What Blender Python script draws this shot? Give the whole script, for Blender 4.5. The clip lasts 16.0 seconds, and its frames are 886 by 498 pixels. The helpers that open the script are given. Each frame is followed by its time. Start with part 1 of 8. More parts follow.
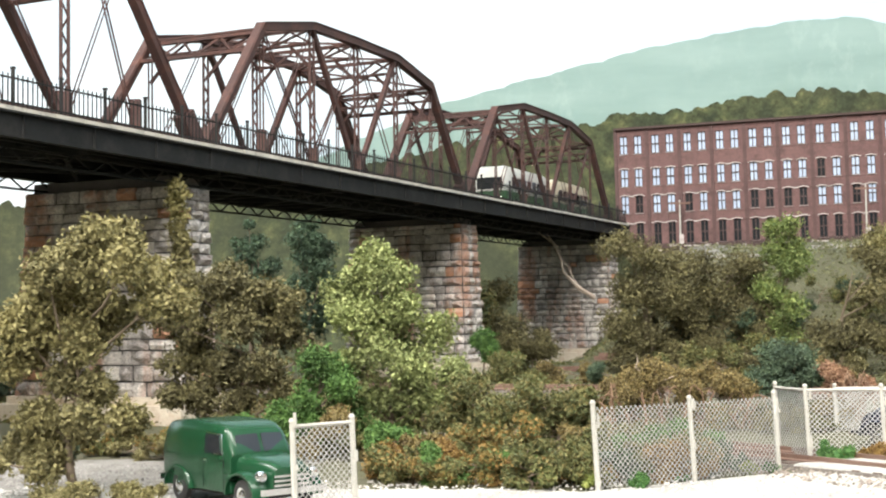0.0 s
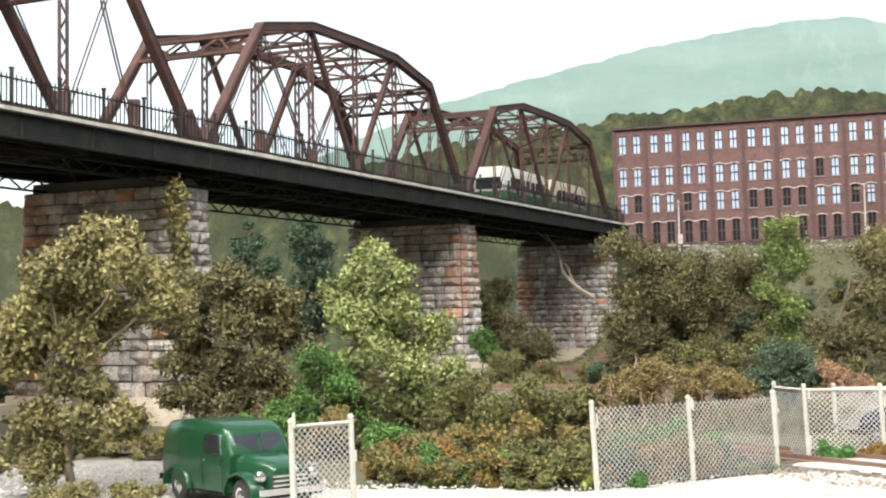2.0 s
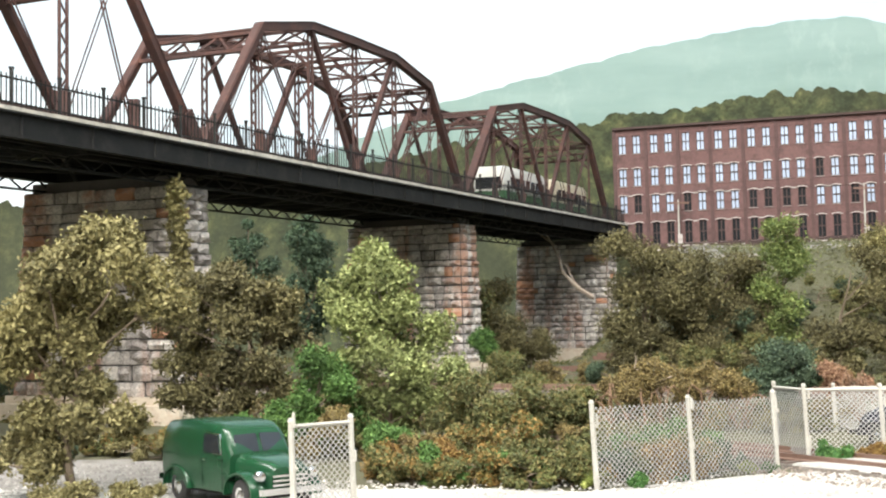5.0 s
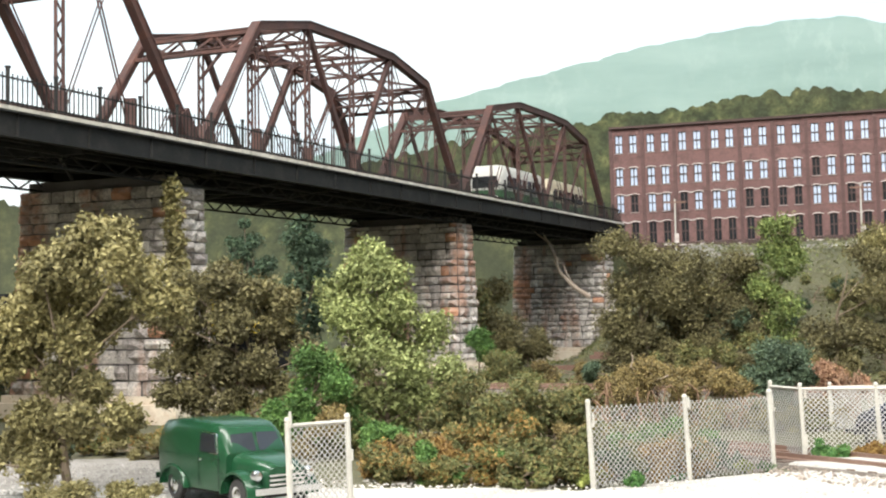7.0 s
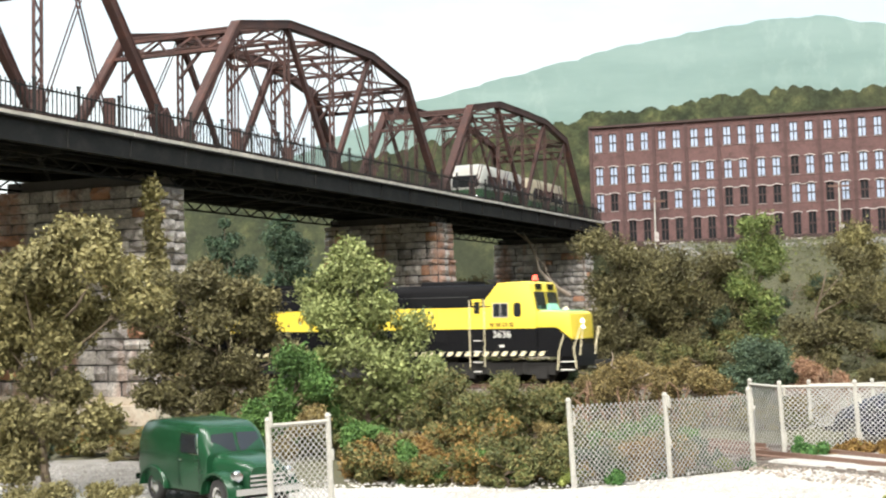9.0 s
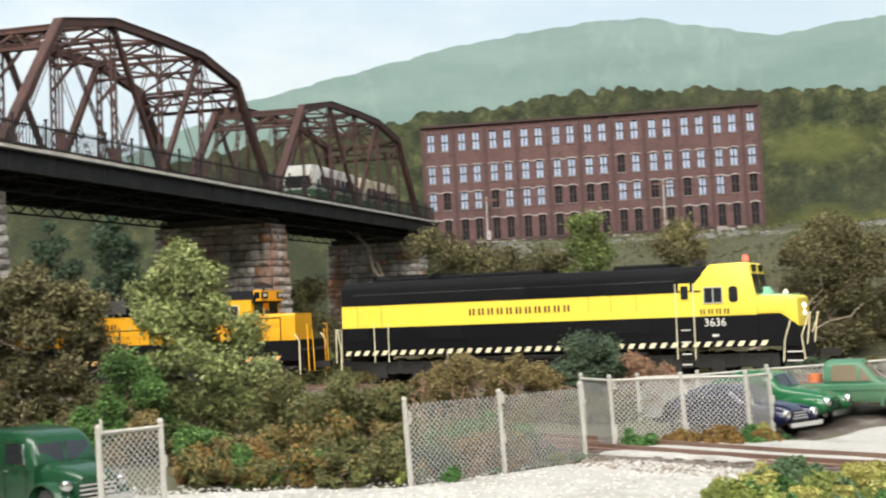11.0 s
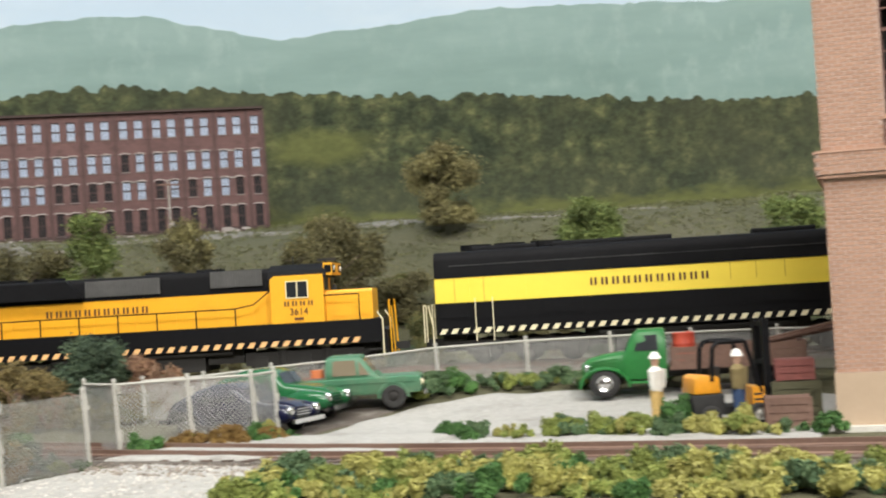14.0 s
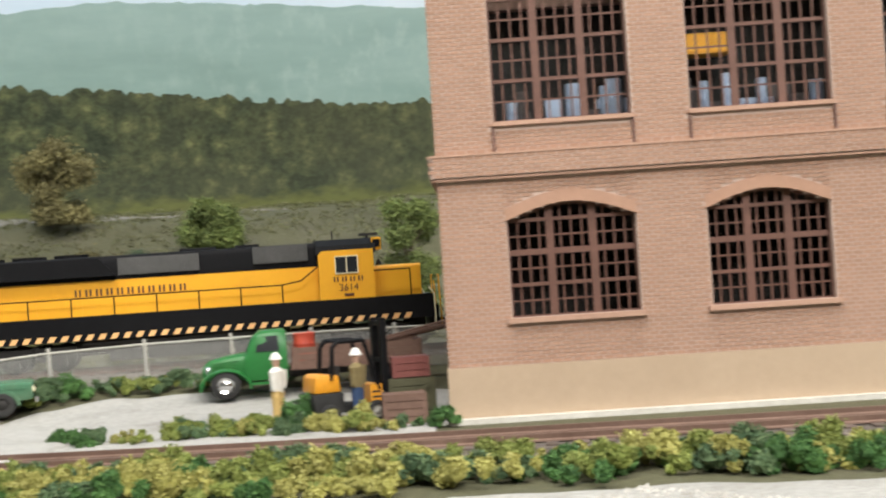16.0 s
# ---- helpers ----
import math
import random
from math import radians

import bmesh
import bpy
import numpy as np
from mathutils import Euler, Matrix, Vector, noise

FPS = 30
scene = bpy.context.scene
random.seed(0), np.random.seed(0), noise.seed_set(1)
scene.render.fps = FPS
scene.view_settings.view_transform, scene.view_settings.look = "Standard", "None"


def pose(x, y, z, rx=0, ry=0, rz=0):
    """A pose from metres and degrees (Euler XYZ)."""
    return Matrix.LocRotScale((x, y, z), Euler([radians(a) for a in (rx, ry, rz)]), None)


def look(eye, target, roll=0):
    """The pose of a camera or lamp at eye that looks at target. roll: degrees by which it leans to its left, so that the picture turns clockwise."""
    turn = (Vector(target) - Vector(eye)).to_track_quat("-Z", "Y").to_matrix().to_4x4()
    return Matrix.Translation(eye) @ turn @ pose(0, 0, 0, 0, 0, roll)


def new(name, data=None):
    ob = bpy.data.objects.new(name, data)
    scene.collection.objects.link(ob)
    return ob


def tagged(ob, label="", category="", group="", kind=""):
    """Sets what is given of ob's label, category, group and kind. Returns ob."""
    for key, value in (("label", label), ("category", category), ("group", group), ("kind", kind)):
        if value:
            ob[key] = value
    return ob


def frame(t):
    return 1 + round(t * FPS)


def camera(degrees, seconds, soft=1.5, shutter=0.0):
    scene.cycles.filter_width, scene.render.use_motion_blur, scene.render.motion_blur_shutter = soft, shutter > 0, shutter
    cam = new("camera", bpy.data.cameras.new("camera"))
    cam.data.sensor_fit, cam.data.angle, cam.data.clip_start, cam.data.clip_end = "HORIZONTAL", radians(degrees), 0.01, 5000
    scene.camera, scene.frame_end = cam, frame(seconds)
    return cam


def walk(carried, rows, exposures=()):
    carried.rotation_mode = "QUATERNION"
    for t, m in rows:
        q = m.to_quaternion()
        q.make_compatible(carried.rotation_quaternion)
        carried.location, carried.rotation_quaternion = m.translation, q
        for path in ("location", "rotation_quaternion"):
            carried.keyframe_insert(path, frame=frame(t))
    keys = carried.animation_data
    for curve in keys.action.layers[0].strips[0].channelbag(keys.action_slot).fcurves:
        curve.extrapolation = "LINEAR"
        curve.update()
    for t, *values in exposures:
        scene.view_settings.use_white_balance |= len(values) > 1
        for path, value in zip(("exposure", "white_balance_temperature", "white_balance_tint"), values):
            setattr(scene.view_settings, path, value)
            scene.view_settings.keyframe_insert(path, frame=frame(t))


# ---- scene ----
# Lengths below are in metres at full scale; the place is a 1:87 model, K brings them to true size.
K = 1 / 87.1
EYE_Z = 4.0

cam = camera(36.74, 16.0, soft=2.1, shutter=0.5)
# seconds, turn to the right, tilt up, lean (degrees)
PATH = [
    (0.0, 0.000, 3.096, -0.899),
    (2.0, 0.051, 3.096, -0.919),
    (4.0, 0.051, 3.096, -0.919),
    (6.5, 0.145, 3.059, -0.921),
    (7.0, 0.201, 3.054, -0.923),
    (7.5, 0.216, 3.052, -0.930),
    (8.0, 0.296, 3.028, -0.943),
    (8.2, 0.360, 3.020, -0.950),
    (8.8, 0.771, 3.014, -1.048),
    (9.4, 1.828, 2.997, -1.301),
    (9.9, 3.274, 2.974, -1.646),
    (10.3, 4.841, 2.945, -2.000),
    (10.5, 5.729, 2.906, -2.053),
    (11.0, 8.170, 2.803, -2.204),
    (11.5, 11.002, 2.670, -2.343),
    (12.0, 14.163, 2.552, -2.535),
    (12.5, 17.562, 2.401, -2.787),
    (13.0, 21.419, 2.206, -2.957),
    (13.5, 25.121, 2.025, -3.173),
    (14.0, 29.160, 1.821, -3.381),
    (14.5, 33.463, 1.596, -3.538),
    (15.0, 37.441, 1.330, -3.638),
    (15.5, 41.138, 1.097, -3.716),
    (16.0, 45.303, 0.858, -3.795),
]


def aim(yaw, tilt, lean):
    a, b = radians(yaw), radians(tilt)
    eye = Vector((0, 0, EYE_Z * K))
    return look(eye, eye + Vector((math.cos(b) * math.sin(a), math.cos(b) * math.cos(a), math.sin(b))), lean)


walk(cam, [(t, aim(a, b, c)) for t, a, b, c in PATH],
     exposures=[(0.0, 0.56), (8.2, 0.56), (9.0, 0.46), (10.3, 0.15), (11.0, 0.05), (12.5, -0.13), (14.5, -0.1), (16.0, -0.12)])

# ---- light: the room's ceiling fluorescents, out of view, and an added frontal fill ----
world = bpy.data.worlds.new("room_air")
world.use_nodes = True
world.node_tree.nodes["Background"].inputs[0].default_value = (0.9, 0.95, 1.0, 1)
world.node_tree.nodes["Background"].inputs[1].default_value = 0.10
scene.world = world


def ceiling_lamp(x, y, z, sx, sy, watts, target, colour=(1.0, 0.97, 0.92)):
    data = bpy.data.lights.new("ceiling_lamp_light", "AREA")
    data.shape, data.size, data.size_y, data.energy, data.color = "RECTANGLE", sx, sy, watts, colour
    ob = new("ceiling_lamp_light", data)
    ob.matrix_world = look((x, y, z), target)
    return ob


ceiling_lamp(-0.40, 0.10, 1.30, 1.2, 0.25, 20.0, (-0.1, 0.8, 0.05))
ceiling_lamp(0.55, -0.25, 1.30, 1.2, 0.25, 13.0, (0.5, 0.55, 0.05))
# unseen fill added behind the viewpoint to brighten upright faces
ceiling_lamp(-0.45, -1.30, 1.25, 1.2, 0.40, 62.0, (0.2, 0.6, 0.1))


# ---- materials ----
def nodes_of(name, rough=0.6, metal=0.0):
    m = bpy.data.materials.new(name)
    m.use_nodes = True
    nt = m.node_tree
    b = nt.nodes["Principled BSDF"]
    b.inputs["Roughness"].default_value = rough
    b.inputs["Metallic"].default_value = metal
    return m, nt, b


def add(nt, kind, **values):
    n = nt.nodes.new(kind)
    for k, v in values.items():
        n.inputs[k.replace("_", " ")].default_value = v
    return n


def ramp(nt, source, stops):
    r = nt.nodes.new("ShaderNodeValToRGB")
    nt.links.new(source, r.inputs[0])
    e = r.color_ramp.elements
    while len(e) < len(stops):
        e.new(0.5)
    for i, (p, c) in enumerate(stops):
        e[i].position, e[i].color = p, (*c, 1)
    return r.outputs[0]


def mixed(nt, fac, a, b, mode="MIX"):
    n = nt.nodes.new("ShaderNodeMix")
    n.data_type, n.blend_type = "RGBA", mode
    for s, v in ((0, fac), (6, a), (7, b)):
        if hasattr(v, "is_linked"):
            nt.links.new(v, n.inputs[s])
        elif s == 0:
            n.inputs[0].default_value = v
        else:
            n.inputs[s].default_value = (*v, 1)
    return n.outputs[2]


def noise_out(nt, scale, detail=4.0, rough=0.6, stretch=None, coord="Object"):
    tc = nt.nodes.new("ShaderNodeTexCoord")
    src = tc.outputs[coord]
    if stretch:
        mp = nt.nodes.new("ShaderNodeMapping")
        mp.inputs["Scale"].default_value = stretch
        nt.links.new(src, mp.inputs["Vector"])
        src = mp.outputs[0]
    n = add(nt, "ShaderNodeTexNoise", Scale=scale / K, Detail=detail, Roughness=rough)
    nt.links.new(src, n.inputs["Vector"])
    return n.outputs["Fac"]


def bumped(nt, b, height, strength, dist):
    n = add(nt, "ShaderNodeBump", Strength=strength, Distance=dist * K)
    nt.links.new(height, n.inputs["Height"])
    nt.links.new(n.outputs[0], b.inputs["Normal"])


def surface(name, c1, c2, big=0.3, fine=4.0, rough=0.7, metal=0.0, bump=0.3, dist=0.05, dirt=None, amount=0.5, island=0.0, random_ob=0.0, stretch=None, grain=0.45, spec=0.5):
    """Two-scale paint or mineral surface: c1 to c2 by noise, stains of dirt, fine relief."""
    m, nt, b = nodes_of(name, rough, metal)
    b.inputs["Specular IOR Level"].default_value = spec
    n1 = noise_out(nt, big, 5.0, 0.6, stretch)
    n2 = noise_out(nt, fine, 4.0, 0.65, stretch)
    col = mixed(nt, ramp(nt, n1, [(0.33, (0, 0, 0)), (0.68, (1, 1, 1))]), c1, c2)
    col = mixed(nt, grain, col, mixed(nt, n2, tuple(v * 0.55 for v in c1), tuple(min(1, v * 1.45) for v in c2)))
    if dirt:
        n3 = noise_out(nt, big * 2.3, 6.0, 0.7, stretch)
        mask = ramp(nt, n3, [(0.5, (0, 0, 0)), (0.72, (amount,) * 3)])
        col = mixed(nt, mask, col, dirt)
    for kind, size, out in (("ShaderNodeNewGeometry", island, "Random Per Island"), ("ShaderNodeObjectInfo", random_ob, "Random")):
        if size:
            g = nt.nodes.new(kind)
            lo, hi = 1 - size, 1 + size
            col = mixed(nt, 1.0, col, ramp(nt, g.outputs[out], [(0.0, (lo,) * 3), (1.0, (min(hi, 2.0),) * 3)]), "MULTIPLY")
    nt.links.new(col, b.inputs["Base Color"])
    if bump:
        bumped(nt, b, n2, bump, dist)
    return m


def leafy(name, colours, rough=0.75):
    m, nt, b = nodes_of(name, rough)
    g = nt.nodes.new("ShaderNodeNewGeometry")
    stops = [(i / (len(colours) - 1), c) for i, c in enumerate(colours)]
    col = ramp(nt, g.outputs["Random Per Island"], stops)
    n = noise_out(nt, 0.5, 3.0, 0.5)
    col = mixed(nt, 0.8, col, ramp(nt, n, [(0.3, (0.6, 0.6, 0.6)), (0.7, (1.3, 1.3, 1.2))]), "MULTIPLY")
    nt.links.new(col, b.inputs["Base Color"])
    return m


M = {
    "rust": surface("rusty_steel", (0.03, 0.016, 0.014), (0.07, 0.031, 0.025), 0.5, 8, 0.75, 0.0, 0.4, 0.02, (0.14, 0.052, 0.034), 0.55),
    "black_steel": surface("black_girder_paint", (0.008, 0.0085, 0.009), (0.018, 0.018, 0.0175), 0.4, 6, 0.7, 0.0, 0.3, 0.02, (0.06, 0.056, 0.05), 0.35, spec=0.2),
    "kerb": surface("pale_kerb_paint", (0.42, 0.39, 0.33), (0.6, 0.57, 0.5), 0.8, 9, 0.85, 0.0, 0.5, 0.04, (0.1, 0.09, 0.08), 0.8),
    "asphalt": surface("bridge_roadway", (0.05, 0.05, 0.05), (0.09, 0.088, 0.085), 0.3, 7, 0.9),
    "core": surface("pier_mortar", (0.06, 0.055, 0.05), (0.11, 0.1, 0.095), 0.5, 7, 0.95),
    "concrete": surface("stained_concrete", (0.5, 0.42, 0.31), (0.62, 0.55, 0.45), 0.35, 6, 0.9, 0, 0.4, 0.03, (0.33, 0.17, 0.08), 0.6),
    "ground": surface("dark_scenic_earth", (0.062, 0.062, 0.031), (0.105, 0.1, 0.052), 0.12, 3.5, 0.95, 0, 0.8, 0.15, (0.115, 0.105, 0.075), 0.6),
    "gravel": surface("white_crushed_stone", (0.33, 0.32, 0.296), (0.46, 0.45, 0.422), 0.2, 6, 0.95, 0, 1.0, 0.12, (0.2, 0.185, 0.16), 0.6, grain=0.6),
    # brown set darker for the locomotives' shadow on the bank
    "ballast": surface("brown_ballast", (0.075, 0.06, 0.048), (0.15, 0.125, 0.105), 0.6, 9, 0.95, 0, 1.0, 0.1, (0.3, 0.28, 0.25), 0.6),
    "tie": surface("weathered_tie", (0.075, 0.05, 0.038), (0.15, 0.11, 0.09), 1.0, 9, 0.9, 0, 0.5, 0.03, random_ob=0.3),
    "rail": surface("rusted_rail", (0.15, 0.09, 0.068), (0.24, 0.155, 0.12), 0.8, 10, 0.6, 0.3, 0.3, 0.01),
    "yellow": surface("yellow_loco_paint", (0.87, 0.65, 0.07), (0.9, 0.69, 0.085), 0.15, 5, 0.4, 0, 0.02, 0.01, grain=0.07),
    "orange": surface("orange_yellow_loco_paint", (0.80, 0.36, 0.012), (0.85, 0.42, 0.02), 0.15, 5, 0.42, 0, 0.03, 0.01, (0.5, 0.2, 0.02), 0.2, grain=0.1),
    "loco_black": surface("black_loco_paint", (0.004, 0.004, 0.005), (0.008, 0.008, 0.009), 0.2, 5, 0.5, 0, 0.05, 0.01, spec=0.12),
    "roof_black": surface("dull_black_roof", (0.004, 0.004, 0.005), (0.009, 0.009, 0.01), 0.2, 5, 0.7, 0, 0.1, 0.01, spec=0.12),
    # black deepened for the shade beneath the locomotives
    "under": surface("grimy_shade_black", (0.008, 0.0075, 0.007), (0.02, 0.018, 0.016), 0.6, 6, 0.8),
    "stripe": surface("cream_stripe_paint", (0.8, 0.68, 0.42), (0.85, 0.74, 0.5), 0.5, 5, 0.5, 0, 0.0),
    "letter": surface("dark_red_lettering", (0.09, 0.035, 0.012), (0.13, 0.05, 0.02), 0.5, 5, 0.5, 0, 0.0),
    "white_letter": surface("white_lettering", (0.75, 0.72, 0.64), (0.82, 0.8, 0.74), 0.5, 5, 0.5, 0, 0.0),
    "mint": surface("mint_green_antiglare", (0.22, 0.52, 0.36), (0.28, 0.6, 0.42), 0.3, 5, 0.5, 0, 0.0),
    "post": surface("galvanised_white_post", (0.33, 0.32, 0.285), (0.47, 0.455, 0.41), 0.8, 9, 0.7, 0, 0.4, 0.02, (0.38, 0.35, 0.28), 0.5),
    "wire": surface("dull_fence_wire", (0.3, 0.295, 0.28), (0.44, 0.435, 0.415), 0.6, 6, 0.65, 0.2, 0.0),
    "mill_brick": surface("dark_red_mill_brick", (0.085, 0.047, 0.046), (0.165, 0.088, 0.08), 0.45, 4.5, 0.85, 0, 0.3, 0.04, (0.045, 0.027, 0.026), 0.8, grain=0.6),
    "mill_pier": surface("dark_brick_pilaster", (0.06, 0.034, 0.033), (0.105, 0.058, 0.054), 0.5, 4, 0.85),
    "mill_dark": surface("sooty_mill_base", (0.04, 0.026, 0.025), (0.075, 0.045, 0.04), 0.2, 3.5, 0.85),
    "mill_trim": surface("pale_arch_stone", (0.36, 0.32, 0.3), (0.58, 0.53, 0.5), 0.9, 4, 0.8, 0, 0.3, 0.05, (0.17, 0.12, 0.11), 0.8),
    "mill_sill": surface("weathered_mill_sill", (0.2, 0.165, 0.155), (0.3, 0.26, 0.245), 0.5, 4, 0.85),
    "mill_frame": surface("weathered_window_timber", (0.045, 0.035, 0.035), (0.09, 0.075, 0.072), 0.5, 4, 0.8),
    "brick": surface("salmon_brick", (0.335, 0.192, 0.13), (0.41, 0.245, 0.172), 0.12, 4.5, 0.85, 0, 0.35, 0.02, (0.34, 0.205, 0.145), 0.4, island=0.08, random_ob=0.08, grain=0.25),
    "mortar": surface("brick_mortar", (0.42, 0.31, 0.255), (0.5, 0.38, 0.32), 0.2, 5, 0.9),
    "sill": surface("tan_sandstone", (0.39, 0.235, 0.168), (0.46, 0.288, 0.21), 0.3, 6, 0.8, grain=0.2),
    "ledge": surface("pale_concrete_ledge", (0.5, 0.48, 0.43), (0.64, 0.62, 0.57), 0.5, 7, 0.9, 0, 0.3, 0.02, (0.4, 0.37, 0.31), 0.4),
    "plinth": surface("tan_rendered_plinth", (0.41, 0.305, 0.212), (0.47, 0.357, 0.254), 0.12, 5, 0.85, 0, 0.15, 0.02, (0.37, 0.27, 0.185), 0.3, grain=0.15),
    "sash": surface("brown_window_sash", (0.095, 0.043, 0.03), (0.15, 0.07, 0.05), 0.6, 8, 0.6, 0, 0.2, 0.01),
    "wood": surface("brown_weathered_wood", (0.1, 0.055, 0.04), (0.2, 0.12, 0.09), 0.9, 8, 0.85, 0, 0.5, 0.02),
    "bark": surface("tree_bark", (0.1, 0.075, 0.05), (0.2, 0.155, 0.11), 1.2, 9, 0.9, 0, 0.6, 0.03),
    "tyre": surface("black_rubber", (0.012, 0.012, 0.012), (0.03, 0.029, 0.028), 0.8, 6, 0.85),
    "chrome": surface("chrome_trim", (0.75, 0.75, 0.76), (0.82, 0.82, 0.83), 0.8, 6, 0.16, 1.0, 0.0),
    "ceiling": surface("white_ceiling_paint", (0.74, 0.74, 0.72), (0.8, 0.8, 0.78), 0.02, 0.5, 0.9),
    "room_wall": surface("cream_room_paint", (0.58, 0.56, 0.52), (0.64, 0.62, 0.58), 0.02, 0.5, 0.9),
}


def glowing(name, colour, power):
    m, nt, b = nodes_of(name, 0.3)
    b.inputs["Base Color"].default_value = (*colour, 1)
    b.inputs["Emission Color"].default_value = (*colour, 1)
    b.inputs["Emission Strength"].default_value = power
    return m


M["lit_lamp"] = glowing("lit_headlight", (1.0, 0.93, 0.8), 3.0)
M["lit_beacon"] = glowing("lit_red_beacon", (1.0, 0.1, 0.06), 2.0)
M["grey_seam"] = surface("grey_seam_edge", (0.05, 0.05, 0.052), (0.08, 0.08, 0.08), 0.5, 5, 0.6)
# loco yellow darkened to give the door edges their shade
M["seam_yellow"] = surface("shaded_yellow_edge", (0.5, 0.33, 0.03), (0.58, 0.4, 0.04), 0.5, 5, 0.5)
M["orange_stripe"] = surface("salmon_stripe_paint", (0.85, 0.42, 0.16), (0.9, 0.5, 0.22), 0.5, 5, 0.5, 0, 0.0)


def glassy(name, colour, rough=0.08):
    m, nt, b = nodes_of(name, rough)
    n = noise_out(nt, 0.6, 2.0)
    nt.links.new(mixed(nt, n, tuple(c * 0.6 for c in colour), colour), b.inputs["Base Color"])
    b.inputs["Coat Weight"].default_value = 0.15
    return m


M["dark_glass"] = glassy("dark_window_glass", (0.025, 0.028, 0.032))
# pale blue base colour imitates sky reflected in the panes
M["sky_reflection"] = glassy("sky_reflection_glass", (0.5, 0.61, 0.8), 0.3)

m, nt, b = nodes_of("thin_clear_glass", 0.03)
b.inputs["Base Color"].default_value = (0.9, 0.95, 0.95, 1)
b.inputs["Transmission Weight"].default_value = 1.0
b.inputs["IOR"].default_value = 1.05
M["clear"] = m


# ---- mesh helpers (full-scale metres) ----
def box(bm, c, s, rz=0.0, m=None):
    q = m or (Matrix.Translation(c) @ Matrix.Rotation(rz, 4, "Z"))
    v = [bm.verts.new(q @ Vector((x * s[0] / 2, y * s[1] / 2, z * s[2] / 2))) for x in (-1, 1) for y in (-1, 1) for z in (-1, 1)]
    for f in ((0, 1, 3, 2), (4, 6, 7, 5), (0, 4, 5, 1), (2, 3, 7, 6), (0, 2, 6, 4), (1, 5, 7, 3)):
        bm.faces.new([v[i] for i in f])


def beam(bm, p, q, w, h):
    """A bar from p to q, w wide (level) and h deep."""
    p, q = Vector(p), Vector(q)
    d = q - p
    side = d.cross(Vector((0, 0, 1)))
    side = side.normalized() if side.length > 1e-5 else Vector((1, 0, 0))
    up = side.cross(d).normalized()
    m = Matrix((side, d.normalized(), up)).transposed().to_4x4()
    m.translation = (p + q) / 2
    box(bm, None, (w, d.length, h), 0, m)


def rod(bm, p, q, r, r2=None, n=6, caps=True):
    p, q = Vector(p), Vector(q)
    d = (q - p)
    t = d.to_track_quat("Z", "Y").to_matrix()
    r2 = r if r2 is None else r2
    a, b2 = [], []
    for i in range(n):
        o = Vector((math.cos(2 * math.pi * i / n), math.sin(2 * math.pi * i / n), 0))
        a.append(bm.verts.new(p + t @ (o * r)))
        b2.append(bm.verts.new(q + t @ (o * r2)))
    for i in range(n):
        bm.faces.new((a[i], a[(i + 1) % n], b2[(i + 1) % n], b2[i]))
    if caps:
        bm.faces.new(a[::-1])
        bm.faces.new(b2)


def prism(bm, pts, y0, y1):
    """Extrude an outline in x, z from y0 to y1."""
    a = [bm.verts.new((x, y0, z)) for x, z in pts]
    c = [bm.verts.new((x, y1, z)) for x, z in pts]
    n = len(pts)
    for i in range(n):
        bm.faces.new((a[i], a[(i + 1) % n], c[(i + 1) % n], c[i]))
    bm.faces.new(a[::-1])
    bm.faces.new(c)
    bmesh.ops.recalc_face_normals(bm, faces=bm.faces)


def loft(bm, rings, cap=True):
    """Skin closed rings of equal length."""
    vs = [[bm.verts.new(p) for p in r] for r in rings]
    n = len(rings[0])
    for a, c in zip(vs, vs[1:]):
        for i in range(n):
            bm.faces.new((a[i], a[(i + 1) % n], c[(i + 1) % n], c[i]))
    if cap:
        bm.faces.new(vs[0][::-1])
        bm.faces.new(vs[-1])
    bmesh.ops.recalc_face_normals(bm, faces=bm.faces)


def bevelled(bm, w, seg=2, angle=30):
    e = [x for x in bm.edges if len(x.link_faces) == 2 and x.calc_face_angle(0) > radians(angle)]
    bmesh.ops.bevel(bm, geom=e, offset=w, segments=seg, affect="EDGES", profile=0.6)


def mesh_of(name, bm, mat, smooth=False):
    me = bpy.data.meshes.new(name)
    bm.transform(Matrix.Diagonal((K, K, K, 1)))
    bm.normal_update()
    bm.to_mesh(me)
    bm.free()
    me.materials.append(mat)
    if smooth:
        me.shade_smooth()
        me.set_sharp_from_angle(angle=radians(35))
    return me


def part(name, bm, mat, parent=None, label="", smooth=False):
    ob = new(name, mesh_of(name, bm, M[mat] if isinstance(mat, str) else mat, smooth))
    ob.parent = parent
    return tagged(ob, label)


def thing(name, label, category, at=(0, 0, 0), rz=0.0, group="", kind=""):
    ob = tagged(new(name), label, category, group, kind)
    ob.matrix_basis = pose(at[0] * K, at[1] * K, at[2] * K, 0, 0, rz)
    ob.empty_display_size = 0.01
    return ob


def solo(name, bm, mat, label, category, kind="", smooth=False, at=(0, 0, 0), rz=0.0, group=""):
    ob = part(name, bm, mat, None, label, smooth)
    ob.matrix_basis = pose(at[0] * K, at[1] * K, at[2] * K, 0, 0, rz)
    return tagged(ob, label, category, group, kind)


def raw(name, verts, faces, mat, parent=None, label="", smooth=False):
    me = bpy.data.meshes.new(name)
    me.from_pydata((np.asarray(verts) * K).tolist(), [], faces if isinstance(faces, list) else faces.tolist())
    me.materials.append(M[mat] if isinstance(mat, str) else mat)
    if smooth:
        me.shade_smooth()
    ob = new(name, me)
    ob.parent = parent
    return tagged(ob, label)


def B():
    return bmesh.new()


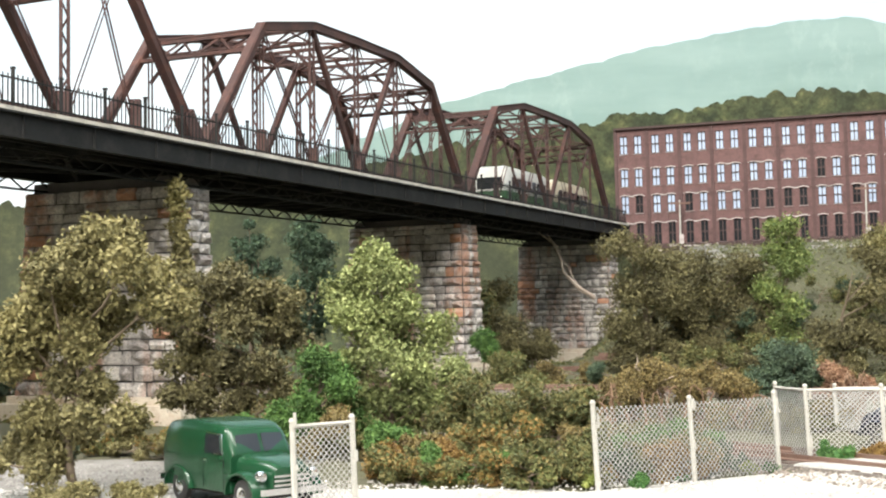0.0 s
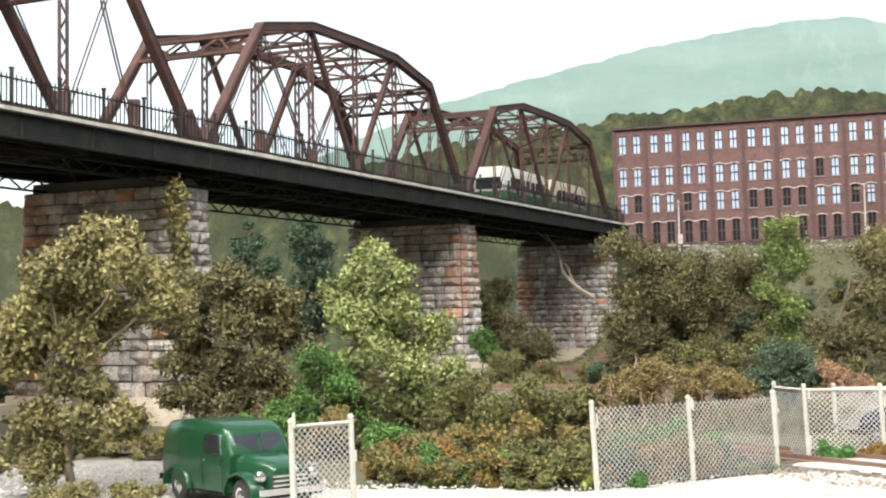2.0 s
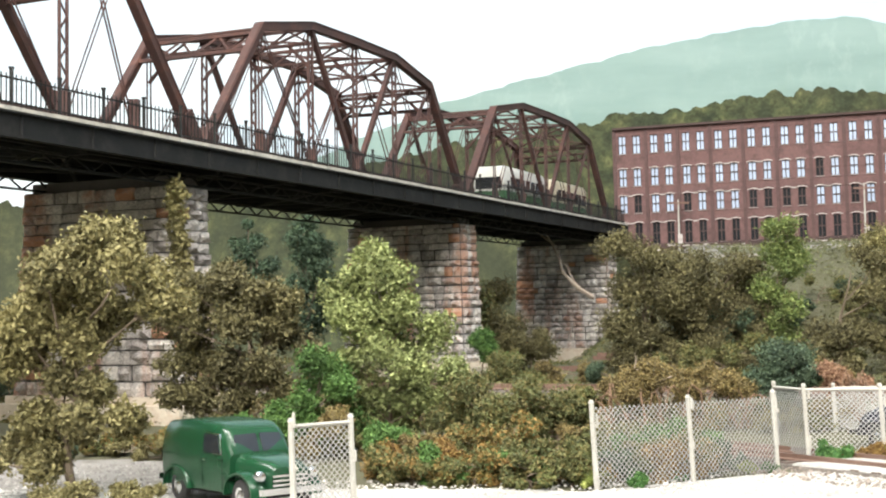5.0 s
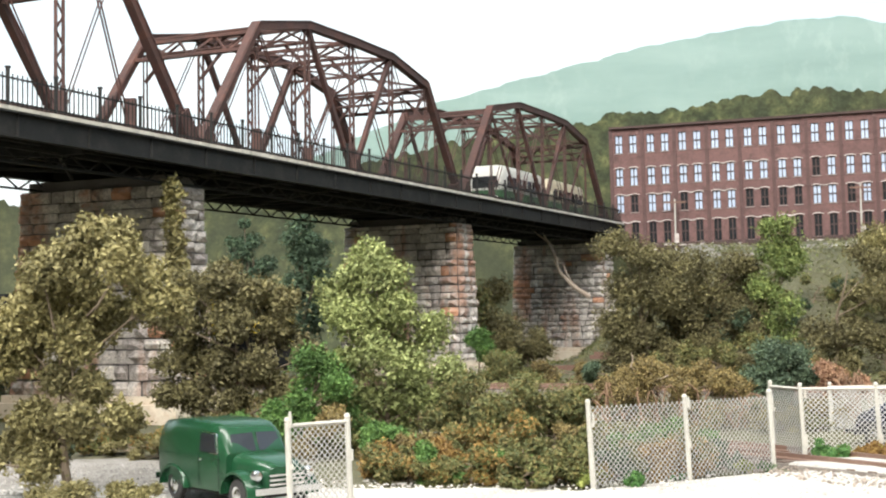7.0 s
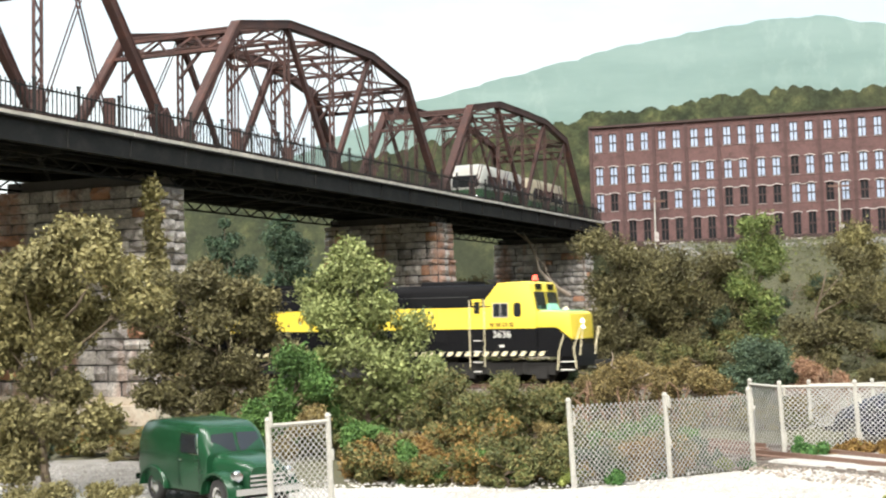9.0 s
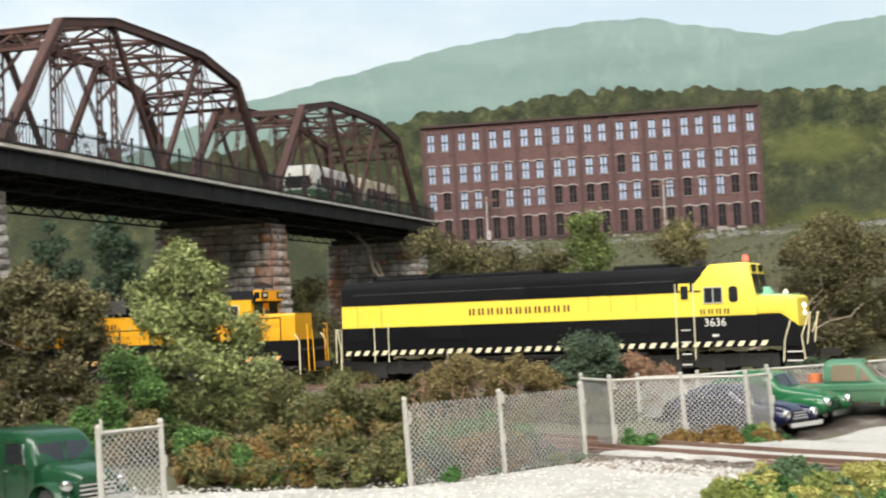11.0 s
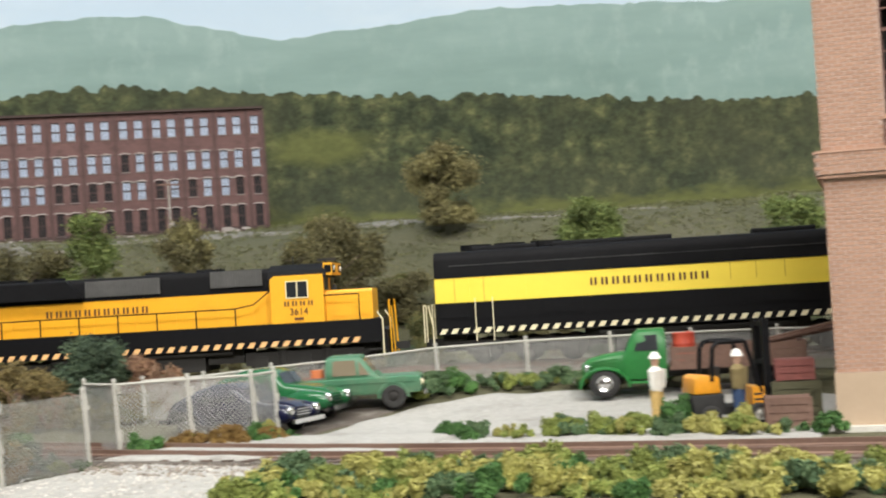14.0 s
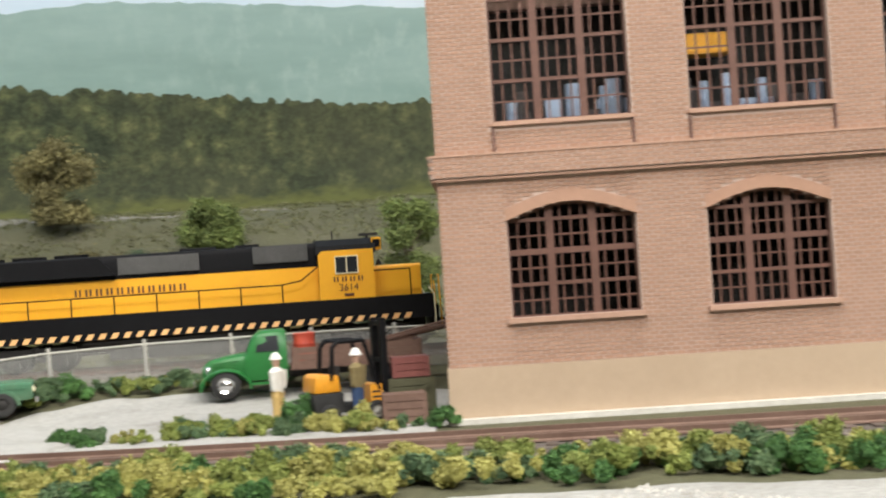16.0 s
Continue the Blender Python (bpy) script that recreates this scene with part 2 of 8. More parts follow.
# ---- main line: an arc; s runs along the near side of the trains ----
HEAD, BEND = -0.4654, -0.005956
ARC = (-75.3, -92.2)
RAIL_Z = 1.2


def track(s, left=1.55):
    h = HEAD + BEND * s
    r = -1 / BEND + left
    return ARC[0] - r * math.sin(h), ARC[1] + r * math.cos(h), h


SIDING = [(-14.0, 70.5), (-7.8, 62.3), (-1.67, 53.7), (4.5, 44.7), (9.4, 37.2), (12.9, 31.5), (17.1, 25.8), (21.9, 20.2), (27.0, 14.3), (36.0, 4.3), (45.2, -5.8), (54.5, -16.0)]


def siding(u):
    """Catmull-Rom along the siding's points, u from 1 to len - 2."""
    i = min(max(int(u), 1), len(SIDING) - 3)
    f = u - i
    p = [Vector(SIDING[j]) for j in (i - 1, i, i + 1, i + 2)]
    return 0.5 * (2 * p[1] + (p[2] - p[0]) * f + (2 * p[0] - 5 * p[1] + 4 * p[2] - p[3]) * f * f + (3 * p[1] - p[0] - 3 * p[2] + p[3]) * f ** 3)


def smooth01(a, b, v):
    t = min(max((v - a) / (b - a), 0.0), 1.0)
    return t * t * (3 - 2 * t)


def ground_z(x, y):
    """Height of the modelled land: a level yard, the railway bank, a rising hillside behind it."""
    d = math.hypot(x - ARC[0], y - ARC[1]) - (-1 / BEND + 1.55)   # past the main line when positive
    r = math.hypot(x, y)
    yaw = math.degrees(math.atan2(x, y))
    z = 0.75 * min(max((d + 12.0) / 7.0, 0.0), 1.0) ** 2 + 0.12 * smooth01(-5.0, -2.4, d)
    z -= 0.35 * smooth01(3.2, 6.0, d)
    rise = smooth01(5.0, 11.0, yaw)
    z += rise * 8.2 * smooth01(20, 44, d)
    z += rise * 1.0 * smooth01(43, 56, d)
    z += (0.25 * smooth01(3.0, 9.0, d)) * noise.noise(Vector((x * 0.21, y * 0.21, 0))) * 2
    return z


# ---- land, backdrop, room ----
RING = 129.0


def build_ground():
    angs = np.concatenate([np.arange(-180, -42, 8.0), np.arange(-42, 84, 0.75), np.arange(84, 180, 8.0)])
    rads = np.concatenate([[1.0, 4, 8, 12], np.arange(15, 70, 0.8), np.arange(70, RING - 0.5, 1.6), [RING + 0.6]])
    verts, faces = [], []
    for r in rads:
        for a in angs:
            x, y = r * math.sin(radians(a)), r * math.cos(radians(a))
            verts.append((x, y, ground_z(x, y)))
    n = len(angs)
    for i in range(len(rads) - 1):
        for j in range(n):
            k = (j + 1) % n
            faces.append((i * n + j, i * n + k, (i + 1) * n + k, (i + 1) * n + j))
    faces.append(tuple(range(n - 1, -1, -1)))
    tagged(raw("ground", verts, [f[::-1] for f in faces], "ground", None, "", True), "brown scenic earth with green turf on the layout", "ground", kind="structure")


def crowns(a, seed):
    """Rounded treetops side by side along the turn a."""
    best, j0 = 0.0, int(a / 0.33)
    for j in range(j0 - 3, j0 + 4):
        u, v, w = (noise.noise(Vector((j * 7.31 + k * 3.7, seed, 0.5))) for k in range(3))
        c, wide, tall = (j + 0.5 + 0.6 * u) * 0.33, 0.34 * (1 + 0.8 * v), max(0.1, 0.65 + 1.5 * w)
        q = 1 - ((a - c) / wide) ** 2
        if q > 0:
            best = max(best, tall * math.sqrt(q))
    return best


def sheet(name, prof, low, r, mat, label, a0=-62.0, a1=112.0, step=0.25, rough_top=0.0, seed=0.0, freq=1.0):
    """A band of painted scenery on the curved backdrop, its top line given in tangents over the turn."""
    verts, faces = [], []
    angs = np.arange(a0, a1 + step, step)
    xs, ys = [p[0] for p in prof], [p[1] for p in prof]
    for a in angs:
        e = float(np.interp(a, xs, ys))
        if rough_top:
            e += rough_top * (noise.fractal(Vector((a * freq, seed, 0)), 0.9, 2.1, 5) + crowns(a, seed))
        x, y = r * math.sin(radians(a)), r * math.cos(radians(a))
        verts += [(x, y, low), (x, y, EYE_Z + r * e)]
    for i in range(len(angs) - 1):
        faces.append((2 * i, 2 * i + 2, 2 * i + 3, 2 * i + 1))
    return tagged(raw(name, verts, faces, mat, None, "", True), label, "backdrop", kind="structure")


FOREST = [(-62, 0.085), (-25, 0.082), (-18, 0.086), (-10, 0.095), (-4.5, 0.11), (0, 0.128), (7.6, 0.147), (15, 0.161), (22, 0.153), (27, 0.147), (34, 0.139), (43, 0.123), (60, 0.12), (112, 0.12)]
HILL = [(-62, 0.06), (-12, 0.07), (-5, 0.125), (0, 0.162), (5.2, 0.1855), (10, 0.204), (14.6, 0.213), (17, 0.2148), (19, 0.2062), (22.7, 0.194), (26.4, 0.2), (32.2, 0.21), (38, 0.205), (44.3, 0.197), (70, 0.15), (112, 0.12)]


def painted(name, build):
    m, nt, b = nodes_of(name, 0.95)
    nt.links.new(build(nt), b.inputs["Base Color"])
    b.inputs["Specular IOR Level"].default_value = 0.1
    return m


def height_out(nt, lo, hi):
    tc = nt.nodes.new("ShaderNodeTexCoord")
    sep = nt.nodes.new("ShaderNodeSeparateXYZ")
    nt.links.new(tc.outputs["Object"], sep.inputs[0])
    mr = nt.nodes.new("ShaderNodeMapRange")
    mr.inputs[1].default_value, mr.inputs[2].default_value = lo * K, hi * K
    nt.links.new(sep.outputs["Z"], mr.inputs[0])
    return mr.outputs[0]


def sky_paint(nt):
    col = ramp(nt, height_out(nt, 10, 70), [(0.0, (0.6, 0.67, 0.71)), (0.35, (0.48, 0.58, 0.67)), (1.0, (0.34, 0.47, 0.65))])
    n = noise_out(nt, 0.03, 5, 0.55, (1, 1, 3.0))
    return mixed(nt, ramp(nt, n, [(0.4, (0, 0, 0)), (0.68, (0.75,) * 3)]), col, (0.7, 0.73, 0.74))


def hill_paint(nt):
    n = noise_out(nt, 0.05, 5, 0.58, (1, 1, 4.5))
    col = ramp(nt, n, [(0.3, (0.15, 0.235, 0.205)), (0.5, (0.195, 0.29, 0.258)), (0.7, (0.25, 0.345, 0.312))])
    n2 = noise_out(nt, 0.55, 5, 0.7, (1, 1, 0.6))
    n3 = noise_out(nt, 0.035, 3, 0.5)
    dab = mixed(nt, 1.0, ramp(nt, n2, [(0.5, (0, 0, 0)), (0.7, (0.42,) * 3)]), ramp(nt, n3, [(0.45, (0, 0, 0)), (0.6, (1, 1, 1))]), "MULTIPLY")
    col = mixed(nt, dab, col, (0.4, 0.48, 0.45))
    return mixed(nt, ramp(nt, height_out(nt, 18, 34), [(0.0, (0.1,) * 3), (1.0, (0.45,) * 3)]), col, (0.34, 0.435, 0.42))


def forest_paint(nt):
    tc = nt.nodes.new("ShaderNodeTexCoord")
    v = add(nt, "ShaderNodeTexVoronoi", Scale=0.55 / K, Randomness=1.0)
    n0 = nt.nodes.new("ShaderNodeTexNoise")
    n0.inputs["Scale"].default_value = 0.7 / K
    nt.links.new(tc.outputs["Object"], n0.inputs["Vector"])
    warp = nt.nodes.new("ShaderNodeVectorMath")
    warp.operation = "MULTIPLY_ADD"
    nt.links.new(n0.outputs["Color"], warp.inputs[0])
    warp.inputs[1].default_value = (1.6 * K,) * 3
    nt.links.new(tc.outputs["Object"], warp.inputs[2])
    nt.links.new(warp.outputs[0], v.inputs["Vector"])
    crown = ramp(nt, v.outputs["Distance"], [(0.08, (0.115, 0.122, 0.056)), (0.38, (0.06, 0.07, 0.033)), (0.75, (0.026, 0.034, 0.02))])
    n = noise_out(nt, 1.9, 6, 0.8)
    col = mixed(nt, 1.0, crown, ramp(nt, n, [(0.36, (0.42,) * 3), (0.5, (1.05,) * 3), (0.66, (2.1, 2.05, 1.85))]), "MULTIPLY")
    big = noise_out(nt, 0.09, 3, 0.5)
    col = mixed(nt, ramp(nt, big, [(0.4, (0, 0, 0)), (0.65, (0.6,) * 3)]), col, mixed(nt, n, (0.035, 0.04, 0.024), (0.09, 0.09, 0.05)))
    col = mixed(nt, ramp(nt, height_out(nt, 6, 26), [(0.0, (0.4,) * 3), (0.6, (0.14,) * 3)]), col, (0.115, 0.128, 0.088))
    # sunlit grass: a band along the foot of the woods and one clearing higher up
    wob = noise_out(nt, 0.22, 5, 0.65, (1, 1, 2.0))
    grass = mixed(nt, noise_out(nt, 0.5, 5, 0.7, (1, 1, 2.5)), (0.06, 0.072, 0.028), (0.2, 0.21, 0.075))

    def summed(x, y, gain):
        q = nt.nodes.new("ShaderNodeMath")
        q.operation = "MULTIPLY_ADD"
        nt.links.new(x, q.inputs[0])
        q.inputs[1].default_value = gain
        nt.links.new(y, q.inputs[2])
        return q.outputs[0]

    sep = nt.nodes.new("ShaderNodeSeparateXYZ")
    nt.links.new(tc.outputs["Object"], sep.inputs[0])
    east = nt.nodes.new("ShaderNodeMapRange")
    east.inputs[1].default_value, east.inputs[2].default_value = 17 * K, 34 * K
    nt.links.new(sep.outputs["X"], east.inputs[0])
    band = ramp(nt, summed(wob, height_out(nt, 8.0, 18.0), 0.55), [(0.62, (0.85,) * 3), (0.74, (0, 0, 0))])
    band = mixed(nt, 1.0, band, east.outputs[0], "MULTIPLY")
    r, a = RING - 0.5, radians(24.0)
    rel = nt.nodes.new("ShaderNodeVectorMath")
    rel.operation = "SUBTRACT"
    rel.inputs[1].default_value = (r * math.sin(a) * K, r * math.cos(a) * K, (EYE_Z + r * 0.113) * K)
    nt.links.new(tc.outputs["Object"], rel.inputs[0])
    mp = nt.nodes.new("ShaderNodeMapping")
    mp.inputs["Scale"].default_value = (0.19 / K, 0.19 / K, 0.5 / K)
    nt.links.new(rel.outputs[0], mp.inputs["Vector"])
    size = nt.nodes.new("ShaderNodeVectorMath")
    size.operation = "LENGTH"
    nt.links.new(mp.outputs[0], size.inputs[0])
    gm = nt.nodes.new("ShaderNodeMapRange")
    gm.inputs[1].default_value, gm.inputs[2].default_value = 1.75, 1.2
    gm.inputs[3].default_value, gm.inputs[4].default_value = 0.0, 0.8
    nt.links.new(summed(wob, size.outputs["Value"], 1.3), gm.inputs[0])
    return mixed(nt, gm.outputs[0], mixed(nt, band, col, grass), grass)


def build_backdrop():
    sheet("backdrop_sky", [(-180, 0.9), (180, 0.9)], -1.0, RING, painted("sky_paint", sky_paint), "pale blue painted sky with soft white cloud")
    sheet("backdrop_hills", HILL, 0.0, RING - 0.25, painted("hill_paint", hill_paint), "hazy blue-green painted mountain ridge", rough_top=0.0016, seed=2.0, freq=0.5)
    sheet("backdrop_forest", FOREST, 0.0, RING - 0.5, painted("forest_paint", forest_paint), "dark green painted woods with ragged treetops", rough_top=0.0042, seed=5.0, freq=1.3, step=0.06)


def build_room():
    s, top, low = 2.6 / K, 1.36 / K, -1.0 / K
    for name, c, d in (("wall_north", (0, s, 0), (2 * s, 8, top - low)), ("wall_south", (0, -s, 0), (2 * s, 8, top - low)),
                       ("wall_east", (s, 0, 0), (8, 2 * s, top - low)), ("wall_west", (-s, 0, 0), (8, 2 * s, top - low))):
        bm = B()
        box(bm, (c[0], c[1], (top + low) / 2), d)
        solo(name, bm, "room_wall", "cream painted wall of the layout room", "wall", "structure")
    bm = B()
    box(bm, (0, 0, top + 5), (2 * s + 8, 2 * s + 8, 10))
    solo("ceiling", bm, "ceiling", "flat white painted ceiling of the room", "ceiling", "structure")
    bm = B()
    box(bm, (0, 0, low - 5), (2 * s + 8, 2 * s + 8, 10))
    solo("floor", bm, "room_wall", "plain floor of the layout room", "floor", "structure")


build_ground()
build_backdrop()
build_room()


# ---- the road bridge ----
BR_YAW = 24.1
BR_D = Vector((math.sin(radians(BR_YAW)), math.cos(radians(BR_YAW)), 0))
BR_N = Vector((-BR_D.y, BR_D.x, 0))
BR_P, BR_W = 32.3, 6.2          # near truss line and width between trusses


def br(s, p, z=0.0):
    """Bridge place: s along, p across from the viewer's line, z over the kerb."""
    v = BR_D * s + BR_N * p
    return Vector((v.x, v.y, EYE_Z + 7.32 + 0.0058 * (s - 36) + z))


JOINTS = [-3.7, 47.2, 75.6, 106.3]
RISE = [0.0, 6.1, 7.0, 7.05, 7.0, 6.1, 0.0]


def laced(bm, a, b, w, t=0.05, side=None, pitch=0.55):
    """A built-up member: two flats and zigzag lacing between them."""
    a, b = Vector(a), Vector(b)
    d = (b - a).normalized()
    side = Vector(side).normalized()
    for k in (-1, 1):
        beam(bm, a + side * k * w / 2, b + side * k * w / 2, 0.12, 0.085)
    n = max(2, int((b - a).length / pitch))
    for i in range(n):
        p, q = a.lerp(b, i / n), a.lerp(b, (i + 1) / n)
        k = 1 if i % 2 else -1
        beam(bm, p + side * k * w / 2, q - side * k * w / 2, 0.05, 0.07)


def build_span(s0, s1, root):
    L = (s1 - s0) - 0.5
    tall = L > 40
    TOPS = [h * (1.74 if tall else 1.0) for h in RISE]
    xs = [s0 + 0.25 + L * i / 6 for i in range(7)]
    z0 = 0.15
    for p in (BR_P, BR_P + BR_W):
        bot = [br(x, p, z0) for x in xs]
        top = [br(x, p, z0 + h) for x, h in zip(xs, TOPS)]
        for i in range(6):
            bm = B()
            beam(bm, top[i], top[i + 1], 0.4, 0.38)
            seg = part("top_chord" if 0 < i < 5 else "end_post", bm, "rust", root)
            bm = B()
            beam(bm, top[i] + Vector((0, 0, 0.2)), top[i + 1] + Vector((0, 0, 0.2)), 0.5, 0.05)
            part("cover_plate", bm, "rust", seg)
        for i in (0, 6):
            d = 1 if i == 0 else -1
            q = bot[i]
            bm = B()
            beam(bm, q + Vector((0, 0, -0.2)), q.lerp(top[i + d], 0.12), 0.6, 0.8)
            part("gusset_plate", bm, "rust", root)
        bm = B()
        for i in range(6):
            for k in (-0.18, 0.18):
                beam(bm, bot[i] + BR_N * k, bot[i + 1] + BR_N * k, 0.06, 0.52)
        part("bottom_chord", bm, "rust", root)
        for i in (2, 3, 4):
            bm = B()
            laced(bm, bot[i], top[i], 0.42, side=BR_D)
            beam(bm, bot[i], bot[i] + Vector((0, 0, 0.9)), 0.5, 0.55)
            part("laced_post", bm, "rust", root)
        for i in (() if tall else (1, 5)):
            bm = B()
            for k in (-0.14, 0.14):
                rod(bm, bot[i] + BR_D * k, top[i] + BR_D * k, 0.045, n=5)
            beam(bm, bot[i], bot[i] + Vector((0, 0, 1.3)), 0.4, 0.35)
            part("hip_hanger", bm, "rust", root)
        for a, c in ((1, 2), (5, 4)):
            bm = B()
            for k in (-0.13, 0.13):
                rod(bm, top[a] + BR_D * k, bot[c] + BR_D * k, 0.05, n=5)
            part("diagonal_rod", bm, "rust", root)
        for a, c in ((2, 3), (4, 3)):
            bm = B()
            beam(bm, top[a], bot[c], 0.24, 0.26)
            part("diagonal", bm, "rust", root)
        for a, c in ((2, 1), (4, 5), (3, 2), (3, 4)):
            bm = B()
            for k in (-0.1, 0.1):
                rod(bm, top[a] + BR_N * k, bot[c] + BR_N * k, 0.035, n=5)
            part("counter_rod", bm, "rust", root)
        if tall:
            for i in (0, 6):
                d = 1 if i == 0 else -1
                mid = br((xs[i] + xs[i + d]) / 2, p, z0)
                bm = B()
                beam(bm, mid, mid + Vector((0, 0, 1.4)), 0.4, 0.4)
                for k in (-0.1, 0.1):
                    rod(bm, mid + BR_D * k, top[i + d] + BR_D * k, 0.04, n=5)
                    rod(bm, bot[i + d] + BR_D * k, bot[i].lerp(top[i + d], 0.62) + BR_D * k, 0.03, n=5)
                part("sub_hanger", bm, "rust", root)
                bm = B()
                laced(bm, bot[i + d], top[i + d], 0.42, side=BR_D)
                beam(bm, bot[i + d], bot[i + d] + Vector((0, 0, 1.1)), 0.45, 0.55)
                part("laced_post", bm, "rust", root)
    # overhead bracing between the trusses
    for i in range(1, 6):
        h = TOPS[i] + z0
        a, c = br(xs[i], BR_P, h), br(xs[i], BR_P + BR_W, h)
        bm = B()
        laced(bm, a - Vector((0, 0, 0.12)), c - Vector((0, 0, 0.12)), 0.42, side=BR_D)
        laced(bm, a - Vector((0, 0, 0.85)), c - Vector((0, 0, 0.85)), 0.3, side=BR_D)
        n = 5
        for j in range(n):
            p, q = a.lerp(c, j / n), a.lerp(c, (j + 1) / n)
            k, l = (0.15, 0.85) if j % 2 else (0.85, 0.15)
            beam(bm, p - Vector((0, 0, k)), q - Vector((0, 0, l)), 0.07, 0.1)
        for u in (0, 1):
            o = a if u == 0 else c
            w = (c - a).normalized() * (1.2 if u == 0 else -1.2)
            beam(bm, o - Vector((0, 0, 2.1)), o + w - Vector((0, 0, 0.9)), 0.1, 0.16)
        part("sway_frame", bm, "rust", root)
    for i in range(1, 5):
        bm = B()
        for u, v in ((0, BR_W), (BR_W, 0)):
            beam(bm, br(xs[i], BR_P + u, z0 + TOPS[i] - 0.1), br(xs[i + 1], BR_P + v, z0 + TOPS[i + 1] - 0.1), 0.12, 0.1)
        part("top_lateral", bm, "rust", root)
    for i, o in ((0, 1), (6, -1)):
        bm = B()
        f = 0.55 if tall else 0.80
        a = br(xs[i], BR_P, z0).lerp(br(xs[i + o], BR_P, z0 + TOPS[i + o]), f)
        c = br(xs[i], BR_P + BR_W, z0).lerp(br(xs[i + o], BR_P + BR_W, z0 + TOPS[i + o]), f)
        beam(bm, a, c, 0.3, 0.16)
        up = (br(xs[i + o], BR_P, z0 + TOPS[i + o]) - br(xs[i], BR_P, z0)).normalized()
        beam(bm, a + up * 1.15, c + up * 1.15, 0.3, 0.16)
        for j in range(6):
            p, q = a.lerp(c, j / 6), a.lerp(c, (j + 1) / 6)
            k, l = (0, 1.15) if j % 2 else (1.15, 0)
            beam(bm, p + up * k, q + up * l, 0.08, 0.1)
        part("portal_brace", bm, "rust", root)
    # floor
    for x in xs:
        bm = B()
        beam(bm, br(x, BR_P - 1.1, -0.75), br(x, BR_P + BR_W + 1.1, -0.75), 0.22, 0.75)
        part("floor_beam", bm, "black_steel", root)
    for u in (0.8, 2.3, 3.9, 5.4):
        bm = B()
        beam(bm, br(s0, BR_P + u, -0.5), br(s1, BR_P + u, -0.5), 0.2, 0.45)
        part("stringer", bm, "black_steel", root)
    for u in (-0.15, BR_W + 0.15):
        bm = B()
        laced(bm, br(s0, BR_P + u, -1.35), br(s1, BR_P + u, -1.35), 0.5, side=(0, 0, 1), pitch=0.9)
        part("lower_lattice", bm, "black_steel", root)
    for i in range(6):
        bm = B()
        for u, v in ((0, BR_W), (BR_W, 0)):
            beam(bm, br(xs[i], BR_P + u, -1.15), br(xs[i + 1], BR_P + v, -1.15), 0.12, 0.12)
        part("bottom_lateral", bm, "black_steel", root)


def build_bridge():
    root = thing("road_bridge", "rusty brown steel truss road bridge on stone piers", "bridge")
    for a, c in zip(JOINTS, JOINTS[1:]):
        build_span(a, c, root)
    s0, s1 = -4.0, 107.0
    bm, rest = B(), B()
    box(bm, (0, 0, 0), (0.035, 0.035, 1.1))
    bar = mesh_of("baluster", bm, M["black_steel"])
    bm = B()
    beam(bm, br(s0, BR_P + BR_W / 2, -0.25), br(s1, BR_P + BR_W / 2, -0.25), BR_W + 0.2, 0.25)
    part("road_deck", bm, "asphalt", root)
    for p, o in ((BR_P - 1.25, 1), (BR_P + BR_W + 1.25, -1)):
        bm = B()
        beam(bm, br(s0, p, -0.55), br(s1, p, -0.55), 0.16, 0.9)
        girder = part("fascia_girder", bm, "black_steel", root)
        for q, z, w in ((0.12, -0.97, 0.32), (0.1, -0.14, 0.28)):
            bm = B()
            beam(bm, br(s0, p - q * o, z), br(s1, p - q * o, z), w, 0.07)
            part("flange", bm, "black_steel", girder)
        for k in range(30):
            x = s0 + (s1 - s0) * (k + 0.5) / 30
            bm = B()
            beam(bm, br(x, p - 0.1 * o, -0.94), br(x, p - 0.1 * o, -0.17), 0.09, 0.06)
            part("stiffener", bm, "black_steel", girder)
        bm = B()
        beam(bm, br(s0, p + 0.6 * o, -0.16), br(s1, p + 0.6 * o, -0.16), 1.1, 0.1)
        part("walkway", bm, "asphalt", root)
        n = 74
        for i in range(n):
            a, c = s0 + (s1 - s0) * i / n, s0 + (s1 - s0) * (i + 1) / n - 0.03
            bm = B()
            j = 0.09 * noise.noise(Vector((i * 1.7, p, 0)))
            beam(bm, br(a, p + j, -0.03 + j * 0.5), br(c, p - j, -0.03), 0.26, 0.19 + 0.07 * noise.noise(Vector((i * 3.1, p, 2))))
            part("kerb_timber", bm, "kerb", root)
        n = 46
        for i in range(n):
            a = s0 + (s1 - s0) * i / n
            c = s0 + (s1 - s0) * (i + 1) / n
            bm = B()
            beam(bm, br(a, p + 0.12 * o, 0), br(a, p + 0.12 * o, 1.38), 0.11, 0.11)
            beam(bm, br(a, p + 0.12 * o, 1.36), br(a, p + 0.12 * o, 1.43), 0.16, 0.16)
            part("railing_post", bm, "black_steel", root)
            for z, nm in ((0.22, "bottom_rail"), (1.05, "top_rail")):
                bm = B()
                beam(bm, br(a, p + 0.12 * o, z), br(c, p + 0.12 * o, z), 0.05, 0.06)
                part(nm, bm, "black_steel", root)
            for k in range(1, 10):
                x = a + (c - a) * k / 10
                q = br(x, p + 0.12 * o, 0.65)
                if p < BR_P and 24.0 < x < 96.0:
                    ob = new("baluster", bar)
                    ob.parent = root
                    ob.matrix_basis = pose(q.x * K, q.y * K, q.z * K, 0, 0, -BR_YAW)
                else:
                    box(rest, q, (0.035, 0.035, 1.1), radians(-BR_YAW))
    tagged(part("far_baluster", rest, "black_steel", root), kind="stuff")
    return root


build_bridge()


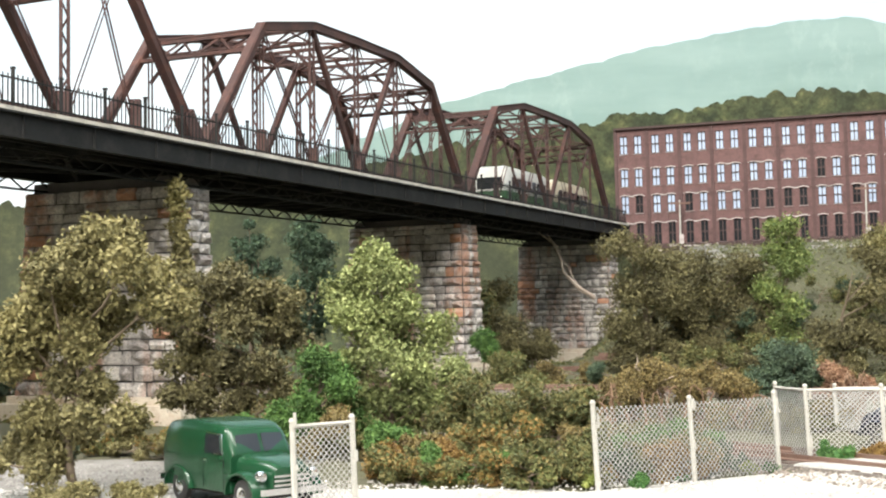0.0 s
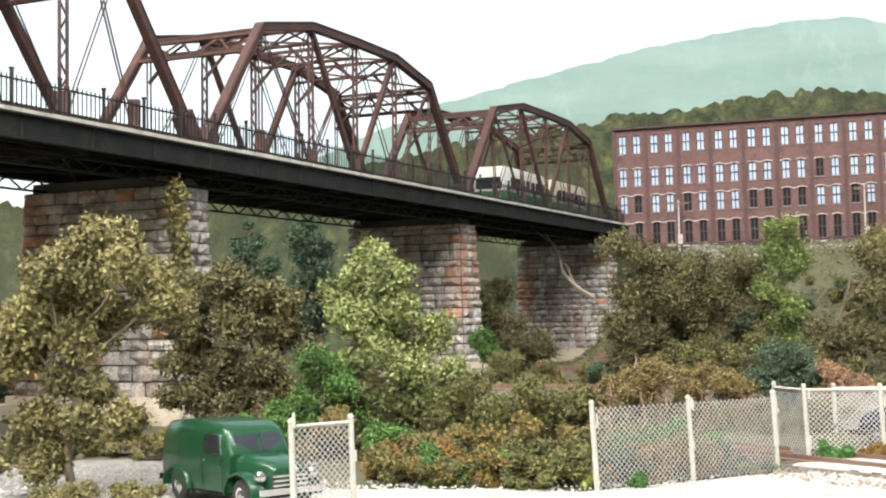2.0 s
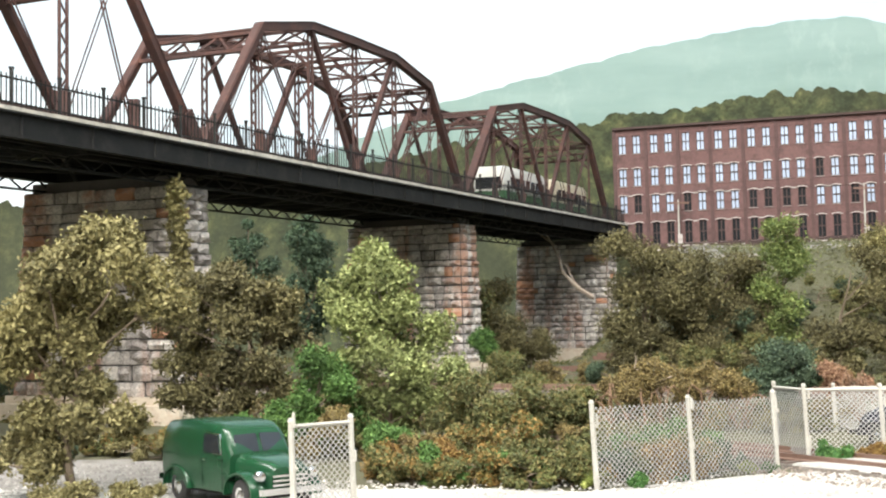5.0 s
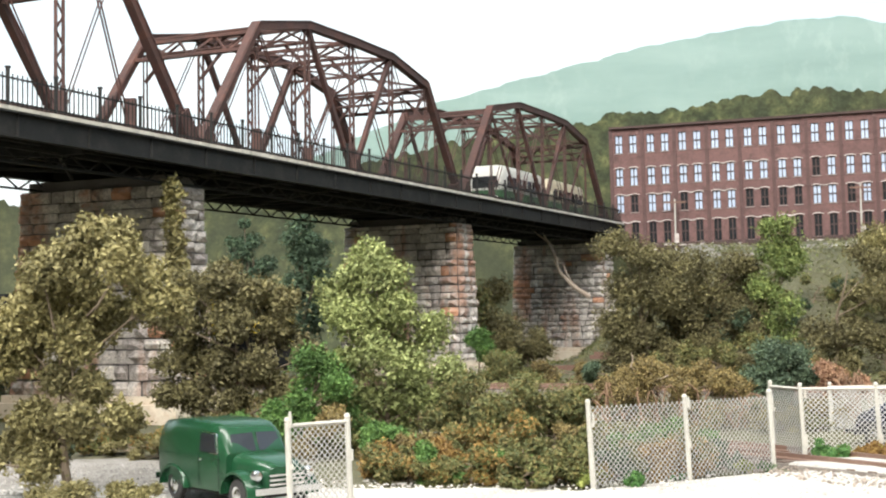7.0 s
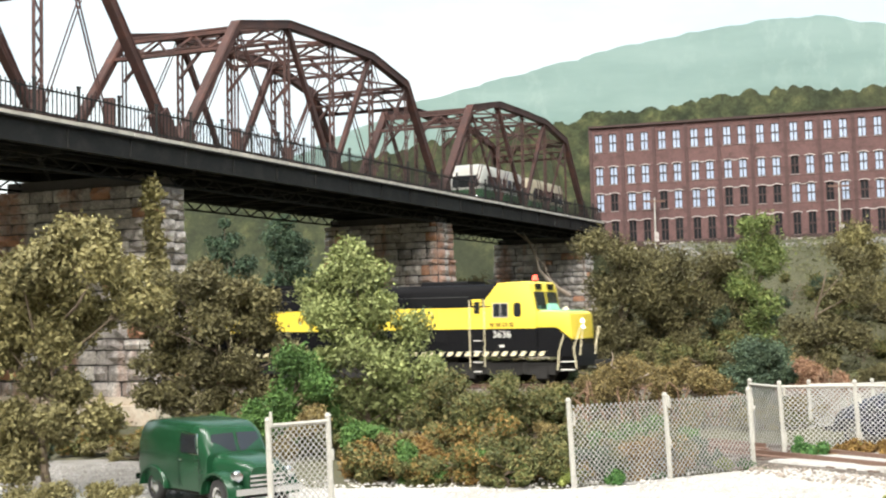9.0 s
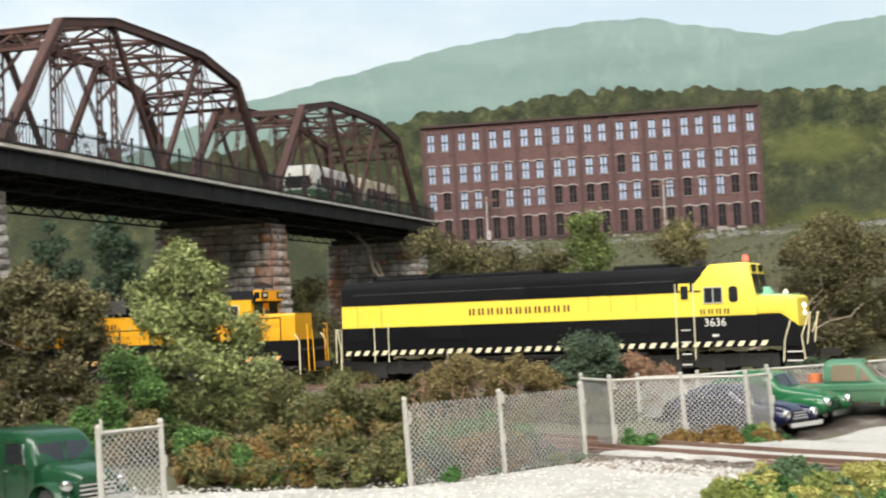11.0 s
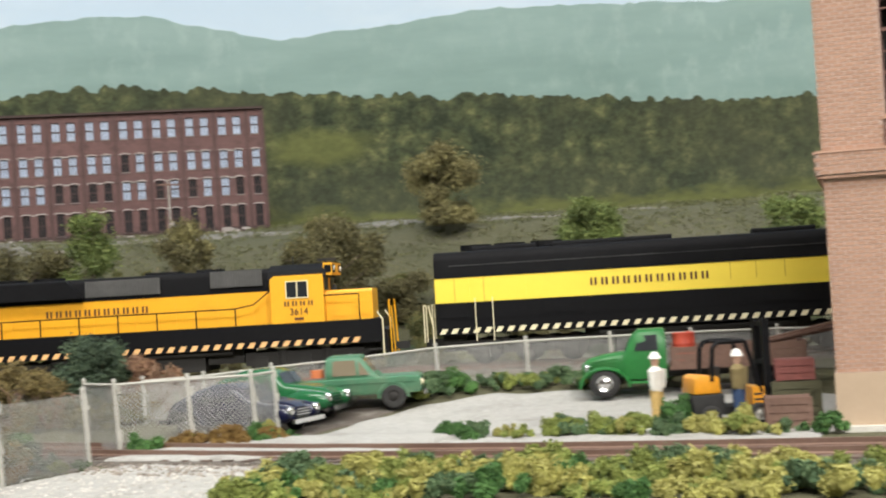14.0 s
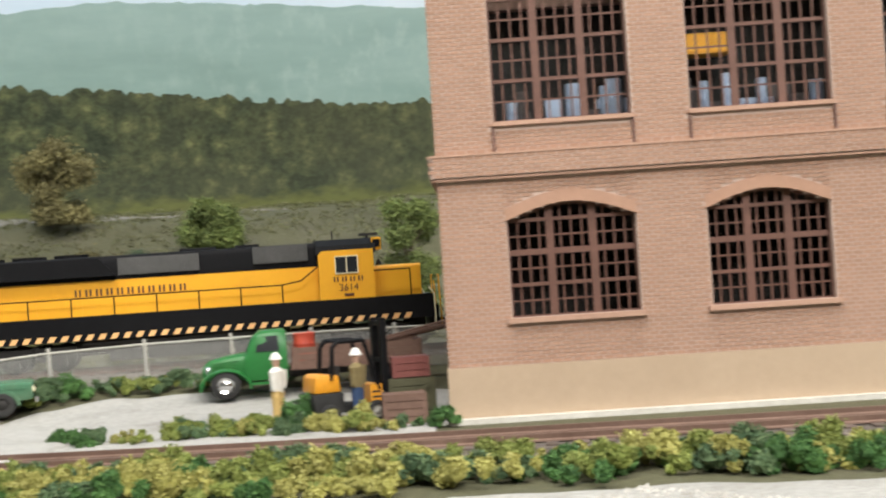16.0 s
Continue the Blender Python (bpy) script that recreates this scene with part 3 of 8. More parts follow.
def stone_material():
    m, nt, b = nodes_of("cut_granite", 0.9)
    n1 = noise_out(nt, 1.2, 5, 0.65)
    n2 = noise_out(nt, 7.0, 4, 0.7)
    oi = nt.nodes.new("ShaderNodeObjectInfo")
    base = ramp(nt, oi.outputs["Random"], [(0.0, (0.32, 0.29, 0.275)), (0.35, (0.53, 0.49, 0.46)), (0.7, (0.7, 0.66, 0.62)), (1.0, (0.42, 0.385, 0.365))])
    col = mixed(nt, 1.0, base, ramp(nt, n1, [(0.3, (0.6,) * 3), (0.7, (1.3, 1.28, 1.25))]), "MULTIPLY")
    col = mixed(nt, 1.0, col, ramp(nt, n2, [(0.35, (0.6,) * 3), (0.6, (1.2,) * 3)]), "MULTIPLY")
    geo = nt.nodes.new("ShaderNodeNewGeometry")
    mp = nt.nodes.new("ShaderNodeMapping")
    mp.inputs["Scale"].default_value = (1, 1, 0.14)
    nt.links.new(geo.outputs["Position"], mp.inputs["Vector"])
    st = add(nt, "ShaderNodeTexNoise", Scale=0.55 / K, Detail=5.0, Roughness=0.6)
    nt.links.new(mp.outputs[0], st.inputs["Vector"])
    streak = mixed(nt, 1.0, ramp(nt, st.outputs["Fac"], [(0.53, (0, 0, 0)), (0.64, (0.85,) * 3)]), ramp(nt, n1, [(0.3, (0.35,) * 3), (0.6, (1, 1, 1))]), "MULTIPLY")
    col = mixed(nt, streak, col, mixed(nt, n2, (0.3, 0.11, 0.05), (0.58, 0.3, 0.18)))
    nt.links.new(col, b.inputs["Base Color"])
    bumped(nt, b, n2, 0.9, 0.1)
    return m


M["stone"] = stone_material()
M["rust_stone"] = surface("rust_stained_granite", (0.42, 0.18, 0.1), (0.56, 0.31, 0.2), 0.9, 7, 0.9, 0, 0.7, 0.08, (0.38, 0.36, 0.34), 0.8, random_ob=0.25)


def stone_meshes(mat, tag):
    out = []
    rng = random.Random(7)
    for i in range(7):
        bm = B()
        box(bm, (0, 0, 0), (1, 1, 1))
        bmesh.ops.subdivide_edges(bm, edges=bm.edges[:], cuts=1, use_grid_fill=True)
        for v in bm.verts:
            c = v.co
            k = 0.06 if abs(c.x) > 0.4 and abs(c.z) > 0.4 else 0.02
            v.co.x *= 1 - k - rng.random() * 0.07
            v.co.z *= 1 - k - rng.random() * 0.11
            if c.y < -0.4:
                v.co.y += rng.uniform(-0.55, 0.1) if abs(c.x) < 0.4 and abs(c.z) < 0.4 else rng.uniform(-0.1, 0.45)
        out.append(mesh_of("stone", bm, M[mat]))
    return out


STONES, RUSTY = None, None


def build_pier(s, z_low, label):
    """A battered pier of coursed stone: mortar core, then every stone of the two seen faces."""
    global STONES, RUSTY
    if STONES is None:
        STONES, RUSTY = stone_meshes("stone", "a"), stone_meshes("rust_stone", "b")
    p0, p1, th = BR_P - 0.3, BR_P + BR_W + 1.1, 2.3
    base = br(s, (p0 + p1) / 2)
    z_top = base.z - 1.65
    h = z_top - z_low
    w = p1 - p0
    # local x runs across the bridge towards the near side, y along it
    root = thing("bridge_pier", label, "bridge pier", (base.x, base.y, z_low), -BR_YAW, "bridge piers")
    bat = 0.035
    bm = B()
    rings = []
    for z, e in ((0, bat * h), (h, 0.0)):
        x, y = w / 2 + e, th / 2 + e
        rings.append([(-x, -y, z), (x, -y, z), (x, y, z), (-x, y, z)])
    loft(bm, rings)
    part("core", bm, "core", root)
    bm = B()
    box(bm, (0, 0, 0.35), (w + 2 * bat * h + 1.2, th + 2 * bat * h + 1.2, 0.9))
    box(bm, (0, 0, 0.95), (w + 2 * bat * h + 0.5, th + 2 * bat * h + 0.5, 0.35))
    bevelled(bm, 0.06, 1)
    part("footing", bm, "concrete", root, "stained cast concrete footing")
    bm = B()
    box(bm, (0, 0, h + 0.1), (w - 0.5, th - 0.3, 0.6))
    bevelled(bm, 0.04, 1)
    part("cap", bm, "core", root, "dark stone pier cap")
    rng = random.Random(int(s))
    z = 1.1
    while z < h - 0.1:
        ch = min(rng.uniform(0.34, 0.68), h - z)
        e = bat * (h - z - ch / 2)
        for face, length in (("front", w + 2 * e), ("end", th + 2 * e)):
            x = 0.0
            while x < length - 0.05:
                sw = rng.uniform(0.38, 1.15) if face == "front" else rng.uniform(0.55, 1.0)
                if length - x - sw < 0.4:
                    sw = length - x
                corner = (x + sw > length - 0.9 or x < 0.9) if face == "front" else True
                near = face == "front" and (x + sw > length - 1.0 or x < 1.0)
                rusty = rng.random() < (0.2 if near else 0.02)
                ob = new("stone", rng.choice(RUSTY if rusty else STONES))
                ob.parent = root
                if face == "front":
                    m = pose((-length / 2 + x + sw / 2) * K, (-th / 2 - e) * K, (z + ch / 2) * K)
                else:
                    m = pose((w / 2 + e) * K, (-length / 2 + x + sw / 2) * K, (z + ch / 2) * K, 0, 0, 90)
                ob.matrix_basis = m @ Matrix.Diagonal((sw, rng.uniform(0.24, 0.4), ch * rng.uniform(0.9, 1.04), 1))
                x += sw
        z += ch


build_pier(46.0, 0.0, "rough grey granite pier with rust-stained quoins and ivy")
build_pier(75.4, 0.4, "rough grey granite pier streaked with orange rust")
build_pier(105.2, 0.5, "shaded grey granite pier with a broad concrete footing")


# ---- tracks ----
def build_track(name, place, n, gauge, z_of, label, tie_gap):
    root = thing(name, label, "railway track")
    pts = [place(i) for i in range(n)]
    bm = B()
    rows = []
    for x, y, h in pts:
        z = z_of
        l = Vector((-math.sin(h), math.cos(h), 0))
        c = Vector((x, y, 0))
        rows.append([c + l * o + Vector((0, 0, zz)) for o, zz in ((-2.6, z - 1.1), (-1.55, z - 0.2), (1.55, z - 0.2), (2.6, z - 1.1))])
    vs = [[bm.verts.new(p) for p in r] for r in rows]
    for a, c in zip(vs, vs[1:]):
        for i in range(3):
            bm.faces.new((a[i], c[i], c[i + 1], a[i + 1]))
    part("ballast_bed", bm, "ballast", root)
    for o in (-gauge / 2, gauge / 2):
        bm = B()
        rings = []
        for x, y, h in pts:
            n2 = Vector((-math.sin(h), math.cos(h), 0))
            c = Vector((x, y, z_of)) + n2 * o
            rings.append([c + n2 * q + Vector((0, 0, zz)) for q, zz in ((-0.09, -0.17), (-0.09, -0.14), (-0.03, -0.11), (-0.045, 0), (0.045, 0), (0.03, -0.11), (0.09, -0.14), (0.09, -0.17))])
        loft(bm, rings)
        part("rail", bm, "rail", root)
    bm = B()
    box(bm, (0, 0, 0), (0.26, 2.6, 0.18))
    me = mesh_of("tie", bm, M["tie"])
    acc = 0.0
    rng = random.Random(3)
    for (x, y, h), (x2, y2, h2) in zip(pts, pts[1:]):
        seg = math.hypot(x2 - x, y2 - y)
        while acc < seg:
            f = acc / seg
            ob = new("tie", me)
            ob.parent = root
            ob.matrix_basis = pose((x + (x2 - x) * f) * K, (y + (y2 - y) * f) * K, (z_of - 0.255) * K, 0, 0, math.degrees(h) + rng.uniform(-1.5, 1.5))
            acc += tie_gap
        acc -= seg
    return root


build_track("main_line_track", lambda i: track(-90 + i * 2.2), 84, 1.435, RAIL_Z, "rusty brown rails on a raised ballast bank", 0.62)


def siding_place(i):
    u = 1 + i * 0.1
    p, q = siding(u), siding(min(u + 0.02, len(SIDING) - 2.001))
    return p.x, p.y, math.atan2(q.y - p.y, q.x - p.x)


build_track("siding_track", siding_place, 10 * (len(SIDING) - 3) + 1, 1.435, 0.3, "rusty siding track half sunk in brown ballast", 0.62)


# ---- locomotives ----
def wheel_truck(root, x):
    t = B()
    for y in (-1.15, 1.15):
        box(t, (x, y, 0.66), (4.5, 0.22, 0.5))
        for dx in (-1.65, 0, 1.65):
            box(t, (x + dx, y, 0.5), (0.5, 0.34, 0.5))
        for dx in (-0.85, 0.85):
            rod(t, (x + dx, y, 0.45), (x + dx, y, 0.95), 0.2, n=8)
    part("truck_frame", t, "under", root)
    for dx in (-1.65, 0, 1.65):
        w = B()
        for y in (-0.75, 0.75):
            rod(w, (x + dx, y - 0.07, 0.5), (x + dx, y + 0.07, 0.5), 0.5, n=18)
        rod(w, (x + dx, -0.75, 0.5), (x + dx, 0.75, 0.5), 0.1, n=8)
        part("wheelset", w, "under", root)


def under_fill(root, xs):
    # black boxes added to close bright gaps, as shadow under the frame
    for x, w in xs:
        bm = B()
        box(bm, (x, 0, 0.85), (w, 2.3, 0.62))
        bevelled(bm, 0.05, 1)
        part("shade_fill_box", bm, "under", root)
    for y in (-1.28, 1.28):
        bm = B()
        rod(bm, (-3.6, y, 0.98), (3.4, y, 0.98), 0.13, n=10)
        part("air_reservoir", bm, "under", root)


def letters_as_bars(root, x0, x1, z, h, n, y, mat="letter", name="lettering_bar", gaps=()):
    """Unlettered blocks the size of each painted character."""
    pitch = (x1 - x0) / n
    for i in range(n):
        if i in gaps:
            continue
        c = x0 + pitch * (i + 0.5)
        bm = B()
        k = h * 0.74
        for o in (-0.2, 0.2):
            box(bm, (c + o * pitch, y, z), (pitch * 0.2, 0.02, k))
        part(name, bm, mat, root)


def digits(root, text, x, y, z, size, mat, rot=(90, 0, 0)):
    cu = bpy.data.curves.new("number", "FONT")
    cu.body, cu.size, cu.align_x, cu.align_y, cu.extrude, cu.offset = text, size * K, "CENTER", "CENTER", 0.006 * K, 0.0
    cu.materials.append(M[mat])
    tmp = new("number_text", cu)
    me = bpy.data.meshes.new_from_object(tmp.evaluated_get(bpy.context.evaluated_depsgraph_get()))
    bpy.data.objects.remove(tmp)
    ob = new("number", me)
    ob.parent = root
    ob.matrix_basis = pose(x * K, y * K, z * K, *rot)
    return ob


def stripes(root, x0, x1, z, h, y, pitch=0.42, mat="stripe"):
    n = int((x1 - x0) / pitch)
    for i in range(n):
        a = x0 + i * pitch
        bm = B()
        prism(bm, [(a, z - h / 2), (a + pitch * 0.5, z - h / 2), (a + pitch * 0.78, z + h / 2), (a + pitch * 0.28, z + h / 2)], y - 0.012, y + 0.012)
        part("warning_stripe", bm, mat, root)


def hand_rail(root, pts, r=0.03, mat="yellow", name="handrail"):
    bm = B()
    for p, q in zip(pts, pts[1:]):
        rod(bm, p, q, r, n=5)
    part(name, bm, mat, root)


def body_shell(x0, x1, half, z0, z1, round_w=0.0, seg=4):
    """A hood or body with its top edges rounded off."""
    ring = [(-half, z0), (-half, z1 - round_w)]
    for i in range(1, seg + 1):
        a = math.pi / 2 * i / seg
        ring.append((-half + round_w * (1 - math.cos(a)), z1 - round_w + round_w * math.sin(a)))
    ring += [(-y, z) for y, z in ring[::-1]]
    bm = B()
    loft(bm, [[(x, y, z) for y, z in ring] for x in (x0, x1)])
    return bm


def build_cowl_loco():
    """3636: full-width yellow and black cowl unit; x forward, rail top at z = 0, centre at x = 0."""
    root = thing("cowl_locomotive", "bright yellow and black diesel locomotive on the main line", "locomotive")
    R, F, W = -9.6, 5.6, 1.55                      # rear end, front of the cowl, half width
    part("lower_body", body_shell(R, F + 2.06, W, 1.16, 2.35), "loco_black", root)
    part("side_panel", body_shell(R, F, W + 0.004, 2.35, 3.3), "yellow", root)
    part("roof", body_shell(R, F + 0.2, W, 3.3, 4.25, 0.34), "roof_black", root, smooth=True)
    for x, w in ((-7.0, 2.4), (-3.0, 4.4), (3.2, 2.2)):
        bm = body_shell(x - w / 2, x + w / 2, 1.0, 4.24, 4.42, 0.1)
        part("roof_hatch", bm, "roof_black", root)
    for x in (-8.2, -6.9, -5.5):
        bm = B()
        rod(bm, (x, 0, 4.3), (x, 0, 4.5), 0.6, n=20)
        part("fan_housing", bm, "roof_black", root)
    bm = B()
    for i in range(34):
        box(bm, (-1.4 + i * 0.1, -W - 0.008, 3.62), (0.05, 0.03, 0.5))
    part("intake_grille", bm, "roof_black", root)
    for y in (-W - 0.01, W + 0.01):
        for x in (-8.3, -6.2, -2.5, 1.8, 4.6):
            bm = B()
            box(bm, (x, y, 2.82), (0.035, 0.03, 0.94))
            part("panel_seam", bm, "yellow", root)
        bm = B()
        box(bm, (-2.0, y, 3.3), (15.2, 0.03, 0.05))
        part("belt_rail", bm, "roof_black", root)
    for y in (-W - 0.012, W + 0.012):
        bm = B()
        box(bm, (-2.2, y, 3.72), (13.6, 0.02, 0.02))
        part("roof_seam", bm, "grey_seam", root)
        bm = B()
        box(bm, (-2.0, y * 0.995, 1.72), (14.4, 0.03, 0.03))
        part("lower_seam", bm, "roof_black", root)
        for x, w in ((-8.9, 1.0), (-4.9, 1.5), (2.9, 1.3)):
            bm = B()
            box(bm, (x, y, 2.05), (w, 0.02, 0.5))
            part("access_door", bm, "roof_black", root)
        for x in (-8.85, -7.75):
            bm = B()
            box(bm, (x, y, 2.83), (0.025, 0.03, 0.9))
            part("door_edge", bm, "seam_yellow", root)
        for x in (1.2, 2.1, 3.1):
            bm = B()
            box(bm, (x, y, 2.95), (0.025, 0.025, 0.62))
            part("door_edge", bm, "seam_yellow", root)
    # cab
    bm = B()
    prof = [(5.3, 2.3), (5.3, 3.6), (5.95, 4.28), (7.3, 4.32), (7.42, 4.2), (7.62, 3.1), (7.66, 3.0), (7.66, 2.3)]
    prism(bm, prof, -W - 0.003, W + 0.003)
    bevelled(bm, 0.06, 2)
    part("cab", bm, "yellow", root, "yellow cab with dark windows", smooth=True)
    # nose: yellow wedge over a black skirt cut back in a slant
    bm = B()
    prism(bm, [(7.6, 2.36), (7.6, 3.02), (7.9, 3.06), (9.0, 3.02), (9.12, 2.92), (9.16, 1.85), (8.5, 2.36)], -1.46, 1.46)
    bevelled(bm, 0.09, 2)
    part("nose", bm, "yellow", root, "stubby yellow nose", smooth=True)
    bm = B()
    prism(bm, [(7.75, 3.06), (7.75, 3.115), (8.85, 3.08), (8.85, 3.03)], -1.32, 1.32)
    part("antiglare_panel", bm, "mint", root, "pale mint green panel on the nose top")
    bm = B()
    prism(bm, [(7.75, 3.115), (7.75, 3.36), (7.85, 3.38), (8.0, 3.12)], -0.5, 0.5)
    part("nose_hatch", bm, "mint", root)
    bm = B()
    rod(bm, (8.55, -0.35, 3.1), (8.55, -0.35, 3.26), 0.13, 0.03, n=10)
    part("bell", bm, "stripe", root)
    bm = B()
    prism(bm, [(8.6, 0.75), (8.6, 1.6), (9.22, 1.6), (9.42, 0.75)], -1.3, 1.3)
    part("pilot", bm, "loco_black", root)
    bm = B()
    prism(bm, [(7.6, 1.16), (7.6, 2.36), (8.46, 2.355), (9.12, 1.84), (9.12, 1.16)], -1.45, 1.45)
    part("nose_skirt", bm, "loco_black", root)
    for z in (2.62, 2.36):
        bm = B()
        n = 12
        loft(bm, [[(x, r * math.cos(2 * math.pi * i / n), z + r * math.sin(2 * math.pi * i / n)) for i in range(n)] for x, r in ((9.1, 0.1), (9.19, 0.09), (9.22, 0.05))])
        part("headlight", bm, M["lit_lamp"], root, "lit white headlight")
    for y in (-W - 0.012, W + 0.012):
        for x, w, z0, z1 in ((6.06, 0.68, 2.84, 3.42), (6.82, 0.34, 2.84, 3.44)):
            bm = B()
            box(bm, (x, y, (z0 + z1) / 2), (w, 0.02, z1 - z0))
            if w < 0.5:
                e = [k for k in bm.edges if abs(k.verts[0].co.y - k.verts[1].co.y) > 0.01]
                bmesh.ops.bevel(bm, geom=e, offset=0.12, segments=3, affect="EDGES", profile=0.5)
            pane = part("side_window", bm, "dark_glass", root)
            if w > 0.5:
                bm = B()
                for dx in (-w / 2, 0, w / 2):
                    box(bm, (x + dx, y, (z0 + z1) / 2), (0.04, 0.04, z1 - z0 + 0.04))
                for zz in (z0, z1):
                    box(bm, (x, y, zz), (w + 0.04, 0.04, 0.04))
                part("window_frame", bm, "post", pane)
        bm = B()
        box(bm, (4.98, y * 0.999, 3.28), (0.44, 0.02, 0.66))
        part("door_surround", bm, "yellow", root)
        bm = B()
        box(bm, (4.98, y * 1.008, 3.26), (0.27, 0.02, 0.5))
        part("door_window", bm, "dark_glass", root)
        for x in (4.64, 5.32):
            hand_rail(root, [(x, y * 1.02, 0.75), (x, y * 1.02, 3.6)], 0.022, "stripe")
        for z in (0.55, 0.95, 1.4, 1.85):
            bm = B()
            box(bm, (4.98, y, z), (0.36, 0.06, 0.04))
            part("ladder_rung", bm, "white_letter", root)
        for x in (-8.1, -7.45):
            hand_rail(root, [(x, y * 1.02, 0.9), (x, y * 1.02, 2.5)], 0.022, "stripe")
        sgn = -1 if y < 0 else 1
        hand_rail(root, [(9.3, sgn * 1.3, 0.65), (9.2, sgn * 1.35, 1.5), (9.5, sgn * 1.3, 2.35), (9.5, sgn * 1.0, 2.35), (9.35, sgn * 1.0, 1.2)], 0.028, "stripe")
        hand_rail(root, [(8.55, sgn * 1.52, 0.6), (8.62, sgn * 1.52, 1.4), (8.85, sgn * 1.5, 2.1)], 0.028, "stripe")
        for z in (0.62, 0.95):
            bm = B()
            box(bm, (8.95, sgn * 1.4, z), (0.55, 0.2, 0.04))
            part("step", bm, "white_letter", root)
        hand_rail(root, [(-9.75, sgn * 1.45, 0.6), (-9.75, sgn * 1.45, 1.5), (-9.9, sgn * 1.45, 2.3)], 0.028, "stripe")
        hand_rail(root, [(-10.15, sgn * 1.1, 0.9), (-10.15, sgn * 1.1, 2.3), (-10.15, sgn * 0.6, 2.3), (-10.15, sgn * 0.6, 0.9)], 0.028, "stripe")
        stripes(root, R + 0.1, 8.5, 1.3, 0.19, y)
    for y in (-0.72, 0.72):
        bm = B()
        prism(bm, [(7.61, 3.14), (7.65, 3.14), (7.51, 3.88), (7.47, 3.88)], y - 0.6, y + 0.6)
        part("windscreen", bm, "dark_glass", root)
        bm = B()
        box(bm, (7.46, y, 4.1), (0.1, 0.62, 0.26))
        nb = part("number_board", bm, "loco_black", root)
    digits(root, "3636", 6.1, -W - 0.02, 2.1, 0.42, "white_letter")
    letters_as_bars(root, 5.5, 6.7, 2.52, 0.26, 4, -W - 0.015)
    letters_as_bars(root, -3.9, 0.5, 2.85, 0.36, 11, -W - 0.018)
    bm = B()
    box(bm, (6.1, -W - 0.02, 1.62), (0.24, 0.02, 0.09))
    part("class_marking", bm, "white_letter", root)
    bm = B()
    rod(bm, (5.2, 0, 4.25), (5.2, 0, 4.62), 0.08, n=8)
    beam(bm, (5.0, -0.3, 4.42), (5.6, -0.3, 4.42), 0.1, 0.1)
    part("horn", bm, "under", root)
    bm = B()
    rod(bm, (7.05, 0, 4.3), (7.05, 0, 4.4), 0.16, 0.16, n=10)
    beacon_base = part("beacon_base", bm, "under", root)
    bm = B()
    rod(bm, (7.05, 0, 4.4), (7.05, 0, 4.62), 0.13, 0.09, n=10)
    part("beacon", bm, M["lit_beacon"], beacon_base, "small lit red roof beacon")
    bm = B()
    box(bm, (-0.4, 0, 0.68), (5.2, 2.5, 0.8))
    bevelled(bm, 0.2, 2)
    part("fuel_tank", bm, "under", root)
    for x in (-6.3, 6.1):
        wheel_truck(root, x)
    under_fill(root, ((-3.6, 1.1), (3.1, 1.6), (-9.0, 0.9), (8.7, 0.5)))
    for x, d in ((9.7, 1), (-9.6, -1)):
        bm = B()
        box(bm, (x + 0.35 * d, 0, 0.85), (0.7, 0.3, 0.28))
        part("coupler", bm, "under", root)
    return root


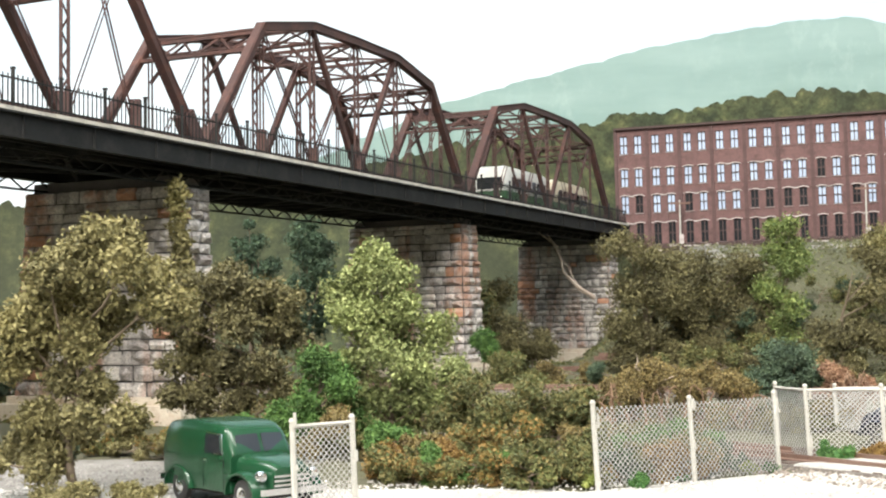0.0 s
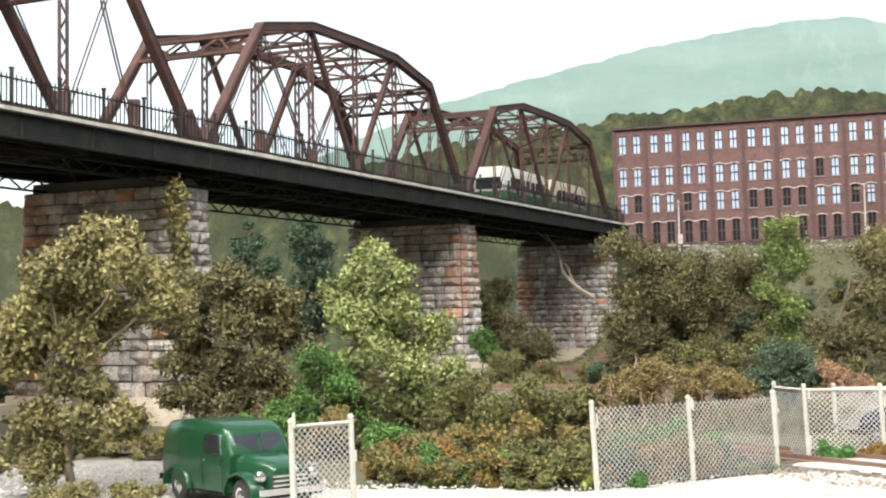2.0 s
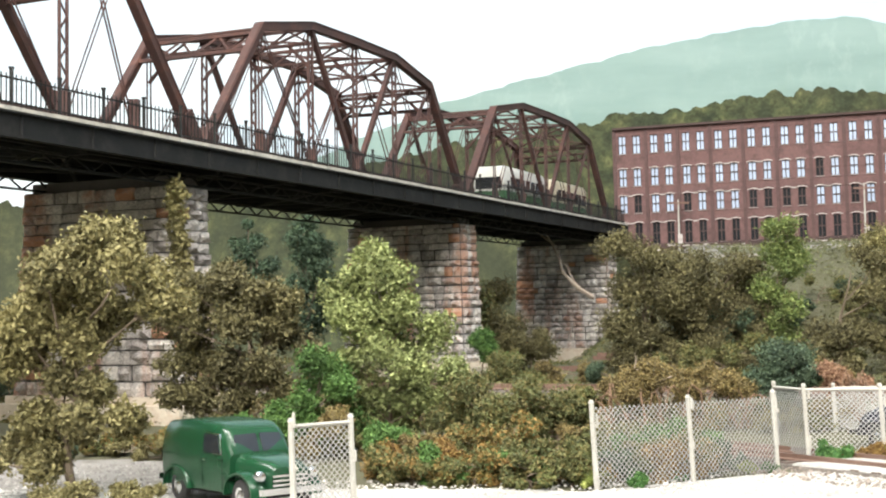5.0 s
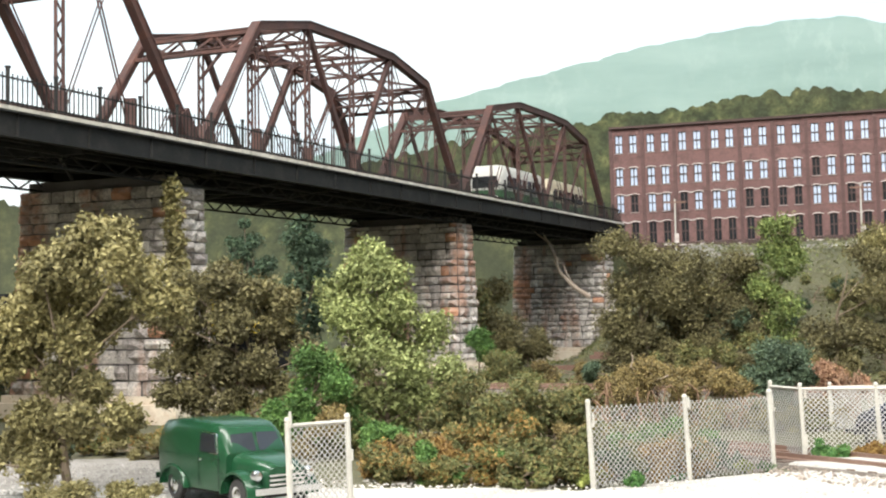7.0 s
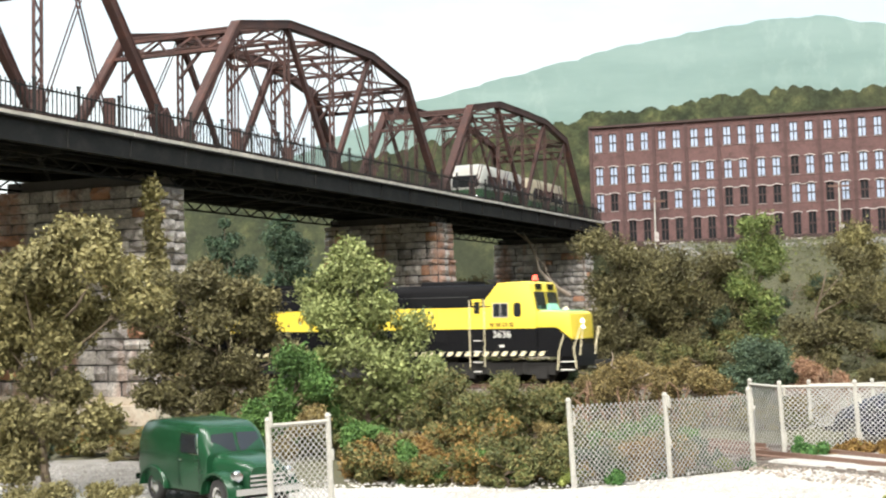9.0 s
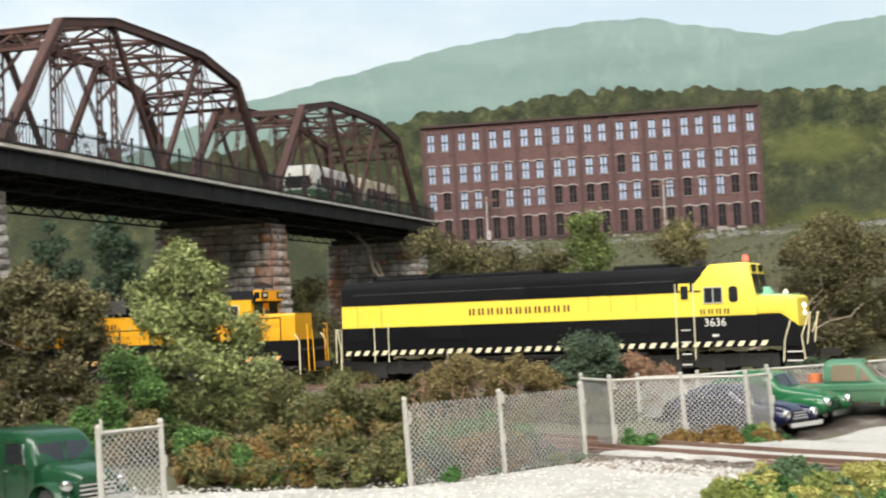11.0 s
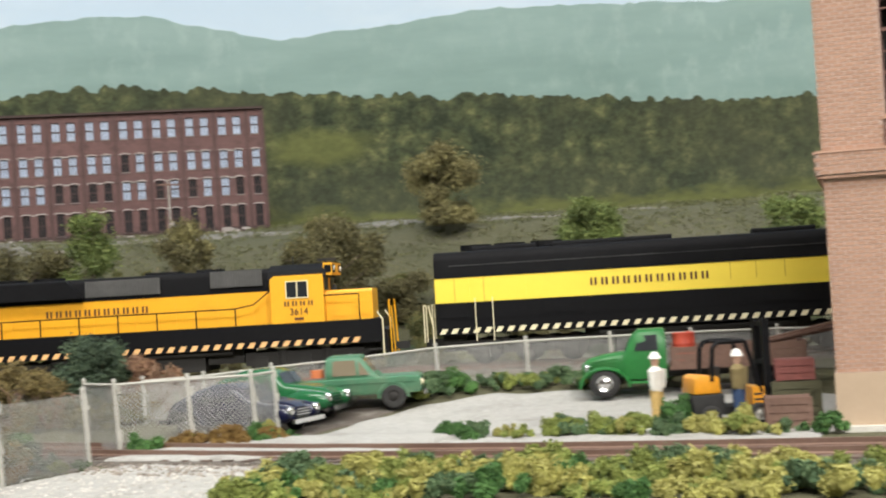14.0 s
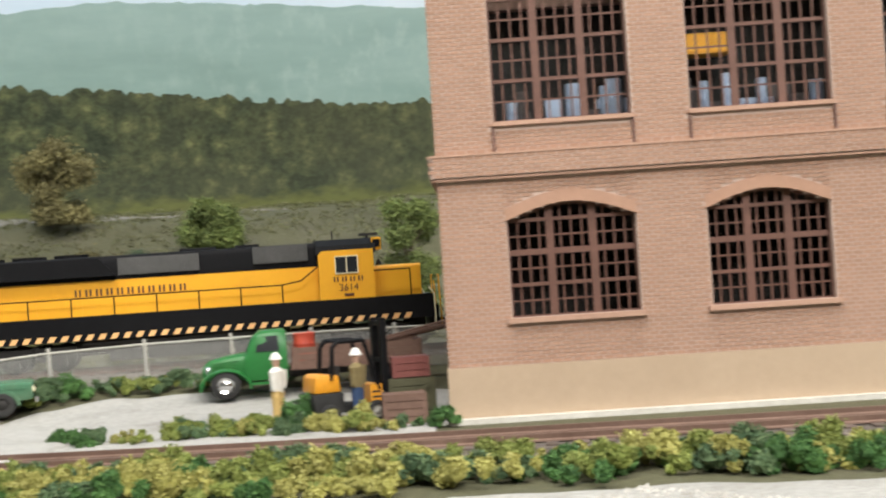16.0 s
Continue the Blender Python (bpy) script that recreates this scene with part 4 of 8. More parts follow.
def build_hood_loco():
    """3614: orange-yellow and black hood unit with a low short hood; centre at x = 0."""
    root = thing("hood_locomotive", "orange-yellow and black road diesel with side walkways", "locomotive")
    W, H = 1.55, 0.98
    part("frame_sill", body_shell(-9.4, 9.1, W, 1.08, 1.95), "loco_black", root)
    part("long_hood", body_shell(-8.2, 5.2, H, 1.95, 3.2), "orange", root)
    part("hood_top", body_shell(-8.3, 5.3, H + 0.004, 3.2, 4.08, 0.22), "roof_black", root, smooth=True)
    bm = B()
    prism(bm, [(-8.35, 3.35), (-8.35, 4.0), (-2.9, 4.0), (-2.3, 3.35)], -H - 0.35, H + 0.35)
    part("radiator_flare", bm, "roof_black", root)
    for x, w, z in ((3.6, 2.0, 3.74), (-0.8, 2.9, 3.66), (-5.8, 3.0, 3.66)):
        for y in (-H - 0.05, H + 0.05):
            bm = B()
            box(bm, (x, y, z), (w, 0.1, 0.62))
            for i in range(int(w / 0.1)):
                box(bm, (x - w / 2 + 0.06 + i * 0.1, y * 1.06, z), (0.04, 0.04, 0.56))
            part("radiator_grille", bm, surface("grey_grille", (0.05, 0.05, 0.048), (0.085, 0.083, 0.08), 0.5, 6, 0.7), root)
    for x in (-7.0, -5.5, -4.0):
        bm = B()
        rod(bm, (x, 0, 4.05), (x, 0, 4.2), 0.62, n=20)
        part("fan_housing", bm, "roof_black", root)
    for x, w in ((0.6, 1.3), (2.4, 0.9)):
        part("roof_hatch", body_shell(x - w / 2, x + w / 2, 0.5, 4.05, 4.18, 0.05), "roof_black", root)
    for x in (-6.8, -5.2, -3.6, -2.0, -0.4, 1.2, 2.8, 4.2):
        bm = B()
        box(bm, (x, -H - 0.012, 2.4), (0.03, 0.02, 1.1))
        box(bm, (x + 0.7, -H - 0.012, 2.72), (0.08, 0.03, 0.1))
        part("hood_door_seam", bm, "orange", root)
    # cab
    bm = B()
    prism(bm, [(4.96, 1.95), (4.96, 3.6), (5.1, 3.74), (6.98, 3.74), (6.98, 1.95)], -W + 0.02, W - 0.02)
    part("cab", bm, "orange", root, "orange cab with sliding window")
    bm = B()
    ring = [(-W + 0.02, 3.6), (-1.35, 3.92), (-0.7, 4.16), (0.7, 4.16), (1.35, 3.92), (W - 0.02, 3.6)]
    loft(bm, [[(x, y, z) for y, z in ring] for x in (4.88, 7.08)])
    part("cab_roof", bm, "roof_black", root)
    bm = B()
    box(bm, (7.14, 0, 3.92), (0.34, 2.5, 0.46))
    part("number_board_housing", bm, "orange", root)
    for y in (-0.85, 0.85):
        bm = B()
        box(bm, (7.32, y, 3.93), (0.03, 0.66, 0.28))
        part("number_board", bm, "loco_black", root)
        digits(root, "3614", 7.34, y, 3.93, 0.24, "white_letter", (90, 0, 90))
    bm = B()
    box(bm, (7.14, -1.26, 3.93), (0.26, 0.02, 0.28))
    part("side_number_board", bm, "loco_black", root)
    for y in (-W + 0.01, W - 0.01):
        bm = B()
        box(bm, (5.98, y, 3.2), (0.82, 0.02, 0.62))
        pane = part("side_window", bm, "dark_glass", root)
        bm = B()
        for dx in (-0.41, 0, 0.41):
            box(bm, (5.98 + dx, y, 3.2), (0.04, 0.05, 0.66))
        for z in (2.89, 3.51):
            box(bm, (5.98, y, z), (0.86, 0.05, 0.04))
        part("window_frame", bm, "stripe", pane)
    for y in (-0.8, 0.8):
        bm = B()
        box(bm, (7.0, y, 3.38), (0.03, 0.9, 0.5))
        part("windscreen", bm, "dark_glass", root)
    bm = body_shell(6.98, 8.75, 0.98, 1.95, 3.1, 0.12)
    part("short_hood", bm, "orange", root, "low orange short hood")
    bm = B()
    prism(bm, [(9.1, 1.6), (9.1, 0.75), (9.3, 0.6), (9.3, 1.5)], -1.4, 1.4)
    part("pilot", bm, "loco_black", root)
    bm = B()
    rod(bm, (7.25, -0.5, 3.12), (7.25, -0.5, 3.34), 0.12, 0.05, n=8)
    part("bell", bm, "under", root)
    for y in (-0.99, 0.99):
        for x, w in ((7.55, 0.7), (8.4, 0.5)):
            bm = B()
            box(bm, (x, y, 2.55), (w, 0.02, 0.9))
            part("hood_door", bm, "orange", root)
    for sgn in (-1, 1):
        y = sgn * (W - 0.03)
        xs = [-8.4, -6.9, -5.4, -3.9, -2.4, -0.9, 0.6, 2.1, 3.6]
        for x in xs:
            bm = B()
            rod(bm, (x, y, 1.95), (x, y, 2.6), 0.028, n=5)
            part("stanchion", bm, "loco_black", root)
        hand_rail(root, [(xs[0], y, 2.6), (xs[-1], y, 2.6), (4.3, y, 2.72), (4.95, y, 3.2)], 0.026, "loco_black")
        hand_rail(root, [(8.3, y, 1.95), (8.3, y, 2.92), (6.98, y, 2.92)], 0.026, "loco_black")
        hand_rail(root, [(9.15, y, 0.5), (9.15, y, 1.9), (8.95, y, 2.2)], 0.03, "stripe")
        hand_rail(root, [(9.42, sgn * 1.15, 0.6), (9.38, sgn * 1.15, 2.6), (9.38, sgn * 0.75, 2.6)], 0.028, "orange")
        hand_rail(root, [(9.5, sgn * 0.7, 0.6), (9.42, sgn * 0.7, 2.4)], 0.026, "orange")
        stripes(root, -9.2, 8.6, 1.2, 0.2, sgn * (W + 0.01), 0.44, "orange_stripe")
        for z in (0.45, 0.8):
            bm = B()
            box(bm, (8.85, sgn * 1.4, z), (0.55, 0.2, 0.05))
            part("step", bm, "under", root)
    digits(root, "3614", 6.02, -W, 2.36, 0.36, "letter")
    letters_as_bars(root, 5.42, 6.62, 2.68, 0.24, 4, -W + 0.005)
    letters_as_bars(root, -3.9, 0.2, 2.78, 0.34, 11, -H - 0.02)
    bm = B()
    box(bm, (6.02, -W, 2.1), (0.35, 0.02, 0.09))
    part("class_marking", bm, "letter", root)
    bm = B()
    for y in (-0.2, 0.1):
        beam(bm, (6.6, y, 4.3), (7.3, y, 4.3), 0.09, 0.09)
    rod(bm, (6.9, 0, 4.1), (6.9, 0, 4.34), 0.06, n=6)
    rod(bm, (5.6, 0.2, 4.1), (5.6, 0.2, 4.5), 0.03, n=5)
    part("horn", bm, "under", root)
    bm = B()
    box(bm, (-0.2, 0, 0.68), (5.0, 2.5, 0.78))
    bevelled(bm, 0.2, 2)
    part("fuel_tank", bm, "under", root)
    for x in (-6.1, 6.1):
        wheel_truck(root, x)
    under_fill(root, ((-3.3, 1.2), (3.1, 1.4), (-8.8, 0.8), (8.5, 0.6)))
    for x, d in ((9.2, 1), (-9.4, -1)):
        bm = B()
        box(bm, (x + 0.4 * d, 0, 0.85), (0.8, 0.3, 0.28))
        part("coupler", bm, "under", root)
    return root


LEAD = build_cowl_loco()
SECOND = build_hood_loco()
LEAD_AT, SECOND_AT = 9.6, -11.15


def motions():
    """Both locomotives roll along the arc at an even speed."""
    for ob, off in ((LEAD, LEAD_AT), (SECOND, SECOND_AT)):
        rows = []
        for i in range(33):
            t = 0.5 * i
            x, y, h = track(3.93 + 7.94 * (t - 11.0) + off)
            rows.append((t, pose(x * K, y * K, RAIL_Z * K, 0, 0, math.degrees(h))))
        walk(ob, rows)


# ---- mill across the tracks: low-relief block with windows let into the wall ----
def build_mill():
    A, Bq = Vector((15.35, 116.2)), Vector((43.0, 107.6))
    L = (Bq - A).length
    rz = math.degrees(math.atan2(Bq.y - A.y, Bq.x - A.x))
    root = thing("mill_building", "long dark red brick mill with rows of paired sash windows", "mill building", (A.x, A.y, 9.45), rz)
    root.matrix_basis = root.matrix_basis @ pose(0, 0, 0, 0, -0.6, 0)
    H = 11.0
    bays = 11
    bw = L / (bays - 0.5)
    rows = [(0.9, 2.75), (3.65, 5.15), (6.0, 7.5), (8.85, 10.4)]
    bm = B()
    cols = []
    for i in range(bays):
        for k in ((0.25, 0.7) if i < bays - 1 else (0.25,)):
            cols.append(i * bw + k * bw)
    ww = bw * 0.235
    # wall built of piers and bands so that the openings go through
    xs = [0.0]
    for c in cols:
        xs += [c - ww / 2, c + ww / 2]
    xs.append(L)
    for a, c in zip(xs[0::2], xs[1::2]):
        box(bm, ((a + c) / 2, 0.2, H / 2), (c - a, 0.4, H))
    zs = [0.0] + [v for r in rows for v in r] + [H]
    for c in cols:
        for a, d in zip(zs[0::2], zs[1::2]):
            box(bm, (c, 0.2, (a + d) / 2), (ww, 0.39, d - a))
    part("wall", bm, "mill_brick", root)
    bm = B()
    box(bm, (L / 2, 1.6, H / 2), (L - 0.1, 2.2, H - 0.3))
    part("back_mass", bm, "mill_dark", root)
    bm = B()
    box(bm, (L / 2, -0.03, 0.45), (L, 0.1, 0.9))
    part("plinth", bm, "mill_dark", root, "sooty dark stone plinth")
    bm = B()
    box(bm, (L / 2, 0.0, H + 0.05), (L + 0.2, 0.7, 0.2))
    box(bm, (L / 2, 1.2, H + 0.1), (L + 0.2, 2.6, 0.12))
    part("roof", bm, "mill_dark", root, "thin dark cornice and flat roof")
    for i in range(bays + 1):
        x = min(i * bw, L)
        bm = B()
        box(bm, (x, -0.06, H / 2 + 0.2), (0.28, 0.14, H - 0.4))
        part("pilaster", bm, "mill_pier", root)
    rng = random.Random(11)
    for ri, (z0, z1) in enumerate(rows):
        for ci, c in enumerate(cols):
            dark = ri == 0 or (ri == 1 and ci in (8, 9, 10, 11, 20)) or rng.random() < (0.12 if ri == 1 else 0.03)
            w = part("window", (lambda b: (box(b, (c, 0.2, (z0 + z1) / 2), (ww, 0.06, z1 - z0)), b)[1])(B()), "dark_glass" if dark else "sky_reflection", root)
            bm = B()
            zz = (z0 + z1) / 2
            box(bm, (c, 0.14, zz), (0.09, 0.06, z1 - z0))
            for f in (0.0, 0.5, 1.0):
                box(bm, (c, 0.13, z0 + (z1 - z0) * f), (ww, 0.07, 0.1 if f == 0.5 else 0.06))
            for f in (-0.5, 0.5):
                box(bm, (c + f * ww * 0.94, 0.13, zz), (0.06, 0.07, z1 - z0))
            part("sash", bm, "mill_dark" if dark else "mill_frame", w)
            if ri < 3:
                bm = B()
                n = 6
                pts = [(-ww / 2 - 0.14 + (ww + 0.28) * j / n, z1 - 0.05 + 0.11 * math.sin(math.pi * j / n)) for j in range(n + 1)]
                prism(bm, [(c + a, b2) for a, b2 in pts] + [(c + a, b2 + 0.075) for a, b2 in pts[::-1]], -0.05, 0.05)
                part("arch_lintel", bm, "mill_trim", root)
            bm = B()
            box(bm, (c, -0.03, z0 - 0.05), (ww + 0.12, 0.1, 0.07))
            part("sill", bm, "mill_sill", root)
        if ri < 3:
            for i in range(bays):
                if rng.random() < 0.35:
                    continue
                bm = B()
                box(bm, (min(i * bw + bw * 0.475, L), -0.03, z1 - 0.03), (bw * 0.12, 0.08, 0.09))
                part("string_course", bm, "mill_trim", root)
    for i in range(26):
        bm = B()
        x = rng.uniform(0.5, L - 0.5)
        box(bm, (x, -0.10, rng.uniform(0.3, 0.75)), (rng.uniform(0.3, 1.0), 0.03, rng.uniform(0.1, 0.3)))
        part("pale_patch", bm, "mill_trim", root)


build_mill()


def street_pole(x, y, z, h):
    root = thing("utility_pole", "thin grey utility pole before the mill", "utility pole", (x, y, z), 0, "utility poles")
    bm = B()
    rod(bm, (0, 0, -0.6), (0, 0, h), 0.1, 0.06, n=8)
    part("pole", bm, "post", root)
    bm = B()
    beam(bm, (-0.9, 0, h - 0.3), (0.9, 0, h - 0.3), 0.12, 0.14)
    part("cross_arm", bm, "wood", root)
    bm = B()
    box(bm, (0.05, -0.22, h * 0.42), (0.36, 0.25, 0.8))
    part("meter_box", bm, "mill_trim", root)


street_pole(20.2, 113.2, 8.2, 5.8)
street_pole(34.6, 108.6, 8.0, 6.6)


# ---- brick factory beside the siding ----
FA_AT, FA_RZ = (24.35, 24.15, 0.0), -46.6
WINDOWS_LOW = [(1.71, 5.03), (6.85, 10.0), (11.9, 15.05)]
WINDOWS_UP = [(1.55, 5.1), (6.6, 10.25), (11.65, 15.2)]


def arch_poly(x0, x1, z0, z1, rise, n=8):
    pts = [(x0, z0), (x1, z0)]
    for i in range(n + 1):
        u = i / n
        pts.append((x1 + (x0 - x1) * u, z1 + rise * math.sin(math.pi * u)))
    return pts


def build_window(root, x0, x1, z0, z1, rise, cols, rows, pan):
    """A multi-pane industrial window: stiles, rails, thin glazing bars, panes."""
    w = x1 - x0
    head = part("window_frame", B(), "sash", root)
    bm = B()
    for i in range(cols + 1):
        x = x0 + w * i / cols
        h = z1 + rise * math.sin(math.pi * i / cols)
        t = 0.2 if 0 < i < cols else 0.11
        box(bm, (x, 0.28, (z0 + h) / 2), (t, 0.12, h - z0))
    for j in range(rows + 1):
        z = z0 + (z1 - z0) * j / rows
        box(bm, ((x0 + x1) / 2, 0.28, z), (w, 0.11, 0.15 if j == rows - 1 else 0.09))
    if rise:
        p = [(x0 + w * u / 10, z1 + rise * math.sin(math.pi * u / 10)) for u in range(11)]
        for a, c in zip(p, p[1:]):
            beam(bm, (a[0], 0.28, a[1]), (c[0], 0.28, c[1]), 0.12, 0.13)
    bm.to_mesh(head.data)
    head.data.transform(Matrix.Diagonal((K, K, K, 1)))
    bm.free()
    bars = B()
    for i in range(cols):
        for k in range(1, pan):
            x = x0 + w * (i + k / pan) / cols
            u = (x - x0) / w
            top = z1 + rise * math.sin(math.pi * u)
            box(bars, (x, 0.29, (z0 + top) / 2), (0.042, 0.06, top - z0))
    for j in range(rows):
        z = z0 + (z1 - z0) * (j + 0.5) / rows
        box(bars, ((x0 + x1) / 2, 0.29, z), (w, 0.06, 0.042))
    part("glazing_bar", bars, "sash", head)
    bm = B()
    f = [bm.verts.new((x, 0.315, z)) for x, z in arch_poly(x0, x1, z0, z1, rise)]
    bm.faces.new(f)
    ob = part("pane", bm, "clear", head)
    ob.visible_shadow = False


def build_factory():
    root = thing("brick_factory", "salmon brick factory with tall brown multi-pane windows", "factory", FA_AT, FA_RZ)
    L, D, Z1 = 18.0, 14.0, 13.0
    z_pl, z_belt = 1.42, 6.27
    # wall with openings: vertical strips and bands
    bm = B()
    low = [(a, b2, 2.62, 5.12) for a, b2 in WINDOWS_LOW]
    up = [(a, b2, 7.68, 13.0) for a, b2 in WINDOWS_UP]
    T = 0.5
    for wins, za, zb in ((low, z_pl, z_belt), (up, z_belt, Z1)):
        xs = [0.0]
        for a, b2, *_ in wins:
            xs += [a, b2]
        xs.append(L)
        for a, c in zip(xs[0::2], xs[1::2]):
            box(bm, ((a + c) / 2, T / 2, (za + zb) / 2), (c - a, T, zb - za))
        for a, b2, z0, z1 in wins:
            box(bm, ((a + b2) / 2, T / 2, (za + z0) / 2), (b2 - a, T - 0.01, z0 - za))
            if zb - z1 > 0.05:
                rise = 0.42
                n = 10
                for i in range(n):
                    u0, u1 = i / n, (i + 1) / n
                    h = z1 + rise * math.sin(math.pi * (u0 + u1) / 2)
                    x0, x1 = a + (b2 - a) * u0, a + (b2 - a) * u1
                    box(bm, ((x0 + x1) / 2, T / 2, (h + zb) / 2), (x1 - x0, T - 0.02, zb - h))
    box(bm, (0.25, D / 2, (Z1 + z_pl) / 2), (0.5, D - 0.5, Z1 - z_pl))
    box(bm, (L - 0.25, D / 2, (Z1 + z_pl) / 2), (0.5, D - 0.5, Z1 - z_pl))
    box(bm, (L / 2, D - 0.25, (Z1 + z_pl) / 2), (L - 1, 0.5, Z1 - z_pl))
    part("wall", bm, "mortar", root)
    # added black sheet and black floors: the unlit room's darkness as colour
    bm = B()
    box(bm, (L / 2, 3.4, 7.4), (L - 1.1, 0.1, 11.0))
    part("dark_backing", bm, "under", root)
    bm = B()
    box(bm, (L / 2, D / 2 - 0.02, z_pl / 2), (L + 0.10, D + 0.12, z_pl))
    bevelled(bm, 0.03, 1)
    part("plinth", bm, "plinth", root, "smooth tan rendered plinth")
    bm = B()
    box(bm, (L / 2, -0.21, 0.07), (L + 0.2, 0.3, 0.14))
    bevelled(bm, 0.03, 1)
    part("foot_ledge", bm, "ledge", root, "pale concrete ledge at the foot of the wall")
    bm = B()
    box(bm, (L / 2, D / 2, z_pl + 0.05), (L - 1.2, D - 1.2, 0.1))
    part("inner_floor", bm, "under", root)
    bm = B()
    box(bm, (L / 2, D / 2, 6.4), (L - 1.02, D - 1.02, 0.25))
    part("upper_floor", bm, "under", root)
    bm = B()
    box(bm, (L / 2, D / 2, Z1 + 0.2), (L + 0.4, D + 0.4, 0.4))
    part("roof", bm, "roof_black", root)
    for z, h, o, mt in ((6.87, 0.06, 0.12, "sill"), (6.57, 0.53, 0.09, "mortar"), (6.25, 0.06, 0.05, "sill")):
        bm = B()
        box(bm, (L / 2 - 0.02, 0.1 - o / 2, z), (L + 2 * o, 0.4 + o, h))
        box(bm, (-o / 2 + 0.05, D / 2, z), (0.3 + o, D, h))
        part("belt_course", bm, mt, root)
    for a, b2, z0, z1 in low:
        bm = B()
        box(bm, ((a + b2) / 2, 0.04, z0 - 0.07), (b2 - a + 0.22, 0.36, 0.13))
        bevelled(bm, 0.03, 1)
        part("window_sill", bm, "sill", root)
        n = 12
        bm = B()
        pts = [(a - 0.03 + (b2 - a + 0.06) * i / n, z1 - 0.01 + 0.43 * math.sin(math.pi * i / n)) for i in range(n + 1)]
        prism(bm, pts + [(x, z + 0.31) for x, z in pts[::-1]], -0.03, 0.2)
        part("window_arch", bm, "brick", root)
        build_window(root, a, b2, z0, z1, 0.42, 3, 3, 4)
    for a, b2, z0, z1 in up:
        bm = B()
        box(bm, ((a + b2) / 2, 0.04, z0 - 0.06), (b2 - a + 0.1, 0.28, 0.11))
        part("window_sill", bm, "sill", root)
        for x in (a - 0.02, b2 + 0.02):
            bm = B()
            box(bm, (x, -0.02, z0 - 0.5), (0.07, 0.1, 0.75))
            part("sill_pilaster", bm, "sash", root)
        build_window(root, a, b2, z0, z1, 0, 3, 5, 4)
    # blocks and posts behind the glass; the pale ones imitate its bluish-white reflections
    rng = random.Random(4)
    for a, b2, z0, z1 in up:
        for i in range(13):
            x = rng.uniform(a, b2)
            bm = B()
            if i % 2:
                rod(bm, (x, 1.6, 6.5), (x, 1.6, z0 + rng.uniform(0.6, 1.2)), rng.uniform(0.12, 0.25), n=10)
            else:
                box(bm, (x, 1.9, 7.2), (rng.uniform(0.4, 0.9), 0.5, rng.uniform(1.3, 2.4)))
            part("machine", bm, "sky_reflection" if i % 3 else "mill_frame", root)
    bm = B()
    box(bm, (7.4, 2.2, 9.6), (1.3, 0.9, 0.55))
    part("crane_hoist", bm, "orange", root, "yellow hoist behind the upper window")
    bm = B()
    box(bm, (8.5, 2.4, 11.2), (14, 0.4, 0.5))
    part("crane_beam", bm, "wood", root)
    return root


FACTORY = build_factory()


# ---- chain-link fences ----
def build_fence(pts, label, group, lean=0.0, h=2.05, rail_top=True):
    root = thing("chain_link_fence", label, "fence", (pts[0][0], pts[0][1], pts[0][2]), 0, group)
    o = Vector(pts[0])
    loc = [Vector(p) - o for p in pts]
    tilt = Vector((-lean, 0, 0))
    lump = random.Random(int(pts[0][0] * 10))
    for p in loc:
        bm = B()
        rod(bm, p + Vector((0, 0, -0.15)), p + Vector((0, 0, h)) + tilt, 0.07, 0.06, n=7)
        rod(bm, p + Vector((0, 0, h)) + tilt, p + Vector((0, 0, h + 0.07)) + tilt, 0.075, 0.045, n=7)
        for k in range(4):
            q = p + Vector((lump.uniform(-0.03, 0.045), lump.uniform(-0.05, 0.0), lump.uniform(0.1, h - 0.1)))
            rod(bm, q, q + Vector((lump.uniform(-0.03, 0.03), 0, lump.uniform(0.1, 0.3))), lump.uniform(0.03, 0.05), 0.03, n=6)
        part("post", bm, "post", root)
    for a, c in zip(loc, loc[1:]):
        d = c - a
        L = d.length
        if L > 5.0:
            continue
        top = h - 0.1
        if rail_top:
            bm = B()
            rod(bm, a + Vector((0, 0, top)) + tilt, c + Vector((0, 0, top)) + tilt, 0.045, n=6)
            part("top_rail", bm, "post", root)
        bm = B()
        pitch = 0.14
        hh = top - 0.08
        u = d / L

        def at(x, z):
            return a + u * x + Vector((0, 0, 0.08 + z)) + tilt * (z / h)

        k = -hh
        while k < L:
            x0, x1 = max(k, 0), min(k + hh, L)
            if x1 - x0 > 0.03:
                rod(bm, at(x0, x0 - k), at(x1, x1 - k), 0.0125, n=3, caps=False)
                rod(bm, at(x0, hh - (x0 - k)), at(x1, hh - (x1 - k)), 0.0125, n=3, caps=False)
            k += pitch
        part("wire_mesh", bm, "wire", root)
    return root


def on_ground(*pts):
    return [(x, y, ground_z(x, y)) for x, y in pts]


build_fence(on_ground((3.5, 31.0), (6.0, 32.45), (8.45, 34.1)), "pale grey chain-link fence with leaning posts at the yard gate", "yard fences", 0.1, rail_top=False)
build_fence(on_ground((9.6, 38.6), (10.0, 36.9), (12.0, 36.6), (13.65, 35.9), (14.6, 36.6)), "grey chain-link fence at the edge of the siding", "yard fences", 0.1)
build_fence(on_ground((12.6, 43.2), (14.4, 42.4), (16.6, 41.9), (19.1, 41.0), (21.9, 40.1), (24.6, 38.6), (26.9, 36.9), (29.0, 35.2), (31.0, 33.2), (33.0, 31.0)), "weathered grey chain-link fence along the railway bank", "yard fences", 0.05, 1.5)
